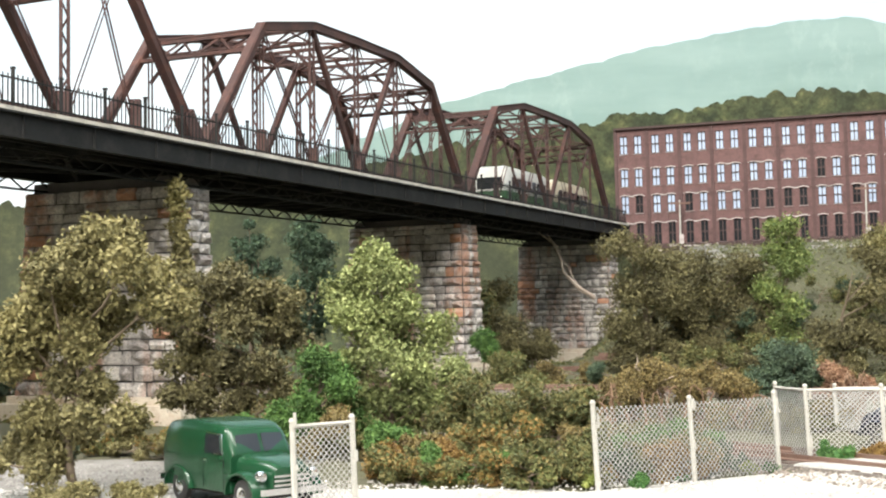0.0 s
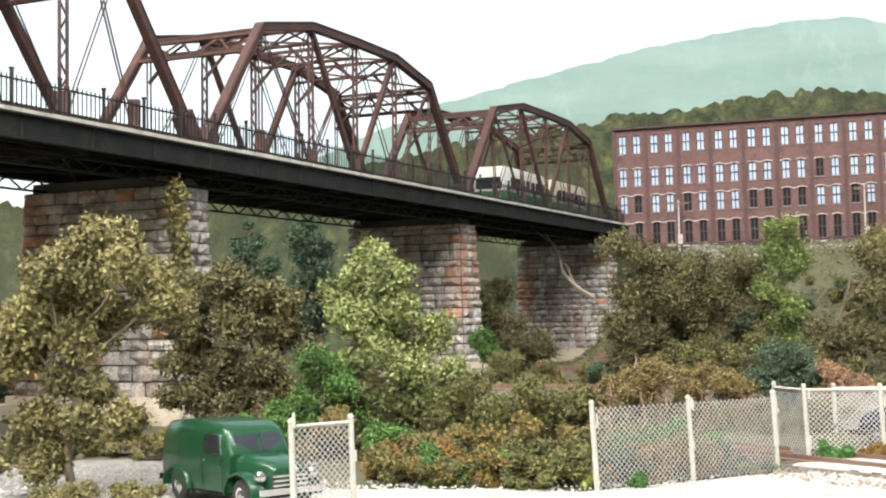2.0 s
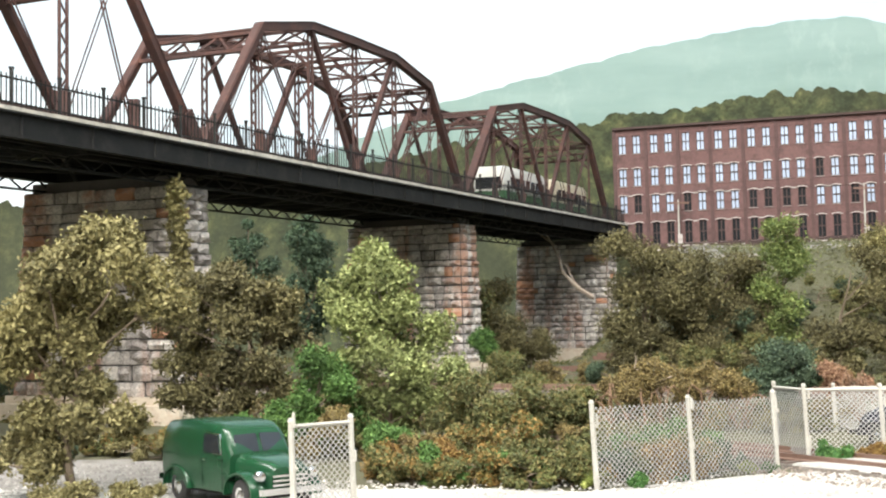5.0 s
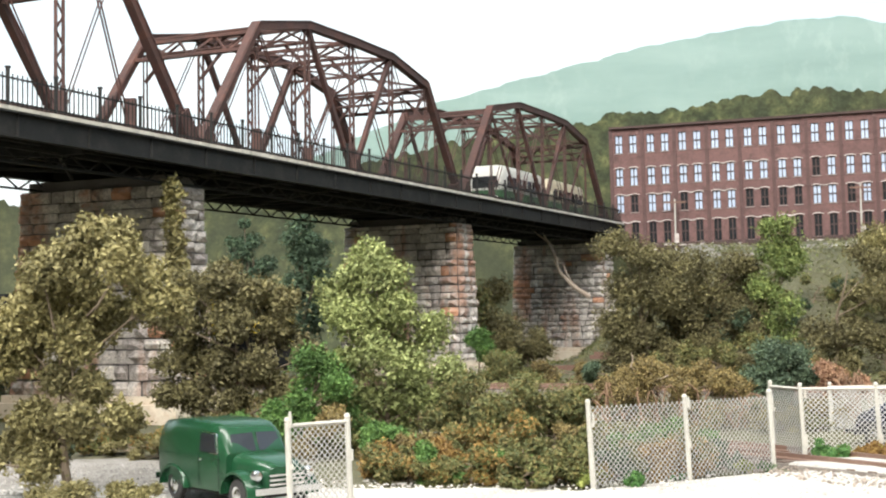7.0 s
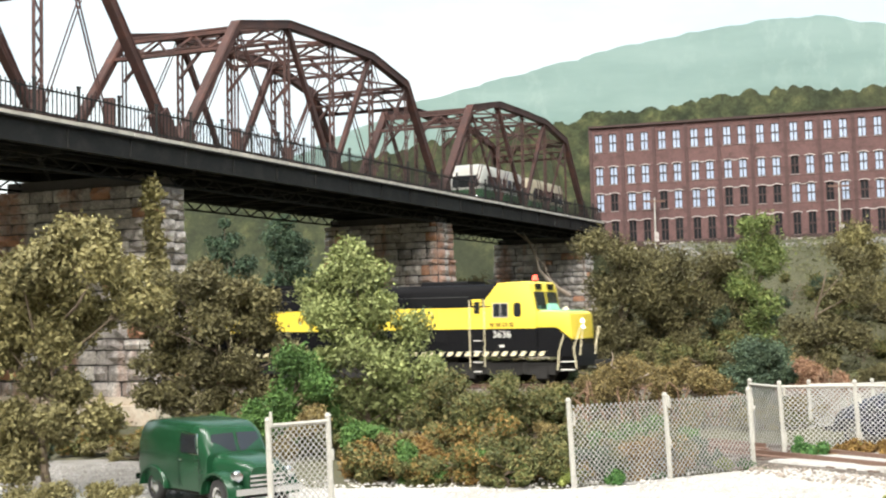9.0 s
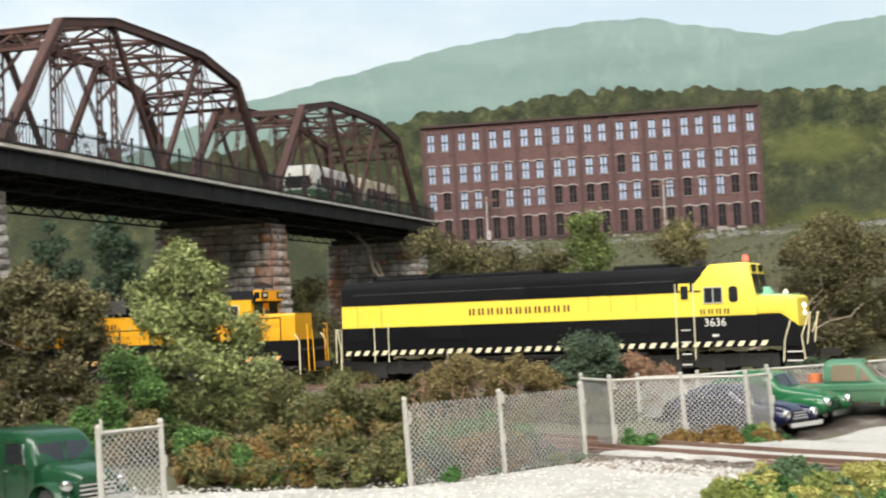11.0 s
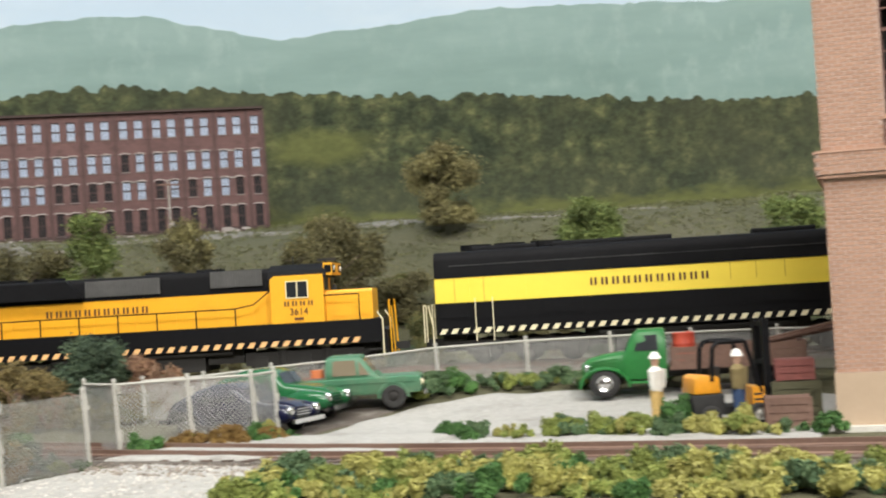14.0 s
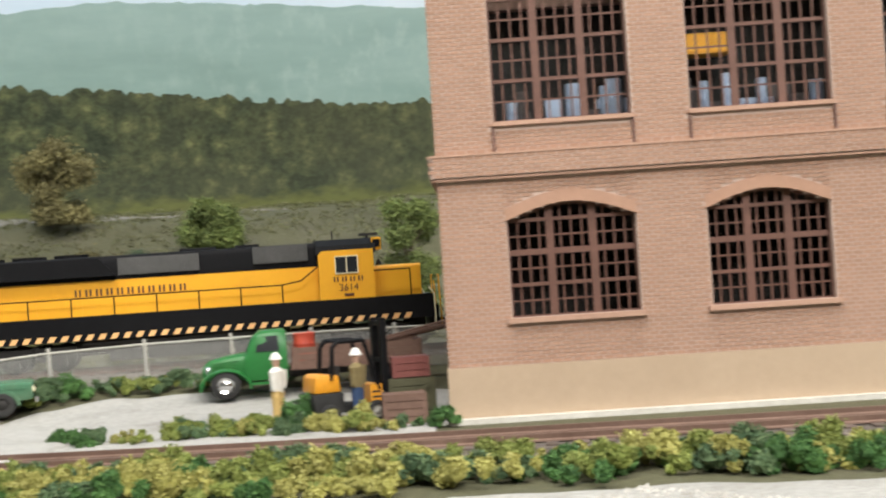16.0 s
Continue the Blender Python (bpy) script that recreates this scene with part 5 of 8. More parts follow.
build_fence(on_ground((-3.0, 26.7), (-1.88, 27.7)), "short bent chain-link fence panel beside a van", "yard fences", 0.06)


# ---- gravel, hedges, trees ----
def gravel_patch(name, outline, label, z=0.05, mat="gravel", seed=0):
    """A loose-edged spread of stone over the yard, one sheet with a soft rim."""
    n = 160
    c = Vector((sum(p[0] for p in outline) / len(outline), sum(p[1] for p in outline) / len(outline)))
    pts = [Vector(p) for p in outline]
    per = []
    lens = [(pts[(i + 1) % len(pts)] - pts[i]).length for i in range(len(pts))]
    tot = sum(lens)
    for k in range(n):
        d = tot * k / n
        i = 0
        while d > lens[i]:
            d -= lens[i]
            i += 1
        p = pts[i].lerp(pts[(i + 1) % len(pts)], d / lens[i])
        j = 0.35 * noise.noise(Vector((p.x * 0.7, p.y * 0.7, seed)))
        per.append(p + (p - c).normalized() * j)
    verts, faces = [], []
    rings = [(1.0, -0.03), (0.985, z * 0.7), (0.95, z), (0.8, z), (0.6, z), (0.4, z), (0.2, z)]
    for f, h in rings:
        for p in per:
            q = c + (p - c) * f
            verts.append((q.x, q.y, ground_z(q.x, q.y) + h + (0.035 * noise.noise(Vector((q.x * 1.1, q.y * 1.1, 1))) if h > 0 else 0)))
    for r in range(len(rings) - 1):
        for k in range(n):
            a, b2 = r * n + k, r * n + (k + 1) % n
            faces.append((a, b2, b2 + n, a + n))
    verts.append((c.x, c.y, ground_z(c.x, c.y) + z))
    e = (len(rings) - 1) * n
    faces += [(e + k, e + (k + 1) % n, len(verts) - 1) for k in range(n)]
    return tagged(raw(name, verts, faces, mat, None, "", True), label, "gravel", kind="structure")


gravel_patch("pavement_lot", [(14.2, 34.6), (15.4, 36.0), (17.6, 37.6), (20.4, 38.6), (22.8, 38.2), (25.8, 35.6), (29.0, 32.6), (30.0, 29.0), (27.0, 27.0), (24.6, 24.4), (22.4, 23.2), (18.8, 27.0)], "white crushed-stone parking lot", 0.06)
gravel_patch("pavement_front", [(-22, 20), (-26, 33), (-14, 33), (-6, 32.8), (-2.8, 32.2), (1.5, 31.7), (3.4, 30.9), (6.1, 32.0), (8.6, 34.0), (10.6, 34.6), (13.4, 32.2), (12.2, 30.4), (9.2, 27.0), (8, 18), (0, 14)], "white crushed-stone roadway", 0.05, seed=3)
gravel_patch("pavement_crossing", [(9.0, 35.0), (11.0, 36.0), (14.6, 35.2), (17.6, 31.6), (15.2, 29.3), (12.6, 30.4), (10.4, 33.0)], "packed white stone crossing over the siding", 0.19, seed=5)
M["grey_gravel"] = surface("grey_trodden_gravel", (0.15, 0.14, 0.125), (0.27, 0.255, 0.235), 0.35, 6, 0.95, 0, 1.0, 0.12, (0.1, 0.085, 0.06), 0.7, grain=0.6)
gravel_patch("pavement_back", [(-27, 30), (-28, 38), (-16, 41), (-9, 40), (-5.2, 36.5), (-3.0, 32.6), (-8, 31.4)], "grey trodden gravel under the trees", 0.045, "grey_gravel", 11)
gravel_patch("pavement_verge", [(13.0, 13.0), (14.6, 16.6), (16.4, 16.5), (19.0, 13.4), (21.3, 10.2), (20.6, 5), (14, 6)], "white crushed stone at the layout edge", 0.05, seed=6)
gravel_patch("pavement_parking", [(11.5, 37.8), (14.6, 36.0), (18.0, 37.8), (20.6, 39.2), (19.0, 41.2), (13.5, 41.6)], "dark brown earth under the parked cars", 0.04, "ballast", 9)


def stones_scatter(name, n, area, size, mat, label, seed):
    rng = random.Random(seed)
    verts, faces = [], []
    for _ in range(n):
        x, y = area(rng)
        s = size * rng.uniform(0.5, 1.5)
        z = ground_z(x, y) + 0.05
        b0 = len(verts)
        for dx, dy, dz in ((1, 0, 0), (-0.5, 0.87, 0), (-0.5, -0.87, 0), (0.1, 0.1, 0.9)):
            verts.append((x + dx * s * rng.uniform(0.6, 1), y + dy * s * rng.uniform(0.6, 1), z + dz * s * rng.uniform(0.5, 1)))
        faces += [(b0, b0 + 1, b0 + 3), (b0 + 1, b0 + 2, b0 + 3), (b0 + 2, b0, b0 + 3)]
    return tagged(raw(name, verts, faces, mat), label, "gravel", kind="stuff")


M["chips"] = surface("loose_stone_chips", (0.36, 0.335, 0.3), (0.56, 0.54, 0.5), 0.7, 6, 0.95, island=0.3)
stones_scatter("gravel_chips", 5000, lambda r: (r.uniform(-14, 12), r.uniform(26, 33.5)), 0.055, "chips", "loose pale stone chips on the roadway", 1)
M["grey_chips"] = surface("grey_stone_chips", (0.14, 0.13, 0.12), (0.3, 0.285, 0.265), 0.7, 6, 0.95, island=0.35)
stones_scatter("gravel_chips", 4000, lambda r: (r.uniform(-18, -3.5), r.uniform(31.5, 38.5)), 0.05, "grey_chips", "loose pale stone chips under the trees", 4)
stones_scatter("gravel_chips", 1500, lambda r: (r.uniform(14.6, 18.6), r.uniform(8, 14)), 0.06, "chips", "loose pale stone chips at the layout edge", 2)


def ballast_area(r):
    u = r.uniform(1, len(SIDING) - 2.01)
    p, q = siding(u), siding(u + 0.01)
    d = (q - p).normalized()
    o = r.uniform(-3.4, 2.0)
    return p.x - d.y * o, p.y + d.x * o


M["dark_chips"] = surface("brown_ballast_stones", (0.13, 0.1, 0.08), (0.3, 0.26, 0.22), 0.7, 6, 0.95, island=0.4)
stones_scatter("ballast_stones", 9000, ballast_area, 0.07, "dark_chips", "loose brown ballast stones along the siding", 3)

PALETTE = {
    "olive": [(0.088, 0.079, 0.028), (0.182, 0.16, 0.062), (0.3, 0.265, 0.12)],
    "brown": [(0.054, 0.048, 0.018), (0.112, 0.099, 0.039), (0.18, 0.158, 0.07)],
    "bright": [(0.105, 0.13, 0.04), (0.2, 0.235, 0.08), (0.34, 0.37, 0.15)],
    "bright2": [(0.07, 0.105, 0.026), (0.135, 0.18, 0.045), (0.22, 0.26, 0.08)],
    "green": [(0.035, 0.085, 0.018), (0.07, 0.155, 0.03), (0.12, 0.22, 0.05)],
    "teal": [(0.03, 0.055, 0.032), (0.055, 0.09, 0.05), (0.10, 0.14, 0.075)],
    "conifer": [(0.025, 0.05, 0.028), (0.045, 0.08, 0.045), (0.075, 0.115, 0.06)],
    "vine": [(0.085, 0.06, 0.024), (0.16, 0.125, 0.045), (0.27, 0.20, 0.075)],
    "dead": [(0.16, 0.08, 0.05), (0.26, 0.14, 0.085), (0.34, 0.21, 0.13)],
    "mix": [(0.052, 0.066, 0.02), (0.108, 0.118, 0.036), (0.19, 0.15, 0.052)],
    "autumn": [(0.13, 0.07, 0.022), (0.22, 0.125, 0.03), (0.28, 0.18, 0.05)],
    "autumnmix": [(0.06, 0.10, 0.03), (0.16, 0.13, 0.04), (0.30, 0.17, 0.045)],
    "slope": [(0.09, 0.095, 0.042), (0.13, 0.135, 0.06), (0.175, 0.17, 0.085)],
    "foam_yellow": [(0.27, 0.26, 0.06), (0.38, 0.36, 0.1), (0.5, 0.47, 0.17)],
    "foam_green": [(0.035, 0.10, 0.026), (0.06, 0.16, 0.036), (0.11, 0.22, 0.06)],
    "foam_teal": [(0.055, 0.11, 0.05), (0.09, 0.155, 0.07), (0.14, 0.2, 0.09)],
    "foam_olive": [(0.14, 0.18, 0.035), (0.22, 0.265, 0.06), (0.32, 0.35, 0.1)],
}
LEAF = {k: leafy("leaves_" + k, v) for k, v in PALETTE.items()}


def leaf_cloud(lobes, n, size, rng, shell=0.45, flat=1.0):
    """Folded leaf flakes scattered through lobes (x, y, z, r): vertices and faces."""
    lobes = np.array(lobes, float)
    w = lobes[:, 3] ** 2
    k = rng.choice(len(lobes), n, p=w / w.sum())
    d = rng.normal(size=(n, 3))
    d /= np.linalg.norm(d, axis=1, keepdims=True)
    # each lobe is broken into twiglets, so light falls between them
    twig = np.sin(d[:, 0] * 5.1 + k * 1.7) * np.sin(d[:, 1] * 4.7 + k) * np.sin(d[:, 2] * 5.3 + k * 0.6)
    rad = lobes[k, 3] * (shell + (1 - shell) * rng.random(n) ** 0.6) * (1 + 0.42 * twig) * rng.normal(1, 0.13, n)
    c = lobes[k, :3] + d * rad[:, None] * [1, flat, 0.9]
    a = rng.normal(size=(n, 3)) * 0.8 + d * 0.3 + [0, 0, 0.25]
    a /= np.linalg.norm(a, axis=1, keepdims=True)
    t = np.cross(a, rng.normal(size=(n, 3)))
    t /= np.linalg.norm(t, axis=1, keepdims=True)
    b = np.cross(a, t)
    s = size * rng.uniform(0.55, 1.25, n)[:, None]
    v = np.stack([c - t * s, c + b * s * 0.5 + a * s * 0.18, c + t * s, c - b * s * 0.5 + a * s * 0.18], 1).reshape(-1, 3)
    i = np.arange(n)[:, None] * 4
    f = np.concatenate([i + [0, 1, 2], i + [0, 2, 3]], 1).reshape(-1, 3)
    return v, f


def leafy_thing(name, label, category, at, turn, palette, n, size, flat_lobes, lean=0.0):
    """Trunk, limbs and crown; lobes are (along, height, radius) from the foot at `at`."""
    seed = int(abs(at[0] * 31 + at[1] * 17)) + n
    rng = np.random.default_rng(seed)
    g = ground_z(*at)
    root = thing(name, label, category, (at[0], at[1], g), turn, category + "s")
    zmax = max(l[1] for l in flat_lobes)
    lobes = []
    for u, z, r in flat_lobes:
        z = z - g
        if z < -0.3:
            continue
        z = max(z, r * 0.55)
        for q in range(3):
            lobes.append((u + rng.normal(0, 0.3) * r, rng.normal(0, 0.55) * r + (q - 1) * r * 0.8, z + rng.normal(0, 0.25) * r, r * rng.uniform(0.62, 0.95)))
    v, f = leaf_cloud(lobes, int(n * 3.7), size * 0.45, rng, 0.3)
    v[:, 2] = np.maximum(v[:, 2], 0.02)
    raw("crown", v, f, LEAF[palette], root)
    bm = B()
    top = max(l[2] for l in lobes)
    foot_r = 0.035 + 0.014 * top
    prev, k = Vector((0, 0, -0.1)), 7
    spine = [prev]
    for i in range(1, k + 1):
        z = top * 0.85 * i / k
        near = min(lobes, key=lambda l: abs(l[2] - z))
        p = Vector((near[0] * 0.35 * i / k + rng.normal(0, 0.05), near[1] * 0.35 * i / k, z))
        rod(bm, prev, p, foot_r * (1 - 0.8 * (i - 1) / k), foot_r * (1 - 0.8 * i / k), 7, False)
        spine.append(p)
        prev = p
    part("trunk", bm, "bark", root)
    for l in lobes[::3]:
        bm = B()
        s = min(spine, key=lambda p: abs(p.z - l[2] * 0.62))
        e = Vector(l[:3])
        mid = s.lerp(e, 0.5) + Vector((rng.normal(0, 0.1), rng.normal(0, 0.1), -0.06))
        rod(bm, s, mid, foot_r * 0.4, foot_r * 0.26, 5, False)
        rod(bm, mid, e, foot_r * 0.26, foot_r * 0.1, 5, False)
        for _ in range(3):
            e2 = e + Vector(rng.normal(0, 0.5, 3)) * l[3]
            rod(bm, mid.lerp(e, 0.6), e2, foot_r * 0.14, foot_r * 0.05, 4, False)
        part("limb", bm, "bark", root)


leafy_thing("tree", "broad olive-green tree standing before a stone pier", "tree", (-8.40, 30.49), 0.0, "olive", 15000, 0.17,
            [(0.73, 5.85, 0.67), (-0.06, 5.28, 0.75), (1.36, 5.06, 0.65), (-0.58, 4.77, 0.67), (0.83, 4.36, 0.75), (1.94, 4.54, 0.49), (-0.98, 3.87, 0.71), (0.05, 3.66, 0.65), (-1.38, 3.23, 0.58), (-0.35, 2.83, 0.54), (-1.01, 1.94, 0.65), (0.15, 1.85, 0.54), (1.12, 1.84, 0.49), (-1.54, 1.17, 0.54), (-0.51, 0.9, 0.52), (0.55, 2.56, 0.44)])
leafy_thing("tree", "dense brown-olive tree behind the parked van", "tree", (-6.91, 45.99), 0.0, "brown", 9000, 0.20,
            [(-1.76, 5.08, 0.9), (-0.59, 5.36, 0.9), (0.58, 5.24, 0.9), (1.44, 4.64, 0.82), (-1.88, 4.11, 0.9), (-0.22, 4.09, 1.01), (1.33, 3.67, 0.94), (2.26, 2.98, 0.7), (-2.09, 2.75, 0.78), (-0.63, 2.54, 0.9), (0.92, 2.51, 0.82), (-1.63, 1.48, 0.82), (-0.07, 1.46, 0.74), (-2.4, 1.59, 0.58), (1.3, 1.53, 0.7)])
leafy_thing("tree", "bright yellow-green leafy tree near the siding", "tree", (-1.73, 42.99), 0.0, "bright", 10000, 0.18,
            [(-0.54, 5.92, 0.76), (-1.36, 5.3, 0.76), (0.09, 5.37, 0.66), (-0.74, 4.56, 0.95), (0.53, 4.18, 0.84), (-1.65, 4.21, 0.62), (1.34, 3.62, 0.69), (-0.21, 3.28, 0.95), (-1.22, 2.75, 0.69), (0.87, 2.53, 0.8), (-0.05, 1.82, 0.87), (-1.42, 1.48, 0.73), (2.05, 2.43, 0.62), (1.31, 1.44, 0.73), (-0.8, 0.74, 0.73), (0.38, 0.54, 0.62)])
leafy_thing("bush", "vivid green bush under the leafy tree", "bush", (-3.91, 40.99), 0.0, "green", 3500, 0.16,
            [(0.14, 2.56, 0.73), (0.82, 1.94, 0.66), (-0.57, 1.62, 0.59), (-1.27, 1.37, 0.49), (-0.06, 1.09, 0.59), (-0.85, 0.84, 0.49), (0.63, 0.82, 0.69)])
leafy_thing("conifer", "dark blue-green conifer behind the bridge", "tree", (-13.82, 95.98), 0.0, "conifer", 2500, 0.30,
            [(-0.14, 11.27, 0.57), (-0.56, 10.06, 0.81), (0.45, 9.84, 0.73), (-0.18, 8.63, 1.14), (1.03, 8.21, 0.81), (0.0, 7.01, 1.38), (-0.23, 5.39, 1.55)])
leafy_thing("conifer", "dark blue-green conifer behind the bridge", "tree", (-9.35, 93.98), 0.0, "conifer", 3500, 0.30,
            [(-0.14, 10.66, 0.88), (-0.95, 9.68, 0.96), (0.84, 9.65, 0.96), (-0.06, 8.47, 1.43), (1.0, 7.26, 1.11), (-0.8, 6.89, 1.19), (0.17, 5.28, 1.59), (-0.05, 3.7, 1.67)])
leafy_thing("tree", "dark olive thicket tree behind the railway", "tree", (12.06, 78.00), 0.0, "brown", 6000, 0.25,
            [(-1.79, 7.92, 1.19), (0.02, 7.56, 1.45), (-1.0, 5.76, 1.59), (0.81, 5.07, 1.59), (-1.69, 3.63, 1.26), (-0.05, 3.11, 1.26), (1.66, 6.71, 1.26), (-0.73, 1.47, 1.32), (1.26, 2.43, 1.19)])
leafy_thing("tree", "dark olive thicket tree behind the railway", "tree", (16.77, 80.01), 0.0, "brown", 6000, 0.25,
            [(-1.5, 7.1, 1.36), (0.69, 6.39, 1.42), (-1.02, 5.4, 1.49), (-1.73, 3.55, 1.36), (0.31, 4.03, 1.56), (2.02, 5.01, 1.36), (1.88, 6.71, 0.95), (-0.74, 2.01, 1.36), (1.3, 2.32, 1.36)])
leafy_thing("tree", "fresh green tree between mill and railway", "tree", (19.67, 77.01), 0.0, "bright2", 3500, 0.24,
            [(-0.05, 9.02, 0.91), (-0.3, 7.89, 1.11), (0.47, 6.74, 1.11), (-0.6, 5.29, 1.11), (0.36, 4.13, 1.17), (-0.16, 2.35, 1.17)])
leafy_thing("bush", "grey-green bush beside the railway bank", "bush", (11.65, 47.00), 0.0, "teal", 2500, 0.15,
            [(0.06, 2.7, 0.68), (0.65, 2.19, 0.68), (-0.65, 1.81, 0.64), (0.14, 1.4, 0.6)])
leafy_thing("tree", "small olive tree below the mill", "tree", (27.03, 81.01), -8.1, "olive", 2600, 0.25,
            [(-0.06, 8.63, 1.14), (-0.8, 7.59, 1.0), (0.97, 7.52, 1.07), (0.04, 6.49, 1.21), (0.16, 5.06, 1.42), (-0.07, 3.65, 1.28)])
leafy_thing("tree", "dark leaning tree with bare lower limbs", "tree", (30.58, 67.38), -8.1, "brown", 6000, 0.23,
            [(0.25, 7.3, 1.38), (-1.17, 5.85, 1.2), (1.39, 5.75, 1.26), (-1.82, 4.52, 1.02), (0.13, 4.15, 1.2), (2.17, 6.62, 1.02), (1.58, 3.04, 1.14), (-2.19, 6.49, 0.72), (-0.25, 2.21, 1.2), (-1.73, 2.87, 1.02)])
leafy_thing("tree", "tall olive tree before the painted woods", "tree", (44.64, 80.33), -17.4, "olive", 5000, 0.26,
            [(0.2, 13.58, 1.14), (-1.07, 12.5, 1.3), (1.2, 12.01, 1.45), (0.07, 10.92, 1.37), (-0.45, 9.42, 1.45), (1.42, 8.75, 1.3), (0.22, 7.67, 1.68), (2.2, 7.38, 1.07), (0.12, 5.39, 1.52), (-0.19, 3.11, 1.52)])
leafy_thing("tree", "small olive tree below the painted meadow", "tree", (35.26, 79.08), -17.4, "olive", 2600, 0.25,
            [(-0.01, 8.62, 1.09), (0.85, 7.31, 1.24), (-0.99, 7.21, 1.02), (0.22, 5.7, 1.31), (-0.23, 3.9, 1.31)])
leafy_thing("tree", "light green tree behind the railway", "tree", (48.46, 68.64), -17.4, "bright2", 3000, 0.25,
            [(0.03, 8.35, 1.08), (0.81, 6.95, 1.22), (-0.89, 6.7, 0.95), (0.05, 5.13, 1.29), (-0.2, 3.44, 1.22)])
leafy_thing("tree", "light green tree behind the railway", "tree", (48.72, 68.53), -33.4, "bright2", 2600, 0.25,
            [(0.86, 8.11, 1.07), (-0.44, 7.47, 1.0), (1.5, 7.0, 0.93), (0.18, 5.83, 1.28), (0.04, 3.7, 1.28)])
leafy_thing("tree", "light green tree behind the railway", "tree", (50.58, 52.93), -33.4, "bright2", 3500, 0.23,
            [(-0.68, 7.26, 0.91), (0.7, 7.33, 0.98), (1.56, 6.36, 1.04), (-0.3, 6.01, 1.1), (0.35, 4.29, 1.22), (0.09, 2.48, 1.16)])
leafy_thing("bush", "dark green thicket beside the railway", "bush", (41.37, 68.58), -33.4, "brown", 3000, 0.24,
            [(-0.95, 5.51, 1.22), (0.38, 5.09, 1.22), (-1.73, 3.86, 1.22), (-0.06, 3.42, 1.29), (1.69, 4.33, 1.02)])
leafy_thing("bush", "tangled brown-olive vine bush by the main line", "bush", (6.90, 47.50), -8.1, "vine", 3000, 0.13,
            [(0.5, 2.28, 0.53), (-0.34, 1.91, 0.53), (1.29, 1.8, 0.45), (-1.06, 1.49, 0.45), (-1.99, 1.32, 0.45)])
leafy_thing("bush", "tangled brown-olive vine bush by the main line", "bush", (9.41, 46.64), -8.1, "vine", 2600, 0.13,
            [(-0.53, 1.67, 0.48), (0.48, 1.76, 0.48), (-1.15, 1.46, 0.44), (1.08, 1.57, 0.36)])
leafy_thing("bush", "reddish dead brush beside the bank", "bush", (13.74, 44.51), -8.1, "dead", 1500, 0.12,
            [(-0.92, 2.13, 0.35), (-0.31, 1.81, 0.39), (0.27, 1.69, 0.35), (-0.71, 1.63, 0.35)])
leafy_thing("bush", "dark grey-green shrub by the main line", "bush", (12.22, 46.34), -8.1, "teal", 2600, 0.14,
            [(-0.09, 2.61, 0.48), (-0.71, 2.13, 0.52), (0.4, 2.09, 0.48), (-0.33, 1.61, 0.56)])
leafy_thing("bush", "mixed green undergrowth below the leafy tree", "bush", (1.13, 41.00), 0.0, "mix", 4500, 0.15,
            [(-0.4, 1.88, 0.66), (0.46, 1.35, 0.73), (-0.93, 1.03, 0.69), (0.1, 0.49, 0.66), (1.15, 0.99, 0.63)])
leafy_thing("bush", "mixed green and brown undergrowth by the siding", "bush", (3.30, 40.00), 0.0, "mix", 4500, 0.15,
            [(-0.73, 1.74, 0.58), (0.03, 1.39, 0.61), (0.63, 1.63, 0.47), (-0.57, 0.72, 0.68), (0.36, 0.54, 0.61), (0.99, 0.78, 0.44)])
leafy_thing("bush", "tangled brown vine undergrowth on the bank", "bush", (7.70, 46.00), 0.0, "vine", 4000, 0.13,
            [(-1.43, 1.54, 0.51), (-0.44, 1.91, 0.55), (0.53, 1.71, 0.55), (1.5, 1.79, 0.55), (2.28, 1.48, 0.51), (-0.84, 1.34, 0.47), (0.71, 1.22, 0.51)])
leafy_thing("bush", "orange autumn bush at the gravel edge", "bush", (-1.31, 34.50), 0.0, "autumn", 2500, 0.10,
            [(-0.15, 0.57, 0.44), (0.36, 0.2, 0.38), (-0.52, 0.22, 0.35)])
leafy_thing("bush", "orange-brown autumn shrub at the gravel edge", "bush", (0.15, 35.00), 0.0, "autumn", 2000, 0.10,
            [(-0.14, 0.58, 0.36), (0.29, 0.12, 0.36), (-0.45, 0.06, 0.33)])
leafy_thing("bush", "deep green shrub at the gravel edge", "bush", (1.37, 34.00), 0.0, "green", 2500, 0.10,
            [(-0.51, 0.16, 0.35), (0.07, 0.36, 0.37), (0.64, 0.07, 0.37)])
leafy_thing("bush", "mixed autumn shrub beside the fence", "bush", (3.24, 34.00), 0.0, "autumnmix", 2500, 0.10,
            [(-0.51, 0.13, 0.37), (0.07, 0.26, 0.37), (0.43, -0.03, 0.29), (-0.8, -0.08, 0.32)])
leafy_thing("bush", "olive bush in the gravel before the van", "bush", (-6.80, 26.99), 0.0, "olive", 2600, 0.10,
            [(-0.53, 0.7, 0.34), (0.33, 0.64, 0.3), (0.9, 0.63, 0.23), (-1.27, 0.57, 0.32)])
leafy_thing("bush", "dark bush behind the pier", "bush", (-20.09, 61.98), 0.0, "teal", 2000, 0.20,
            [(-0.32, 2.45, 0.79), (0.19, 1.39, 0.89), (-1.11, 1.94, 0.89)])
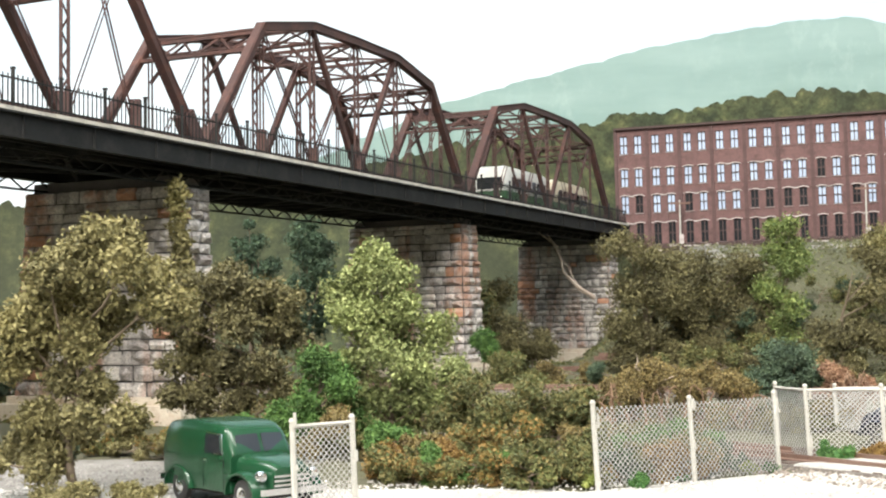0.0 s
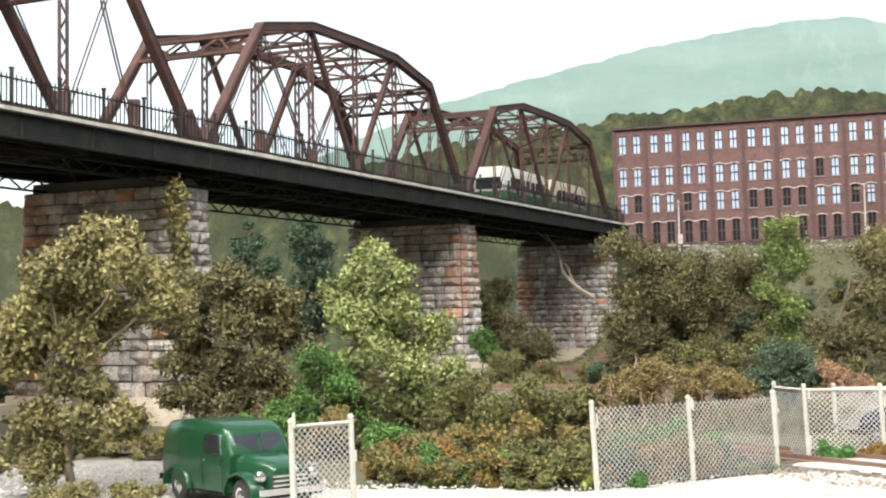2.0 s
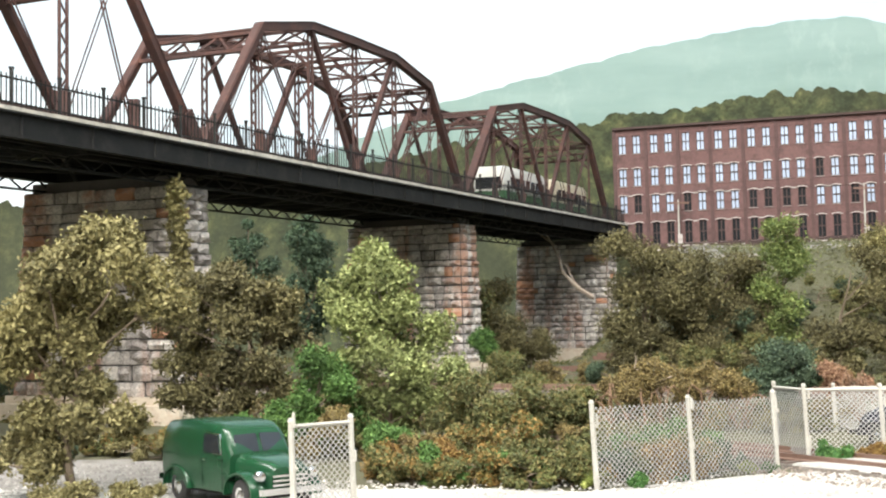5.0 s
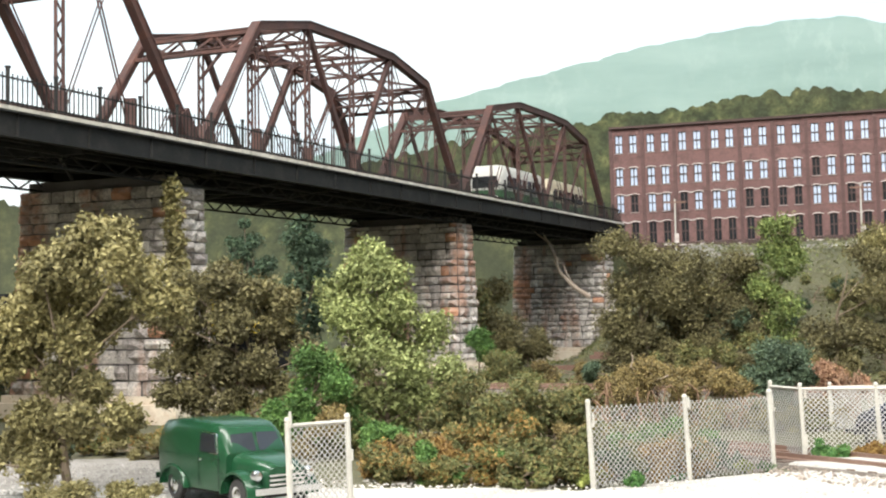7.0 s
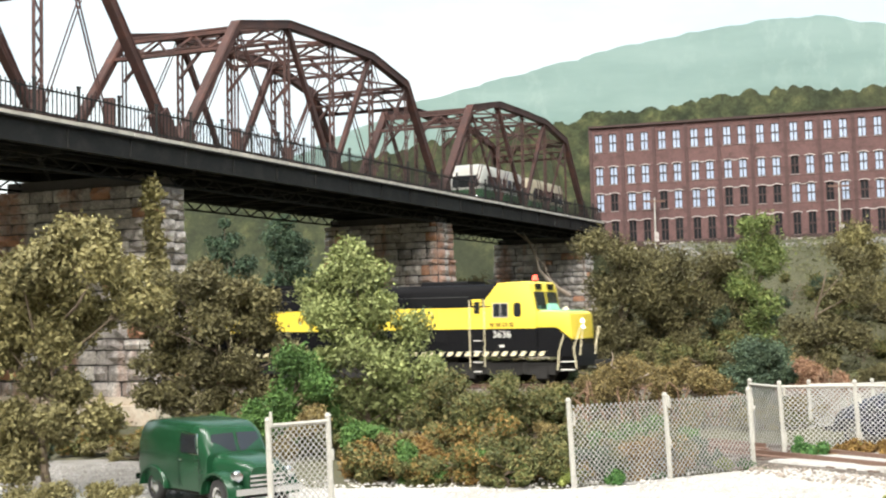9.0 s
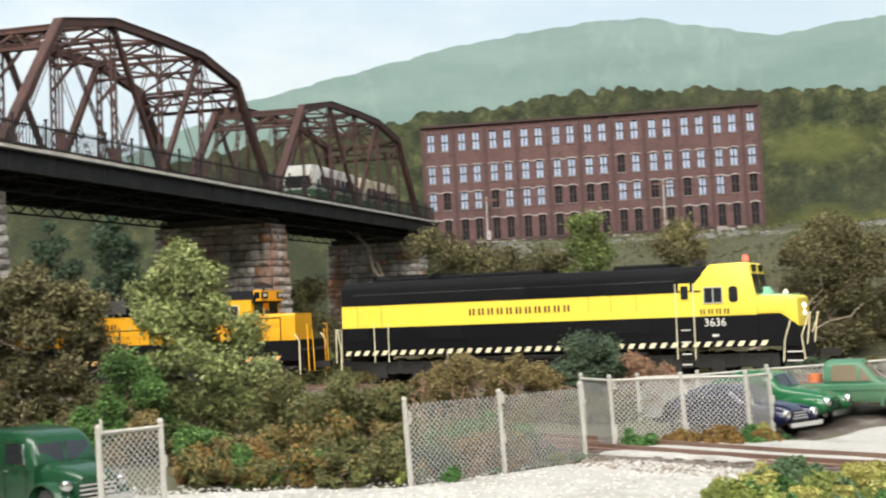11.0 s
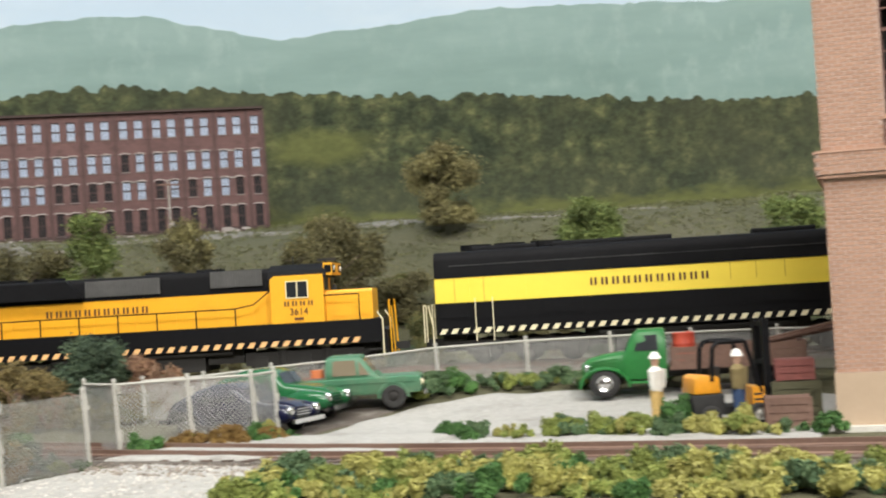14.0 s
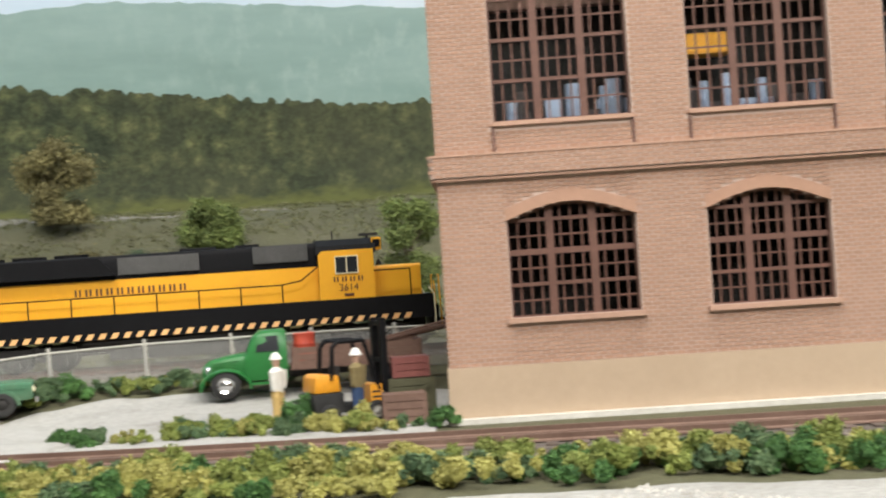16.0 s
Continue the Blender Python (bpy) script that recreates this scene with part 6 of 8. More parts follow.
leafy_thing("bush", "dark olive bush by the far pier", "bush", (2.09, 75.99), 0.0, "green", 2000, 0.20,
            [(-0.05, 2.96, 0.77), (0.91, 2.3, 0.77), (1.7, 1.65, 0.58)])
leafy_thing("bush", "dark green thicket under the mill slope", "bush", (20.61, 70.01), 0.0, "brown", 4500, 0.22,
            [(-0.35, 2.76, 1.01), (1.14, 3.32, 1.07), (2.32, 2.71, 1.01), (-1.25, 1.88, 0.89), (0.53, 1.85, 1.01), (2.06, 5.09, 1.07), (1.94, 6.86, 0.95)])


def foam_bush(x, y, h, w, palette, seed, label, group):
    """Clump of ground foam: a lumpy heart clothed in small crumbs."""
    rng = np.random.default_rng(seed)
    g = ground_z(x, y)
    root = thing("foam_bush", label, "bush", (x, y, g), 0, group)
    lobes = []
    for i in range(11):
        a = rng.uniform(0, 6.28)
        q = rng.uniform(0.0, 0.5) ** 0.7
        r = rng.uniform(0.14, 0.27) * (0.4 * h + 0.6 * min(h, w))
        top = h * (1 - 1.1 * q * q)
        lobes.append((math.cos(a) * w * q, math.sin(a) * w * q, max(r * 0.6, rng.uniform(0.35, 1.0) * top - r * 0.5), r))
    bm = B()
    for l in lobes:
        c = Vector((l[0], l[1], l[2] * 0.8))
        q = bmesh.ops.create_icosphere(bm, subdivisions=2, radius=l[3] * 0.82, matrix=Matrix.Translation(c))
        for v in q["verts"]:
            v.co += (v.co - c) * 0.5 * noise.noise(v.co * 9)
    part("heart", bm, LEAF[palette], root)
    v, f = leaf_cloud(lobes, int(3600 * max(w * h, 0.35)), 0.048, rng, 0.72)
    v[:, 2] = np.maximum(v[:, 2], 0.01)
    tagged(raw("foam_cover", v, f, LEAF[palette], root), kind="stuff")


FOAM = {"foam_yellow": "yellow-green foam bush", "foam_green": "bright green foam bush", "foam_teal": "blue-green foam bush", "foam_olive": "olive green foam bush", "autumn": "orange-brown foam bush"}


def hedge_row(points, n, h, w, spread, palettes, seed, where, group):
    rng = random.Random(seed)
    pts = [Vector(p) for p in points]
    for i in range(n):
        u = (i + rng.uniform(0.1, 0.9)) / n * (len(pts) - 1)
        k = min(int(u), len(pts) - 2)
        p = pts[k].lerp(pts[k + 1], u - k)
        d = (pts[k + 1] - pts[k]).normalized()
        o = rng.uniform(-spread, spread)
        pal = rng.choice(palettes)
        foam_bush(p.x - d.y * o, p.y + d.x * o, h * rng.uniform(0.65, 1.3), w * rng.uniform(0.7, 1.3), pal, seed * 100 + i, FOAM[pal] + " " + where, group)


ALL4 = ["foam_yellow", "foam_yellow", "foam_green", "foam_teal", "foam_olive", "foam_olive"]
hedge_row([(9.4, 25.7), (11.6, 25.5), (13.4, 24.8), (14.9, 22.1), (16.6, 19.8), (18.3, 17.6), (20.4, 14.6), (22.6, 11.6), (24.4, 9.4)], 96, 0.66, 1.05, 0.95, ALL4, 1, "in front of the siding", "foreground bushes")
hedge_row([(11.4, 27.4), (14.0, 26.2), (16.2, 22.2), (19.4, 18.2), (22.8, 14.0)], 20, 0.42, 0.75, 0.5, ALL4, 8, "in front of the siding", "foreground bushes")
hedge_row([(17.2, 32.0), (18.2, 31.0), (19.9, 29.2), (21.0, 27.8), (22.6, 25.6), (24.2, 23.7)], 22, 0.5, 0.85, 0.25, ["foam_green", "foam_olive", "foam_teal", "foam_green", "foam_yellow"], 2, "between siding and lot", "lot edge bushes")
hedge_row([(8.6, 24.8), (10.8, 24.4), (13.2, 23.2), (14.8, 20.4), (16.2, 17.9)], 34, 0.6, 1.0, 0.9, ALL4, 12, "at the layout edge", "foreground bushes")
foam_bush(22.15, 27.6, 1.05, 0.95, "foam_green", 71, "round bright green foam bush by the forklift", "lot edge bushes")
foam_bush(22.7, 25.9, 0.8, 0.8, "foam_yellow", 72, "pale yellow foam bush by the crates", "lot edge bushes")
hedge_row([(10.3, 36.2), (12.0, 36.0), (13.6, 35.3), (14.4, 35.9)], 13, 0.55, 0.8, 0.2, ["foam_yellow", "foam_olive", "foam_green", "autumn"], 3, "at the foot of a fence", "fence bushes")
hedge_row([(20.6, 39.8), (22.6, 38.9), (24.6, 37.6), (26.6, 36.2), (28.6, 34.6)], 18, 0.75, 1.1, 0.3, ["foam_green", "foam_olive", "foam_teal", "foam_olive"], 4, "along the railway fence", "fence bushes")
hedge_row([(3.3, 31.2), (5.8, 32.7), (8.2, 34.4)], 9, 0.35, 0.5, 0.3, ["autumn", "foam_green", "foam_olive"], 5, "at the foot of a fence", "fence bushes")


def scrub_row(points, n, h, w, spread, palettes, seed, where):
    """Straggling leafy shrubs along a line."""
    rg = random.Random(seed)
    pts = [Vector(p) for p in points]
    words = {"autumn": "orange-brown straggling shrub", "green": "deep green straggling shrub", "mix": "mixed green and brown shrub", "vine": "brown tangled shrub", "teal": "grey-green shrub", "olive": "olive straggling shrub", "brown": "dark olive thicket shrub", "autumnmix": "autumn-tinted green shrub"}
    for i in range(n):
        u = (i + rg.random()) / n * (len(pts) - 1)
        k = min(int(u), len(pts) - 2)
        p = pts[k].lerp(pts[k + 1], u - k)
        d = (pts[k + 1] - pts[k]).normalized()
        o = rg.uniform(-spread, spread)
        pal = rg.choice(palettes)
        x, y = p.x - d.y * o, p.y + d.x * o
        g, hh, ww = ground_z(x, y), h * rg.uniform(0.6, 1.3), w * rg.uniform(0.7, 1.3)
        lobes = [(rg.uniform(-0.5, 0.5) * ww, g + rg.uniform(0.15, 0.85) * hh, rg.uniform(0.2, 0.36) * hh) for _ in range(6)]
        leafy_thing("bush", words[pal] + " " + where, "bush", (x, y), 0, pal, int(650 * (0.5 + min(hh * ww, 3.2))), 0.10 + 0.035 * hh, lobes)


scrub_row([(-1.8, 32.9), (0.6, 32.6), (3.0, 32.0), (5.2, 33.6), (7.4, 35.6)], 34, 0.75, 1.0, 0.7, ["autumn", "green", "mix", "autumnmix", "teal", "mix"], 6, "at the gravel edge")
scrub_row([(-8.0, 44.0), (-3.0, 39.5), (1.5, 37.0), (5.0, 36.6), (7.0, 36.8)], 34, 1.0, 1.4, 1.8, ["mix", "mix", "green", "autumnmix", "vine"], 7, "on the bank")
scrub_row([(-1.0, 50.5), (3.0, 48.6), (7.0, 46.6), (11.0, 44.8), (13.0, 44.2)], 30, 0.8, 1.3, 1.2, ["vine", "mix", "vine", "autumnmix", "olive"], 9, "below the main line")


scrub_row([(-16.0, 40.0), (-11.0, 41.0), (-7.0, 40.0), (-5.0, 38.0)], 16, 0.9, 1.4, 1.4, ["olive", "mix", "teal", "autumnmix"], 10, "near the stone pier")
scrub_row([(16.0, 86.0), (24.0, 83.0), (33.0, 77.0), (42.0, 69.0), (50.0, 60.0)], 14, 1.7, 3.0, 3.5, ["mix", "olive", "teal", "mix"], 11, "on the slope below the lane")
scrub_row([(13.0, 80.0), (19.0, 78.0), (27.0, 75.0), (36.0, 68.0), (44.0, 60.0)], 22, 2.6, 3.4, 4.0, ["mix", "brown", "teal", "brown"], 13, "on the wooded slope")
scrub_row([(-2.0, 93.0), (2.0, 91.0), (6.0, 88.0)], 7, 5.6, 3.6, 1.2, ["brown", "mix", "brown"], 15, "beyond the bridge")
scrub_row([(-6.0, 70.0), (6.0, 67.0), (16.0, 62.5), (26.0, 57.0), (36.0, 50.0), (44.0, 43.5)], 26, 1.5, 2.4, 1.6, ["mix", "teal", "vine", "brown"], 14, "behind the main line")


def turf(name, n, area, size, palette, label, seed, h=1.0):
    rng = np.random.default_rng(seed)
    pts = []
    r2 = random.Random(seed)
    while len(pts) < n:
        x, y = area(r2)
        if noise.noise(Vector((x * 0.35, y * 0.35, seed))) > -0.25:
            pts.append((x, y, ground_z(x, y) + 0.05 * h, 0.3))
    v, f = leaf_cloud(pts, n * 6, size, rng, 0.1)
    v[:, 2] = np.maximum(v[:, 2], np.repeat([0.0], len(v)))
    tagged(raw(name, v, f, LEAF[palette]), label, "undergrowth", kind="stuff")


def bank_area(r):
    s, o = r.uniform(-30, 12), r.uniform(-9, -3.0)
    x, y, h = track(s, o)
    return x, y


def slope_area(r):
    a, d = radians(r.uniform(6, 48)), r.uniform(66, 124)
    return d * math.sin(a), d * math.cos(a)


def rear_area(r):
    a, d = radians(r.uniform(-30, 10)), r.uniform(60, 124)
    return d * math.sin(a), d * math.cos(a)


turf("bank_turf", 2600, bank_area, 0.13, "vine", "brown tangled weeds on the railway bank", 21)
turf("bank_turf", 1800, bank_area, 0.13, "mix", "low green weeds on the railway bank", 22)
turf("slope_turf", 15000, slope_area, 0.11, "slope", "dull olive grass on the hillside", 24)
turf("rear_turf", 4000, rear_area, 0.16, "mix", "dark undergrowth beyond the bridge", 25)

def build_lane():
    """The grey lane along the upper terrace below the mill."""
    verts, faces = [], []
    for i in range(91):
        a = radians(10 + i * 0.5)
        for r in (97.0, 97.5, 109.5, 110.0):
            x, y = r * math.sin(a), r * math.cos(a)
            verts.append((x, y, ground_z(x, y) + (0.12 if 97.2 < r < 109.8 else -0.2)))
    for i in range(90):
        for k in range(3):
            b0 = i * 4 + k
            faces.append((b0, b0 + 1, b0 + 5, b0 + 4))
    tagged(raw("road_lane", verts, [q[::-1] for q in faces], surface("dusty_grey_lane", (0.16, 0.145, 0.125), (0.23, 0.215, 0.19), 0.15, 3, 0.95), None, "", True), "dusty grey lane along the terrace below the mill", "road", kind="structure")


build_lane()

# ivy on the near pier's corner
rng = np.random.default_rng(5)
lobes = [(-10.62 + 0.02 * i + 0.12 * math.sin(i * 2.1), 53.0 + 0.02 * i, 9.5 - 0.32 * i, 0.42) for i in range(22)]
v, f = leaf_cloud(lobes, 3000, 0.13, rng, 0.3)
tagged(raw("ivy", v, f, LEAF["olive"]), "yellow-green ivy climbing the corner of a pier", "ivy")

# fallen branches lying over the bank and hanging below the bridge
def stem(bm, pts, r0, r1, n=6):
    """One bent, tapering stick through its points."""
    rings = []
    for i, p in enumerate(pts):
        d = (pts[min(i + 1, len(pts) - 1)] - pts[max(i - 1, 0)]).normalized()
        t = d.to_track_quat("Z", "Y").to_matrix()
        r = r0 + (r1 - r0) * i / (len(pts) - 1)
        rings.append([p + t @ Vector((r * math.cos(2 * math.pi * k / n), r * math.sin(2 * math.pi * k / n), 0)) for k in range(n)])
    loft(bm, rings)


def dead_branch(a, b, r, seed, label, sag=0.0, twigs=4):
    rg = random.Random(seed)
    a, b = Vector(a), Vector(b)
    root = thing("dead_branch", label, "branch", tuple(a), 0, "dead branches")
    L, n = (b - a).length, 7

    def jig(k):
        return Vector((rg.uniform(-1, 1), rg.uniform(-1, 1), rg.uniform(-1, 1))) * k

    pts = [(b - a) * i / n + (jig(0.035 * L) if i else Vector()) - Vector((0, 0, sag * math.sin(math.pi * i / n))) for i in range(n + 1)]
    bm = B()
    stem(bm, pts, r, r * 0.3)
    part("stick", bm, "dead_wood", root, smooth=True)
    for i in range(twigs):
        p = pts[rg.randint(2, n)]
        d = (b - a).normalized() * 0.6 + jig(0.8)
        q = p + d * rg.uniform(0.12, 0.3) * L
        bm = B()
        stem(bm, [p, p.lerp(q, 0.5) + jig(0.03 * L), q], r * 0.4, r * 0.12, 5)
        part("twig", bm, "dead_wood", root, smooth=True)


M["dead_wood"] = surface("bleached_dead_wood", (0.22, 0.17, 0.13), (0.4, 0.33, 0.27), 1.0, 8, 0.9)
dead_branch((11.3, 100.1, 5.6), (7.6, 99.6, 10.6), 0.2, 1, "bleached dead branch hanging below the bridge end", 0.9, 2)
dead_branch((11.4, 100.3, 5.5), (8.9, 99.9, 8.6), 0.13, 2, "bleached dead branch hanging below the bridge end", 0.6, 2)
dead_branch((5.4, 46.6, 0.4), (8.0, 46.9, 1.9), 0.09, 3, "brown dead branch lying on the bank")
dead_branch((8.2, 46.0, 0.4), (6.6, 46.8, 2.3), 0.06, 4, "brown dead branch lying on the bank")
dead_branch((24.5, 66.0, 1.2), (30.5, 63.5, 3.6), 0.07, 5, "bare leaning branch beside the railway")
dead_branch((25.2, 66.5, 1.0), (28.5, 64.5, 4.4), 0.055, 6, "bare leaning branch beside the railway")
M["vine_wood"] = surface("brown_vine_wood", (0.13, 0.075, 0.045), (0.25, 0.16, 0.1), 1.0, 8, 0.9)


def tangle(x, y, w, h, n, seed, label):
    """A heap of arching brown vine stems."""
    rg = random.Random(seed)
    root = thing("vine_tangle", label, "vines", (x, y, ground_z(x, y)), 0, "vine tangles")
    for i in range(n):
        a = rg.uniform(0, 6.28)
        o = Vector((rg.uniform(-0.5, 0.5) * w, rg.uniform(-0.5, 0.5) * w, 0))
        span, top = rg.uniform(0.4, 0.9) * w, rg.uniform(0.5, 1.15) * h
        d = Vector((math.cos(a), math.sin(a) * 0.6, 0)) * span
        pts = [o + d * (u - 0.2) + Vector((rg.uniform(-0.06, 0.06), rg.uniform(-0.06, 0.06), top * math.sin(math.pi * min(1, u * rg.uniform(0.9, 1.0))) + 0.03)) for u in (0, 0.15, 0.32, 0.5, 0.68, 0.85, 1)]
        bm = B()
        stem(bm, pts, rg.uniform(0.025, 0.05), 0.012, 5)
        part("vine", bm, "vine_wood", root, smooth=True)


for i, (x, y, w, h) in enumerate(((4.6, 46.2, 2.2, 1.2), (6.6, 46.0, 2.2, 1.7), (8.2, 45.4, 2.0, 1.6), (9.9, 45.2, 1.8, 1.3), (3.2, 42.4, 2.0, 1.0), (5.2, 40.4, 2.0, 0.9), (1.2, 44.2, 2.0, 1.2))):
    tangle(x, y, w, h * 0.85, 9, 40 + i, "tangled brown vine stems on the railway bank")
tangle(13.6, 44.3, 1.1, 1.5, 14, 60, "reddish dead stump with twisted stems")
for i, (x, y, rz) in enumerate(((9.0, 88.0, 20), (11.5, 84.0, -15), (13.0, 80.0, 5))):
    stack = thing("timber_stack", "stack of weathered brown timbers on the ground", "timber stack", (x, y, ground_z(x, y)), rz, "timber stacks")
    for c, d, a in (((0, 0, 0.12), (4.2, 0.4, 0.24), 0), ((0.4, 0.5, 0.1), (3.6, 0.35, 0.2), 0), ((0.1, 0.25, 0.34), (3.9, 0.36, 0.2), 0.08)):
        bm = B()
        box(bm, c, d, a)
        bevelled(bm, 0.03, 1)
        part("timber", bm, "wood", stack)


# ---- vehicles ----
def paint(name, c, rough=0.35, dirt=None):
    return surface(name, tuple(v * 0.9 for v in c), c, 0.3, 6, rough, 0, 0.03, 0.01, dirt, 0.35)


def road_wheel(root, x, y, r, w, rim_mat="chrome"):
    bm = B()
    n = 22
    sgn = -1 if y < 0 else 1
    prof = [(0.55, 0.5), (0.86, 0.5), (1.0, 0.32), (1.0, -0.32), (0.86, -0.5), (0.55, -0.5)]
    loft(bm, [[(x + r * a * math.cos(2 * math.pi * i / n), y + w * b2 * sgn, r + r * a * math.sin(2 * math.pi * i / n)) for i in range(n)] for a, b2 in prof], False)
    t = part("wheel", bm, "tyre", root, smooth=True)
    bm = B()
    loft(bm, [[(x + r * a * math.cos(2 * math.pi * i / n), y + w * b2 * sgn, r + r * a * math.sin(2 * math.pi * i / n)) for i in range(n)] for a, b2 in ((0.6, 0.3), (0.56, 0.46), (0.4, 0.36), (0.26, 0.5), (0.06, 0.56))])
    part("hub_cap", bm, rim_mat, t, smooth=True)


def hull(stations, n=6):
    """Body of a vehicle: stations (x, half width, sill z, top z, shoulder z, roof half width)."""
    bm = B()
    rings = []
    for x, hw, z0, z1, zs, rw in stations:
        ring = [(x, -hw * 0.94, z0), (x, -hw, z0 + (zs - z0) * 0.35), (x, -hw * 0.99, zs)]
        for i in range(1, n + 1):
            a = math.pi / 2 * i / n
            ring.append((x, -(rw + (hw * 0.97 - rw) * math.cos(a)), zs + (z1 - zs) * math.sin(a)))
        ring += [(px, -py, pz) for px, py, pz in ring[::-1]]
        rings.append(ring)
    loft(bm, rings)
    return bm


def pane_quad(root, pts, t=0.02, mat="dark_glass", name="window"):
    """A thin window plate through corner points."""
    p = [Vector(q) for q in pts]
    nrm = (p[1] - p[0]).cross(p[2] - p[0]).normalized() * t
    bm = B()
    a = [bm.verts.new(q + nrm) for q in p]
    c = [bm.verts.new(q - nrm) for q in p]
    bm.faces.new(a)
    bm.faces.new(c[::-1])
    for i in range(len(p)):
        bm.faces.new((a[i], c[i], c[(i + 1) % len(p)], a[(i + 1) % len(p)]))
    bmesh.ops.recalc_face_normals(bm, faces=bm.faces)
    return part(name, bm, mat, root)


def fender(root, x, y, r, mat, w=0.34, name="fender", stretch=1.25):
    bm = B()
    rings = []
    n = 10
    for i in range(n + 1):
        a = math.pi * (-0.02 + 1.04 * i / n)
        cx, cz = x - math.cos(a) * r * stretch, 0.38 + math.sin(a) * r
        o = 0.045
        ux, uz = -math.cos(a), math.sin(a)
        rings.append([(cx - ux * o, y - w / 2, cz - uz * o), (cx + ux * o * 0.2, y - w / 2, cz + uz * o * 0.2), (cx + ux * o, y - w / 4, cz + uz * o),
                      (cx + ux * o, y + w / 4, cz + uz * o), (cx + ux * o * 0.2, y + w / 2, cz + uz * o * 0.2), (cx - ux * o, y + w / 2, cz - uz * o)])
    loft(bm, rings)
    part(name, bm, mat, root, smooth=True)


def lamp_disc(root, x, y, z, r, mat="chrome", name="headlight"):
    bm = B()
    n = 14
    loft(bm, [[(x + dx, y + rr * math.cos(2 * math.pi * i / n), z + rr * math.sin(2 * math.pi * i / n)) for i in range(n)] for dx, rr in ((-0.1, r), (0, r), (0.04, r * 0.8), (0.06, r * 0.3))])
    h = part(name, bm, mat, root, smooth=True)
    return h


def build_van(at, rz):
    root = thing("panel_van", "dark green 1950s panel van parked on gravel", "van", at, rz)
    P = paint("dark_green_van_paint", (0.009, 0.05, 0.021), 0.25)
    bm = hull([(-2.35, 0.62, 0.55, 1.5, 1.05, 0.3), (-2.28, 0.78, 0.45, 1.74, 1.3, 0.45), (-2.05, 0.86, 0.4, 1.88, 1.42, 0.55), (-1.2, 0.9, 0.38, 1.95, 1.5, 0.6), (0.1, 0.9, 0.38, 1.95, 1.5, 0.6),
               (0.55, 0.88, 0.38, 1.9, 1.45, 0.58), (0.82, 0.86, 0.38, 1.74, 1.36, 0.56), (1.08, 0.84, 0.4, 1.28, 1.16, 0.6)])
    part("body", bm, P, root, smooth=True)
    bm = hull([(1.0, 0.7, 0.5, 1.27, 1.05, 0.35), (1.6, 0.62, 0.5, 1.22, 1.0, 0.3), (2.1, 0.52, 0.5, 1.12, 0.95, 0.24), (2.28, 0.42, 0.52, 1.0, 0.9, 0.2)])
    part("bonnet", bm, P, root, smooth=True)
    for y in (-0.72, 0.72):
        fender(root, 1.55, y, 0.5, P, 0.42)
        fender(root, -1.35, y * 1.14, 0.46, P, 0.24, stretch=1.35)
        lamp_disc(root, 2.18, y * 0.95, 0.82, 0.13)
        for x in (1.55, -1.35):
            road_wheel(root, x, y * 1.06, 0.36, 0.2)
    for s in (-1, 1):
        y = s * 0.87
        pane = pane_quad(root, [(0.0, s * 0.9, 1.25), (0.7, s * 0.875, 1.25), (0.56, s * 0.845, 1.66), (0.0, s * 0.865, 1.68)], 0.02)
        bm = B()
        for p, q in (((0.0, y, 1.23), (0.76, y * 0.99, 1.23)), ((0.0, y * 0.955, 1.7), (0.6, y * 0.93, 1.68)), ((0.5, y * 1.0, 1.25), (0.46, y * 0.94, 1.68)), ((0.0, y, 1.23), (0, y * 0.95, 1.7)), ((0.76, y * 0.99, 1.23), (0.62, y * 0.93, 1.68))):
            rod(bm, p, q, 0.02, n=5)
        part("window_trim", bm, "chrome", pane)
        bm = B()
        rod(bm, (-0.02, y * 1.04, 1.08), (0.12, y * 1.05, 1.08), 0.025, n=6)
        part("door_handle", bm, "chrome", root)
        bm = B()
        for x in (-0.08, 0.85):
            beam(bm, (x, y * 1.03, 0.45), (x, y * 1.035, 1.2), 0.012, 0.012)
        part("door_seam", bm, "loco_black", root)
        bm = B()
        beam(bm, (-2.1, y * 1.03, 1.12), (0.9, y * 1.035, 1.12), 0.02, 0.03)
        part("belt_moulding", bm, P, root)
    for s in (-1, 1):
        pane_quad(root, [(1.075, s * 0.05, 1.27), (1.02, s * 0.68, 1.27), (0.87, s * 0.6, 1.66), (0.9, s * 0.05, 1.68)], 0.02, "dark_glass", "windscreen")
    bm = B()
    for z in (0.62, 0.72, 0.82):
        beam(bm, (2.3, -0.45, z), (2.3, 0.45, z), 0.05, 0.05)
    part("grille", bm, "chrome", root)
    bm = B()
    beam(bm, (2.42, -0.85, 0.5), (2.42, 0.85, 0.5), 0.07, 0.14)
    bevelled(bm, 0.02, 1)
    part("bumper", bm, "chrome", root)
    bm = B()
    beam(bm, (-2.45, -0.8, 0.5), (-2.45, 0.8, 0.5), 0.07, 0.14)
    bevelled(bm, 0.02, 1)
    part("bumper", bm, "chrome", root)
    bm = B()
    box(bm, (0, 0, 0.42), (3.6, 1.3, 0.3))
    part("chassis", bm, "under", root)
    return root


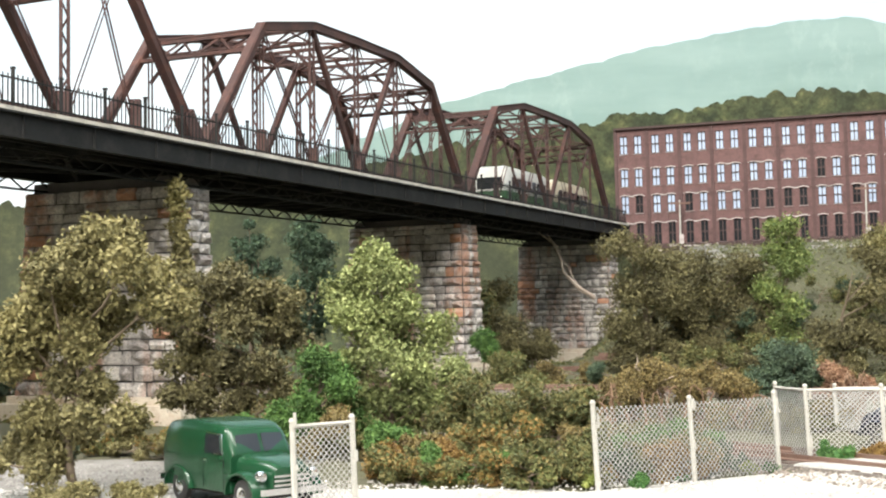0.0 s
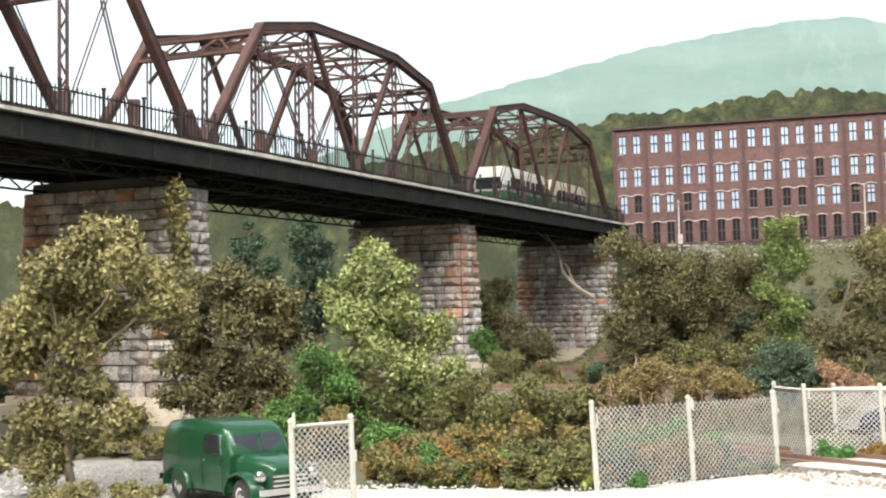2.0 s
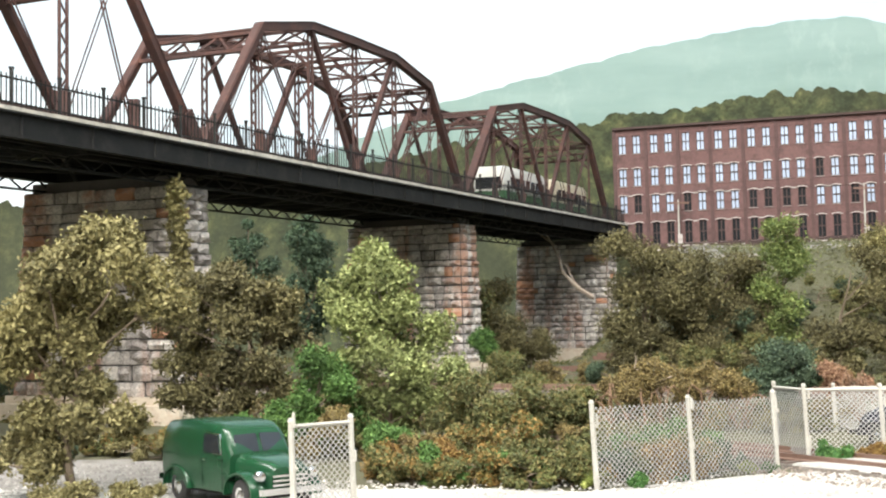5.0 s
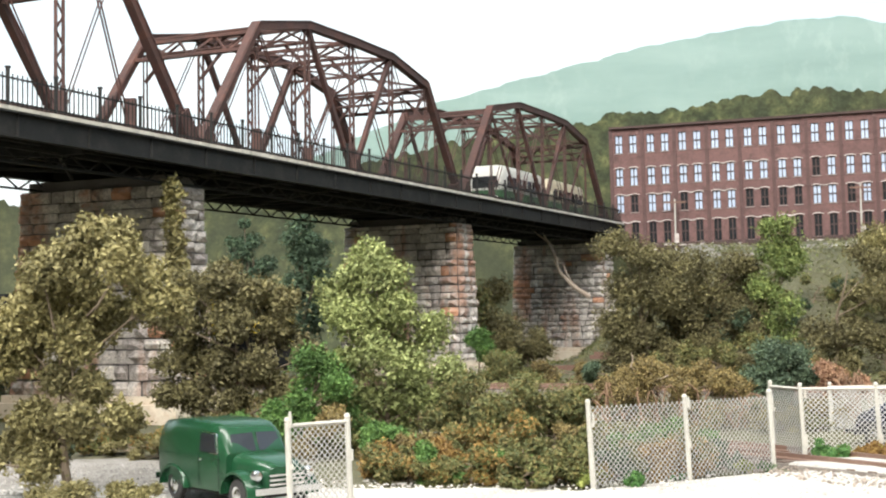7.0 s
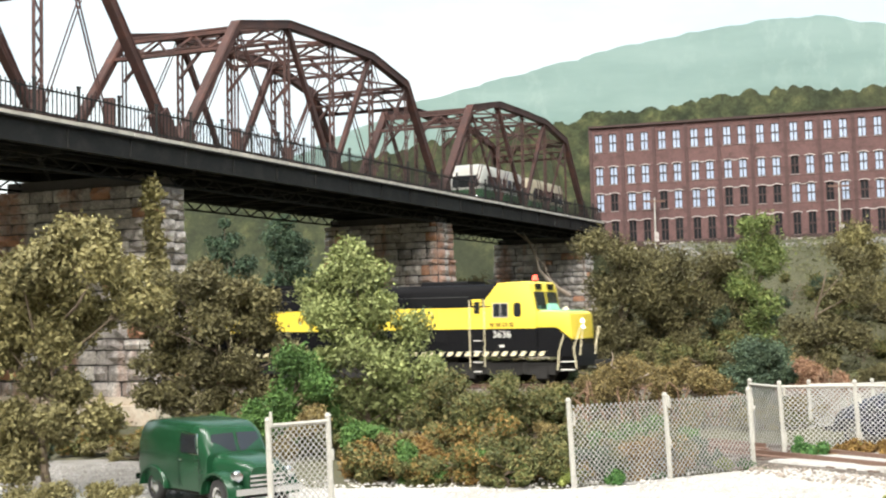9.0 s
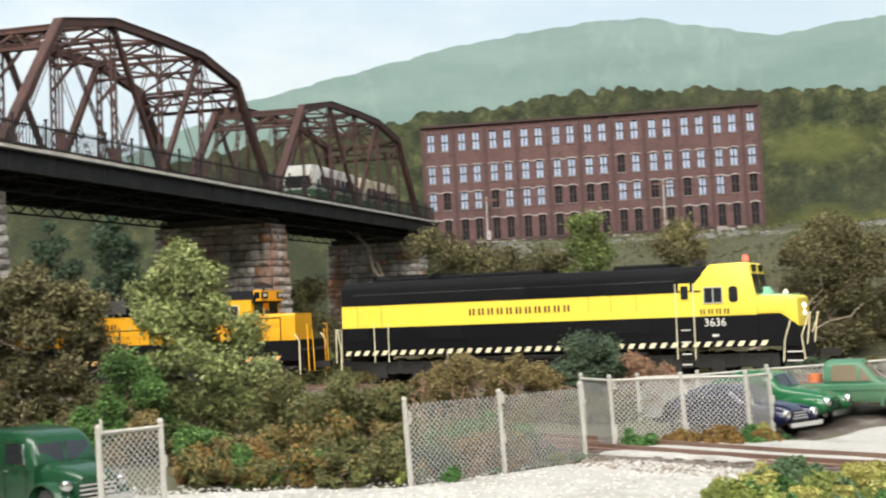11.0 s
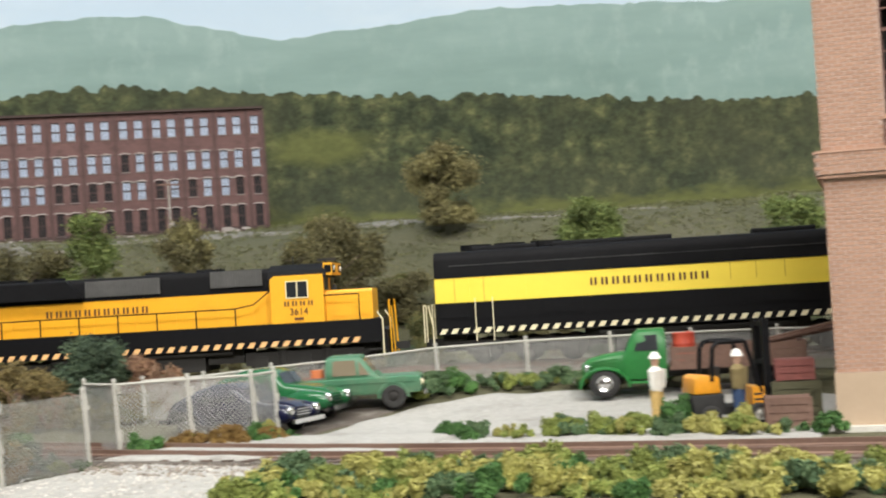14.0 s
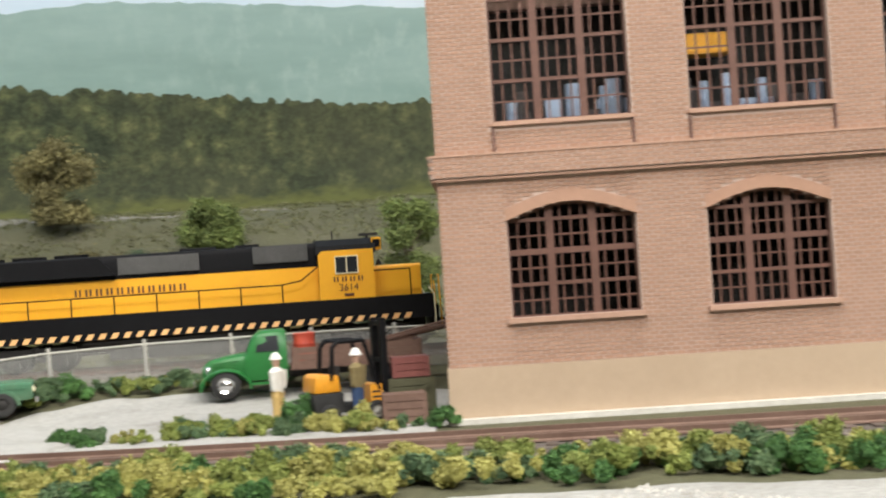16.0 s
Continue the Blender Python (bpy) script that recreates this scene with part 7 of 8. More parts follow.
def build_pickup(at, rz):
    root = thing("pickup_truck", "dusty mid-green pickup truck parked by a fence", "pickup truck", at, rz)
    P = paint("dusty_green_paint", (0.05, 0.16, 0.085), 0.5, (0.2, 0.2, 0.13))
    bm = hull([(-2.5, 0.92, 0.5, 1.02, 0.98, 0.85), (2.0, 0.94, 0.48, 1.04, 1.0, 0.86), (2.42, 0.92, 0.5, 1.02, 0.97, 0.85), (2.5, 0.88, 0.55, 0.98, 0.95, 0.8)], 3)
    part("body", bm, P, root, smooth=True)
    bm = hull([(-0.55, 0.88, 0.95, 1.66, 1.2, 0.7), (-0.45, 0.88, 0.95, 1.74, 1.25, 0.72), (0.55, 0.88, 0.95, 1.74, 1.25, 0.72), (1.0, 0.88, 0.95, 1.2, 1.08, 0.78), (1.15, 0.86, 0.95, 1.06, 1.02, 0.8)], 5)
    part("cab", bm, P, root, smooth=True)
    tan = glassy("dusty_tan_glass", (0.2, 0.16, 0.1), 0.25)
    for s in (-1, 1):
        pane_quad(root, [(-0.35, s * 0.885, 1.12), (0.45, s * 0.885, 1.12), (0.4, s * 0.80, 1.6), (-0.3, s * 0.80, 1.6)], 0.02, tan)
        pane_quad(root, [(0.52, s * 0.885, 1.12), (0.86, s * 0.885, 1.12), (0.52, s * 0.80, 1.58)], 0.02, tan, "quarter_window")
        for x in (-1.6, 1.6):
            road_wheel(root, x, s * 0.84, 0.39, 0.24, "under")
        fender(root, 1.6, s * 0.9, 0.48, P, 0.1, "wheel_arch", 1.0)
        fender(root, -1.6, s * 0.9, 0.48, P, 0.1, "wheel_arch", 1.0)
        bm = B()
        beam(bm, (-2.4, s * 0.945, 0.86), (2.35, s * 0.955, 0.86), 0.02, 0.03)
        part("side_moulding", bm, P, root)
        lamp_disc(root, 2.52, s * 0.7, 0.8, 0.1, "stripe")
    pane_quad(root, [(1.0, -0.74, 1.17), (1.0, 0.74, 1.17), (0.64, 0.66, 1.64), (0.64, -0.66, 1.64)], 0.02, tan, "windscreen")
    bm = B()
    for i in range(5):
        beam(bm, (2.52, -0.55, 0.68 + i * 0.06), (2.52, 0.55, 0.68 + i * 0.06), 0.03, 0.03)
    part("grille", bm, "chrome", root)
    bm = B()
    beam(bm, (2.62, -0.95, 0.5), (2.62, 0.95, 0.5), 0.09, 0.16)
    bevelled(bm, 0.02, 1)
    part("bumper", bm, "chrome", root)
    bm = B()
    box(bm, (-1.55, 0, 1.03), (1.7, 1.5, 0.03))
    part("cargo_bed", bm, "wood", root)
    bm = B()
    rod(bm, (-0.95, 0.3, 1.04), (-0.95, 0.3, 1.3), 0.22, n=12)
    part("cargo_drum", bm, surface("orange_drum", (0.5, 0.14, 0.05), (0.6, 0.2, 0.08), 1, 5, 0.5), root, "small orange drum")
    return root


def build_coupe(at, rz, name, label, colour):
    root = thing(name, label, "car", at, rz, "parked cars")
    P = paint(name + "_paint", colour, 0.22)
    bm = hull([(-2.4, 0.45, 0.45, 0.75, 0.62, 0.25), (-2.1, 0.72, 0.36, 0.98, 0.75, 0.4), (-1.3, 0.84, 0.33, 1.32, 0.9, 0.5), (-0.5, 0.88, 0.32, 1.55, 0.98, 0.52), (0.2, 0.88, 0.32, 1.56, 1.0, 0.52), (0.6, 0.86, 0.32, 1.4, 1.0, 0.52),
               (0.9, 0.82, 0.34, 1.1, 0.96, 0.5), (1.5, 0.66, 0.4, 1.05, 0.85, 0.34), (2.05, 0.5, 0.42, 0.94, 0.78, 0.25), (2.25, 0.36, 0.46, 0.8, 0.7, 0.2)])
    part("body", bm, P, root, smooth=True)
    for s in (-1, 1):
        bm = B()
        n = 12
        rings = []
        for x, w, h, z in ((0.75, 0.08, 0.1, 0.55), (1.0, 0.2, 0.24, 0.6), (1.45, 0.25, 0.32, 0.62), (1.9, 0.25, 0.3, 0.62), (2.25, 0.2, 0.22, 0.62), (2.36, 0.1, 0.1, 0.62)):
            rings.append([(x, s * 0.72 + w * math.cos(2 * math.pi * i / n), z + h * math.sin(2 * math.pi * i / n)) for i in range(n)])
        loft(bm, rings)
        part("fender", bm, P, root, smooth=True)
        fender(root, -1.4, s * 0.82, 0.44, P, 0.26, "rear_fender", 1.5)
        lamp_disc(root, 2.36, s * 0.7, 0.72, 0.13)
        for x in (-1.4, 1.5):
            road_wheel(root, x, s * 0.78, 0.34, 0.18)
        pane_quad(root, [(-0.9, s * 0.85, 1.02), (0.5, s * 0.86, 1.04), (0.32, s * 0.72, 1.38), (-0.6, s * 0.72, 1.38)], 0.03)
    for s in (-1, 1):
        pane_quad(root, [(0.88, s * 0.04, 1.12), (0.84, s * 0.62, 1.1), (0.62, s * 0.52, 1.4), (0.62, s * 0.04, 1.44)], 0.03, "dark_glass", "windscreen")
    bm = B()
    for i in range(4):
        beam(bm, (2.3, -0.4 + i * 0.03, 0.5 + i * 0.08), (2.3, 0.4 - i * 0.03, 0.5 + i * 0.08), 0.05, 0.03)
    part("grille", bm, "chrome", root)
    for x in (2.5, -2.5):
        bm = B()
        beam(bm, (x, -0.8, 0.42), (x, 0.8, 0.42), 0.08, 0.13)
        bevelled(bm, 0.03, 1)
        part("bumper", bm, "chrome", root)
    return root


def build_stake_truck(at, rz):
    root = thing("flatbed_truck", "bright green old truck with a brown wooden box bed", "truck", at, rz)
    P = paint("bright_green_paint", (0.016, 0.15, 0.03), 0.4, (0.07, 0.15, 0.05))
    bm = hull([(0.7, 0.9, 0.6, 2.25, 1.5, 0.55), (0.78, 0.9, 0.6, 2.34, 1.55, 0.6), (1.6, 0.9, 0.6, 2.34, 1.55, 0.6), (1.85, 0.88, 0.6, 2.1, 1.5, 0.58), (2.05, 0.86, 0.6, 1.62, 1.4, 0.6), (2.1, 0.85, 0.6, 1.5, 1.35, 0.6)])
    part("cab", bm, P, root, smooth=True)
    bm = hull([(2.05, 0.62, 0.65, 1.58, 1.25, 0.32), (2.7, 0.56, 0.65, 1.5, 1.2, 0.28), (3.3, 0.48, 0.65, 1.36, 1.12, 0.22), (3.5, 0.4, 0.7, 1.15, 1.0, 0.18)])
    part("bonnet", bm, P, root, smooth=True)
    for i in range(3):
        bm = B()
        for s in (-1, 1):
            beam(bm, (2.3, s * 0.6, 1.1 + i * 0.11), (3.2, s * 0.52, 1.05 + i * 0.1), 0.02, 0.03)
        part("bonnet_louvre", bm, P, root)
    for s in (-1, 1):
        fender(root, 2.75, s * 0.82, 0.66, P, 0.42)
        road_wheel(root, 2.75, s * 0.86, 0.5, 0.26)
        road_wheel(root, -2.2, s * 0.82, 0.5, 0.42, "under")
        pane_quad(root, [(0.95, s * 0.895, 1.6), (1.72, s * 0.88, 1.6), (1.6, s * 0.75, 2.12), (0.98, s * 0.77, 2.14)], 0.03)
        lamp_disc(root, 3.35, s * 0.62, 1.05, 0.14)
        bm = B()
        box(bm, (1.35, s * 0.98, 0.5), (1.1, 0.25, 0.08))
        part("running_board", bm, P, root)
        for k in range(3):
            bm = B()
            box(bm, (-1.6, s * 1.12, 1.1 + k * 0.23), (4.3, 0.07, 0.215))
            part("side_plank", bm, "wood", root)
        for x in (-3.6, -2.3, -1.0, 0.4):
            bm = B()
            box(bm, (x, s * 1.17, 1.32), (0.12, 0.06, 0.74))
            part("stake", bm, "wood", root)
    pane_quad(root, [(2.04, -0.74, 1.62), (2.04, 0.74, 1.62), (1.82, 0.62, 2.12), (1.82, -0.62, 2.12)], 0.03, "dark_glass", "windscreen")
    for x in (-3.72, 0.52):
        bm = B()
        box(bm, (x, 0, 1.34), (0.08, 2.2, 0.74))
        part("end_board", bm, "wood", root)
    bm = B()
    box(bm, (-1.6, 0, 0.95), (4.4, 2.3, 0.12))
    part("bed_floor", bm, "wood", root)
    bm = B()
    for s in (-1, 1):
        box(bm, (-0.3, s * 0.45, 0.75), (6.6, 0.14, 0.25))
    part("chassis", bm, "under", root)
    bm = B()
    beam(bm, (3.75, -0.95, 0.62), (3.75, 0.95, 0.62), 0.07, 0.18)
    part("bumper", bm, "chrome", root)
    return root


def drum(at, r, h, mat, label):
    root = thing("drum", label, "drum", at, 0)
    bm = B()
    n = 18
    loft(bm, [[(r * k * math.cos(2 * math.pi * i / n), r * k * math.sin(2 * math.pi * i / n), h * z) for i in range(n)] for k, z in ((0.96, 0), (1, 0.03), (0.97, 0.06), (0.97, 0.3), (1, 0.33), (0.97, 0.36), (0.97, 0.63), (1, 0.66), (0.97, 0.69), (0.97, 0.95), (1, 0.98), (0.95, 1.0))])
    part("drum_body", bm, mat, root, smooth=True)
    bm = B()
    rod(bm, (r * 0.55, 0, h * 0.99), (r * 0.55, 0, h * 1.04), r * 0.12, n=8)
    part("bung", bm, mat, root)


def build_forklift(at, rz):
    root = thing("forklift", "orange and black forklift with raised mast", "forklift", at, rz)
    O = paint("forklift_orange", (0.72, 0.30, 0.02), 0.4)
    bm = B()
    prism(bm, [(-1.12, 0.88), (-1.08, 1.3), (-0.95, 1.38), (-0.42, 1.32), (-0.36, 0.88)], -0.5, 0.5)
    bevelled(bm, 0.06, 2)
    part("hood", bm, O, root, smooth=True)
    bm = B()
    prism(bm, [(-1.15, 0.4), (-1.18, 0.86), (-0.3, 0.87), (-0.3, 0.32), (-0.95, 0.32)], -0.54, 0.54)
    bevelled(bm, 0.07, 2)
    part("counterweight", bm, "tyre", root, smooth=True)
    bm = B()
    box(bm, (0.15, 0, 0.42), (0.95, 1.0, 0.2))
    part("floor_plate", bm, "tyre", root)
    bm = B()
    box(bm, (0.62, 0, 0.68), (0.34, 1.04, 0.62))
    bevelled(bm, 0.04, 1)
    cowl = part("front_cowl", bm, O, root, smooth=True)
    for z in (0.52, 0.66, 0.8):
        bm = B()
        box(bm, (0.62, -0.525, z), (0.24, 0.012, 0.05))
        part("vent_slot", bm, "tyre", cowl)
    bm = B()
    rod(bm, (0.5, 0, 0.95), (0.3, 0, 1.35), 0.03, n=6)
    rod(bm, (0.32, 0, 1.33), (0.29, 0, 1.37), 0.18, n=12)
    part("steering_wheel", bm, "tyre", root)
    for x in (-0.72, 0.6):
        for s in (-1, 1):
            road_wheel(root, x, s * 0.52, 0.29, 0.24, "post")
    for s in (-1, 1):
        bm = B()
        pts = [(-0.62, s * 0.48, 1.2), (-0.55, s * 0.46, 2.05), (-0.4, s * 0.45, 2.2), (0.35, s * 0.45, 2.2), (0.72, s * 0.48, 0.85)]
        for p, q in zip(pts, pts[1:]):
            rod(bm, p, q, 0.06, n=8)
        part("overhead_guard", bm, "loco_black", root)
        bm = B()
        box(bm, (0.98, s * 0.3, 1.42), (0.18, 0.16, 2.65))
        part("mast_rail", bm, "loco_black", root)
        bm = B()
        box(bm, (1.55, s * 0.25, 0.16), (1.1, 0.12, 0.06))
        part("fork", bm, "under", root)
    bm = B()
    for x in (-0.3, -0.05, 0.2):
        beam(bm, (x, -0.45, 2.2), (x, 0.45, 2.2), 0.06, 0.05)
    part("guard_bar", bm, "loco_black", root)
    bm = B()
    for z in (0.6, 1.6, 2.6):
        beam(bm, (0.98, -0.36, z), (0.98, 0.36, z), 0.12, 0.12)
    box(bm, (1.1, 0, 1.0), (0.1, 0.7, 0.5))
    part("carriage", bm, "loco_black", root)
    bm = B()
    box(bm, (-0.15, 0, 1.02), (0.45, 0.5, 0.12))
    box(bm, (-0.36, 0, 1.3), (0.12, 0.5, 0.5))
    bevelled(bm, 0.04, 2)
    part("seat", bm, "under", root)
    return root


def crate(at, rz, size, mat, label, brace=True):
    root = thing("crate", label, "crate", at, rz, "crates")
    sx, sy, sz = size
    bm = B()
    box(bm, (0, 0, sz / 2), (sx * 0.95, sy * 0.95, sz * 0.98))
    part("box_body", bm, mat, root)
    for s in (-1, 1):
        n = max(3, int(sz / 0.2))
        for k in range(n):
            bm = B()
            box(bm, (0, s * sy * 0.49, sz * (k + 0.5) / n), (sx, 0.05, sz / n * 0.88))
            part("plank", bm, mat, root)
        for q in (-1, 1):
            bm = B()
            box(bm, (q * (sx / 2 - 0.06), s * sy * 0.53, sz / 2), (0.12, 0.06, sz))
            part("batten", bm, mat, root)
        if brace:
            bm = B()
            beam(bm, (-sx * 0.42, s * sy * 0.53, sz * 0.12), (sx * 0.42, s * sy * 0.53, sz * 0.88), 0.05, 0.11)
            part("brace", bm, mat, root)


def build_bus(s, label, low, high, length, p):
    c = br(s + length / 2, p)
    root = thing("bus", label, "bus", (c.x, c.y, c.z - 0.12), 90 - BR_YAW + 180, "bridge traffic")
    A, C = paint("bus_lower_" + label.split()[0], low, 0.4), paint("bus_upper_" + label.split()[0], high, 0.35)
    L = length / 2
    part("lower_body", hull([(-L, 1.15, 0.4, 1.35, 1.3, 1.1), (L - 0.1, 1.2, 0.4, 1.35, 1.3, 1.15), (L, 1.1, 0.45, 1.35, 1.3, 1.0)], 2), A, root)
    part("upper_body", hull([(-L, 1.12, 1.35, 2.9, 2.5, 0.8), (-L + 0.3, 1.2, 1.35, 3.1, 2.6, 0.85), (L - 0.6, 1.2, 1.35, 3.1, 2.6, 0.85), (L - 0.1, 1.16, 1.35, 2.95, 2.5, 0.8), (L, 1.1, 1.35, 2.6, 2.3, 0.8)], 5), C, root, smooth=True)
    for q in (-1, 1):
        x = -L + 0.6
        while x < L - 1.2:
            pane_quad(root, [(x, q * 1.205, 1.55), (x + 0.8, q * 1.205, 1.55), (x + 0.8, q * 1.19, 2.35), (x, q * 1.19, 2.35)], 0.02)
            x += 1.0
        for x in (-L + 2, L - 2):
            road_wheel(root, x, q * 1.08, 0.48, 0.26, "post")
    pane_quad(root, [(L + 0.01, -0.95, 1.5), (L + 0.01, 0.95, 1.5), (L - 0.02, 0.9, 2.3), (L - 0.02, -0.9, 2.3)], 0.03, "dark_glass", "windscreen")
    for q in (-0.8, 0.8):
        lamp_disc(root, L + 0.03, q, 0.85, 0.13)
    bm = B()
    beam(bm, (L + 0.08, -1.1, 0.55), (L + 0.08, 1.1, 0.55), 0.08, 0.2)
    part("bumper", bm, "chrome", root)


def figurine(at, rz, shirt, trousers, label):
    """A plain, faceless layout figure in one mesh."""
    bm = B()
    slots = []

    def ring_body(levels, mat, cx=0.0, cy=0.0):
        n = 10
        k = len(bm.faces)
        loft(bm, [[(cx + a * math.cos(2 * math.pi * i / n), cy + b2 * math.sin(2 * math.pi * i / n), z) for i in range(n)] for z, a, b2 in levels])
        bm.faces.ensure_lookup_table()
        for f2 in bm.faces[k:]:
            f2.material_index = mat
    for s in (-1, 1):
        ring_body([(0.02, 0.13, 0.09), (0.5, 0.1, 0.1), (0.95, 0.13, 0.13)], 1, 0, s * 0.12)
        ring_body([(1.0, 0.06, 0.06), (1.2, 0.08, 0.08), (1.45, 0.1, 0.1)], 0, 0.05, s * 0.34)
    ring_body([(0.92, 0.15, 0.22), (1.2, 0.17, 0.26), (1.45, 0.16, 0.33), (1.55, 0.08, 0.1)], 0)
    ring_body([(1.55, 0.08, 0.08), (1.66, 0.11, 0.1), (1.76, 0.11, 0.1)], 2)
    ring_body([(1.74, 0.17, 0.16), (1.78, 0.15, 0.14), (1.88, 0.1, 0.1), (1.92, 0.03, 0.03)], 3)
    me = mesh_of("figurine", bm, M["white_letter"] if shirt is None else shirt, True)
    for m2 in (trousers, bpy.data.materials["tan_sandstone"], M["white_letter"]):
        me.materials.append(m2)
    ob = tagged(new("figurine", me), label, "figurine", "yard figurines")
    ob.matrix_basis = pose(at[0] * K, at[1] * K, at[2] * K, 0, 0, rz) @ Matrix.Diagonal((1.06, 1.06, 1.06, 1))


build_van((-4.62, 29.9, 0.05), -51).scale = (0.94, 0.94, 0.94)
build_pickup((18.35, 39.95, ground_z(18.35, 39.95) + 0.04), -30)
build_coupe((15.72, 40.05, ground_z(15.72, 40.05) + 0.03), -50, "green_coupe", "glossy dark green rounded coupe beside a pickup", (0.012, 0.105, 0.034)).scale = (1.04, 1.0, 1.1)
build_coupe((14.2, 38.75, ground_z(14.2, 38.75) + 0.03), -56, "blue_sedan", "glossy navy blue rounded sedan with chrome front", (0.006, 0.008, 0.034))
TX, TY = 27.2, 33.3
TZ = ground_z(TX, TY) + 0.06
build_stake_truck((TX, TY, TZ), 142).scale = (0.95, 0.95, 0.88)
TRK = pose(TX, TY, 0, 0, 0, 142)
RED = surface("faded_red_drum", (0.42, 0.05, 0.03), (0.52, 0.09, 0.05), 1, 5, 0.5)
q = TRK @ Vector((0.1, 0.2, 0))
drum((q.x, q.y, TZ + 0.89), 0.36, 1.0, RED, "faded red drum standing in the truck bed")
for i, (a, b2, z1, z2) in enumerate(((-0.6, 0.35, 1.05, 1.5), (-0.4, 0.55, 1.03, 1.4), (-0.5, 0.15, 1.01, 1.3))):
    bm = B()
    u, w = Vector((0.1, b2, z1)), Vector((-4.6, a * 0.4, z2 + 0.45))
    beam(bm, u, w, 0.25, 0.07)
    solo("plank", bm, "wood", "long brown plank sloping over the truck bed", "plank", at=(TX, TY, TZ), rz=142, group="truck planks")
FORK = (23.55, 27.25, 0.06)
build_forklift(FORK, -20)
crate((25.0, 26.3, 0.05), -40, (1.25, 1.0, 1.1), surface("dark_green_crate", (0.05, 0.05, 0.025), (0.09, 0.085, 0.045), 1, 7, 0.85), "dark olive wooden crate with a diagonal brace")
crate((25.0, 26.3, 1.16), -40, (1.0, 0.8, 0.55), surface("maroon_crate", (0.12, 0.035, 0.03), (0.19, 0.06, 0.05), 1, 7, 0.8), "maroon slatted crate on top of another crate", False)
crate((23.95, 25.5, 0.05), -40, (1.15, 0.8, 0.8), "wood", "low brown wooden crate by the factory corner", False)
bm = B()
rod(bm, (0, 0, 0), (0, 0, 0.75), 0.16, 0.14, n=12)
rod(bm, (0, 0, 0.75), (0, 0, 0.9), 0.14, 0.06, n=12)
solo("milk_can", bm, "post", "pale grey metal can beside the crates", "can", at=(24.2, 26.75, 0.06))
TANC = surface("tan_cloth", (0.55, 0.36, 0.12), (0.65, 0.45, 0.18), 2, 8, 0.9)
KHAKI = surface("khaki_cloth", (0.16, 0.12, 0.05), (0.23, 0.18, 0.08), 2, 8, 0.9)
DENIM = surface("denim_cloth", (0.025, 0.05, 0.12), (0.045, 0.08, 0.17), 2, 8, 0.9)
figurine((22.0, 28.3, 0.05), -60, M["white_letter"], TANC, "small painted figurine in white and tan")
figurine((23.2, 26.45, 0.06), -60, KHAKI, DENIM, "small painted figurine in khaki and blue")
build_bus(84.5, "white and green bus crossing the bridge", (0.03, 0.12, 0.04), (0.72, 0.7, 0.64), 8.5, BR_P + 1.9)
build_bus(95.5, "cream bus following over the bridge", (0.05, 0.14, 0.06), (0.66, 0.58, 0.42), 8.5, BR_P + 2.3)


# ---- bricks of the factory front ----
BRICK, COURSE = 0.265, 0.107


def brick_rows():
    """Bricks left free by the openings: (x, z, width)."""
    out = []
    pitch = COURSE
    low = [(a - 0.02, b2 + 0.02, 2.5, 5.12, 0.42) for a, b2 in WINDOWS_LOW]
    up = [(a - 0.02, b2 + 0.02, 7.56, 13.5, 0.0) for a, b2 in WINDOWS_UP]
    rng = random.Random(2)
    for z0, z1 in ((1.43, 6.22), (6.91, 12.95)):
        n = int((z1 - z0) / pitch)
        for r in range(n):
            z = z0 + pitch * (r + 0.5)
            cut = []
            for a, b2, wa, wb, rise in low + up:
                if wa - 0.1 < z < wb + 0.05:
                    cut.append((a - (0.13 if rise == 0 and z < 7.6 else 0), b2))
                elif rise and wb + 0.05 <= z < wb + rise + 0.24:
                    u = min(1.0, (z - wb + 0.02) / (rise + 0.36))
                    m2, h2 = (a + b2) / 2, (b2 - a) / 2 + 0.05
                    k = math.sqrt(max(0.0, 1 - u * u))
                    cut.append((m2 - h2 * k, m2 + h2 * k))
            x = -BRICK / 2 * (r % 2)
            while x < 17.9:
                w = BRICK
                a, b2 = max(x, 0.0), min(x + w, 18.0)
                for c, d in cut:
                    if a < d and b2 > c:
                        if a < c and c - a > 0.05:
                            out.append(((a + c) / 2, z, c - a))
                        a = d
                if b2 - a > 0.05:
                    out.append(((a + b2) / 2, z, b2 - a))
                x += w
    return out


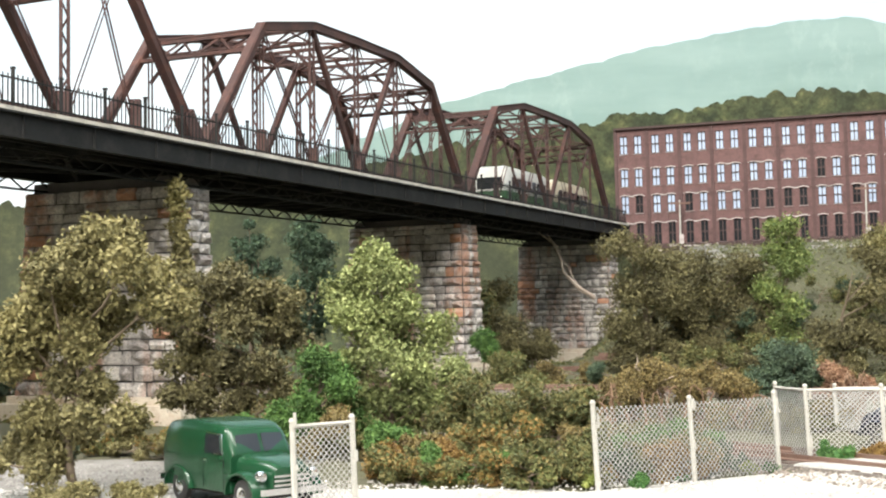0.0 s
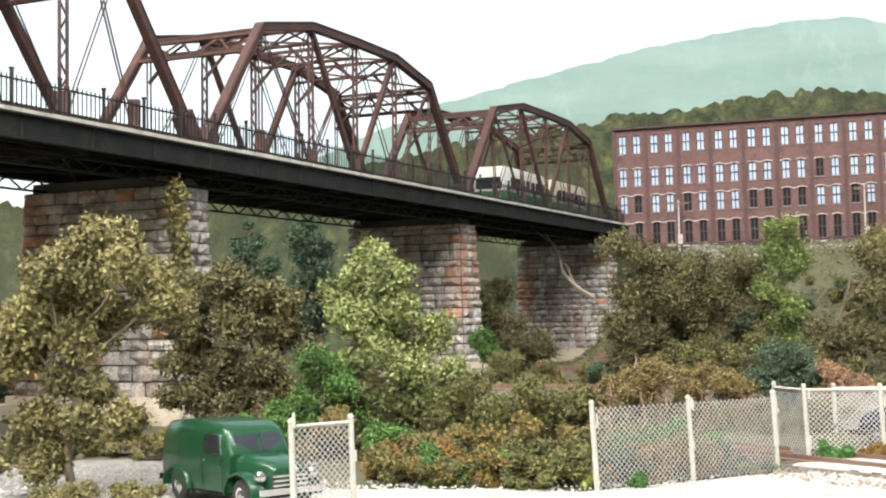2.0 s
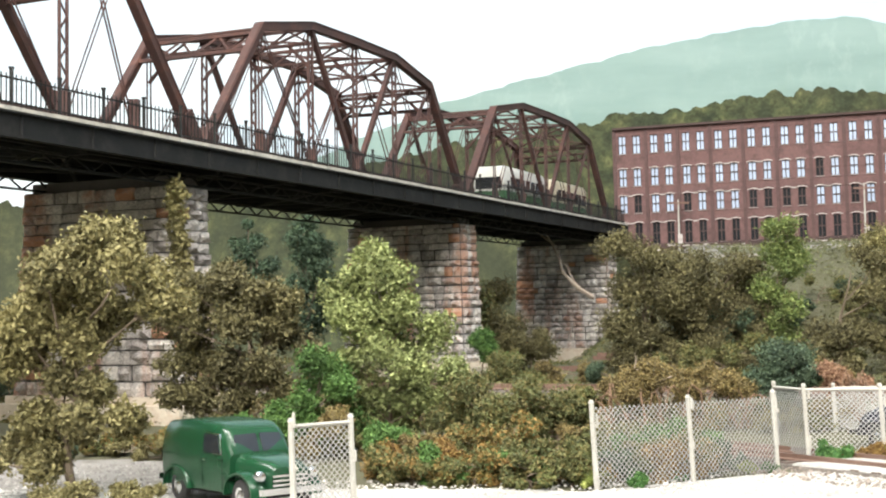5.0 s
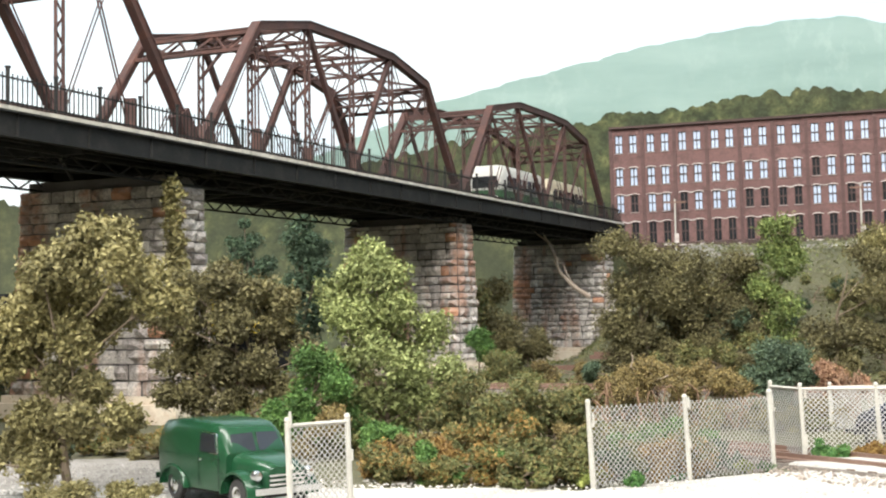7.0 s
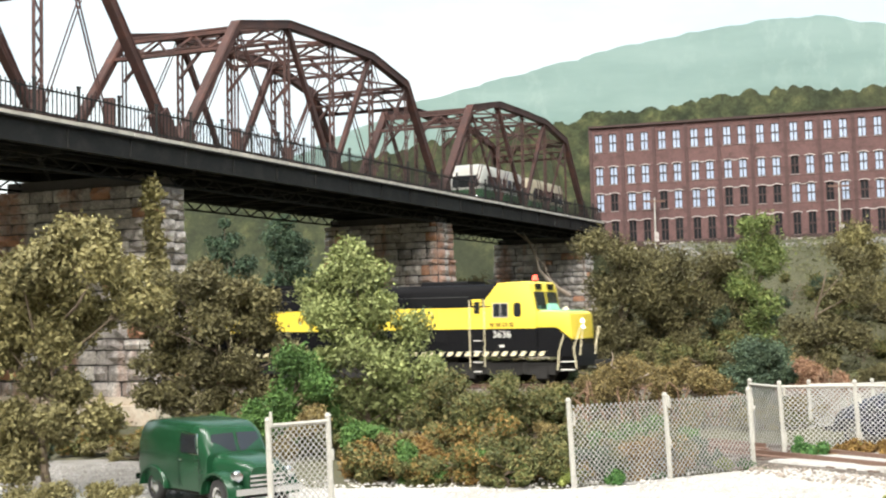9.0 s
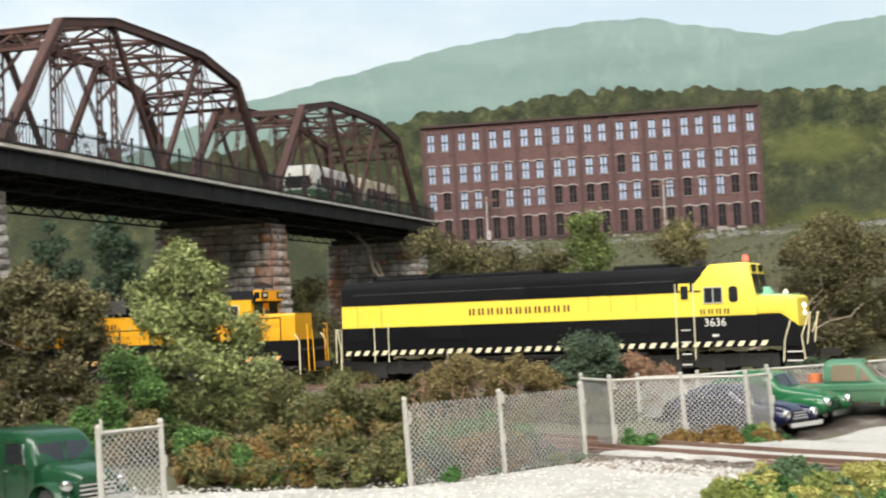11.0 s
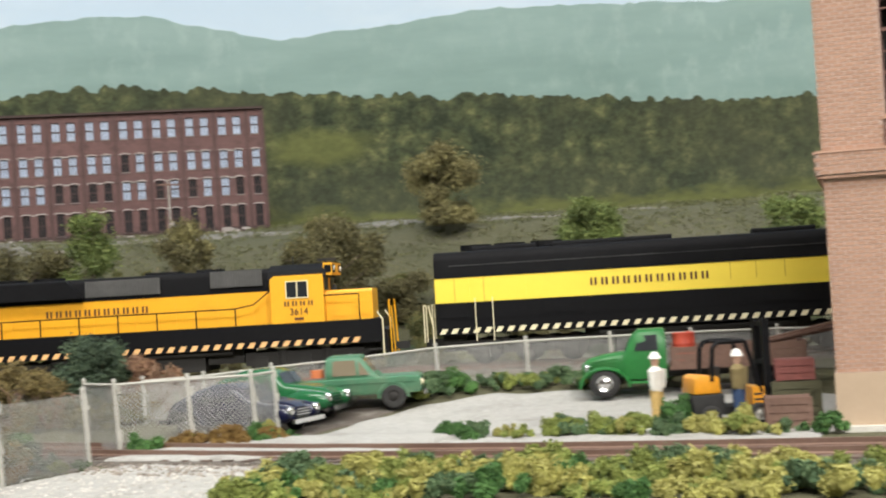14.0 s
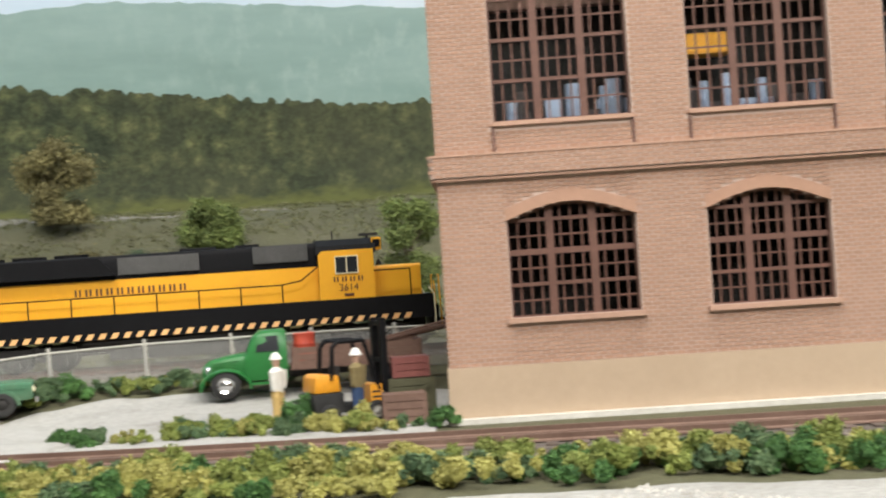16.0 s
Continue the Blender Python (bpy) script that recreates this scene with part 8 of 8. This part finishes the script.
def brick_box(w):
    t, h, d = 0.005, COURSE - 0.017, 0.009
    w = w - 0.026
    v = [(-w / 2, 0.02, -h / 2), (w / 2, 0.02, -h / 2), (w / 2, 0.02, h / 2), (-w / 2, 0.02, h / 2),
         (-w / 2 + t, -d, -h / 2 + t), (w / 2 - t, -d, -h / 2 + t), (w / 2 - t, -d, h / 2 - t), (-w / 2 + t, -d, h / 2 - t)]
    f = [(4, 5, 6, 7), (0, 1, 5, 4), (1, 2, 6, 5), (2, 3, 7, 6), (3, 0, 4, 7)]
    return v, f


def lay_bricks():
    rows = brick_rows()
    singles = [b for b in rows if abs(b[2] - BRICK) < 0.001 and b[1] > 1.4 and 0.3 < b[0] < 4.6 and 5.0 > b[1]][:300]
    picked = set((round(b[0], 3), round(b[1], 3)) for b in singles)
    v, f = brick_box(BRICK)
    me = bpy.data.meshes.new("brick")
    me.from_pydata([tuple(c * K for c in p) for p in v], [], f)
    me.materials.append(M["brick"])
    for x, z, w in singles:
        ob = new("brick", me)
        ob.parent = FACTORY
        ob.matrix_basis = Matrix.Translation((x * K, 0, z * K))
    vs, fs = [], []
    for x, z, w in rows:
        if (round(x, 3), round(z, 3)) in picked:
            continue
        v, f = brick_box(w)
        o = len(vs)
        vs += [(p[0] + x, p[1], p[2] + z) for p in v]
        fs += [tuple(i + o for i in q) for q in f]
    for r in range(5):
        x = -0.08 - BRICK / 2 * (r % 2)
        while x < 17.9:
            v, f = brick_box(BRICK)
            o = len(vs)
            vs += [(p[0] + x + BRICK / 2, p[1] - 0.192, p[2] + 6.36 + COURSE * r) for p in v]
            fs += [tuple(i + o for i in q) for q in f]
            x += BRICK
    tagged(raw("brickwork", vs, fs, "brick", FACTORY), "salmon brick courses of the upper wall", kind="stuff")
    # the end wall's courses
    vs, fs = [], []
    for r in range(107):
        z = 1.49 + COURSE * r
        y = 0.1 - BRICK / 2 * (r % 2)
        while y < 13.8:
            v, f = brick_box(BRICK)
            o = len(vs)
            vs += [(p[1], -p[0] + y + BRICK / 2, p[2] + z) for p in v]
            fs += [tuple(i + o for i in q) for q in f]
            y += BRICK
    tagged(raw("end_brickwork", vs, fs, "brick", FACTORY), "salmon brick courses of the end wall", kind="stuff")


lay_bricks()


motions()
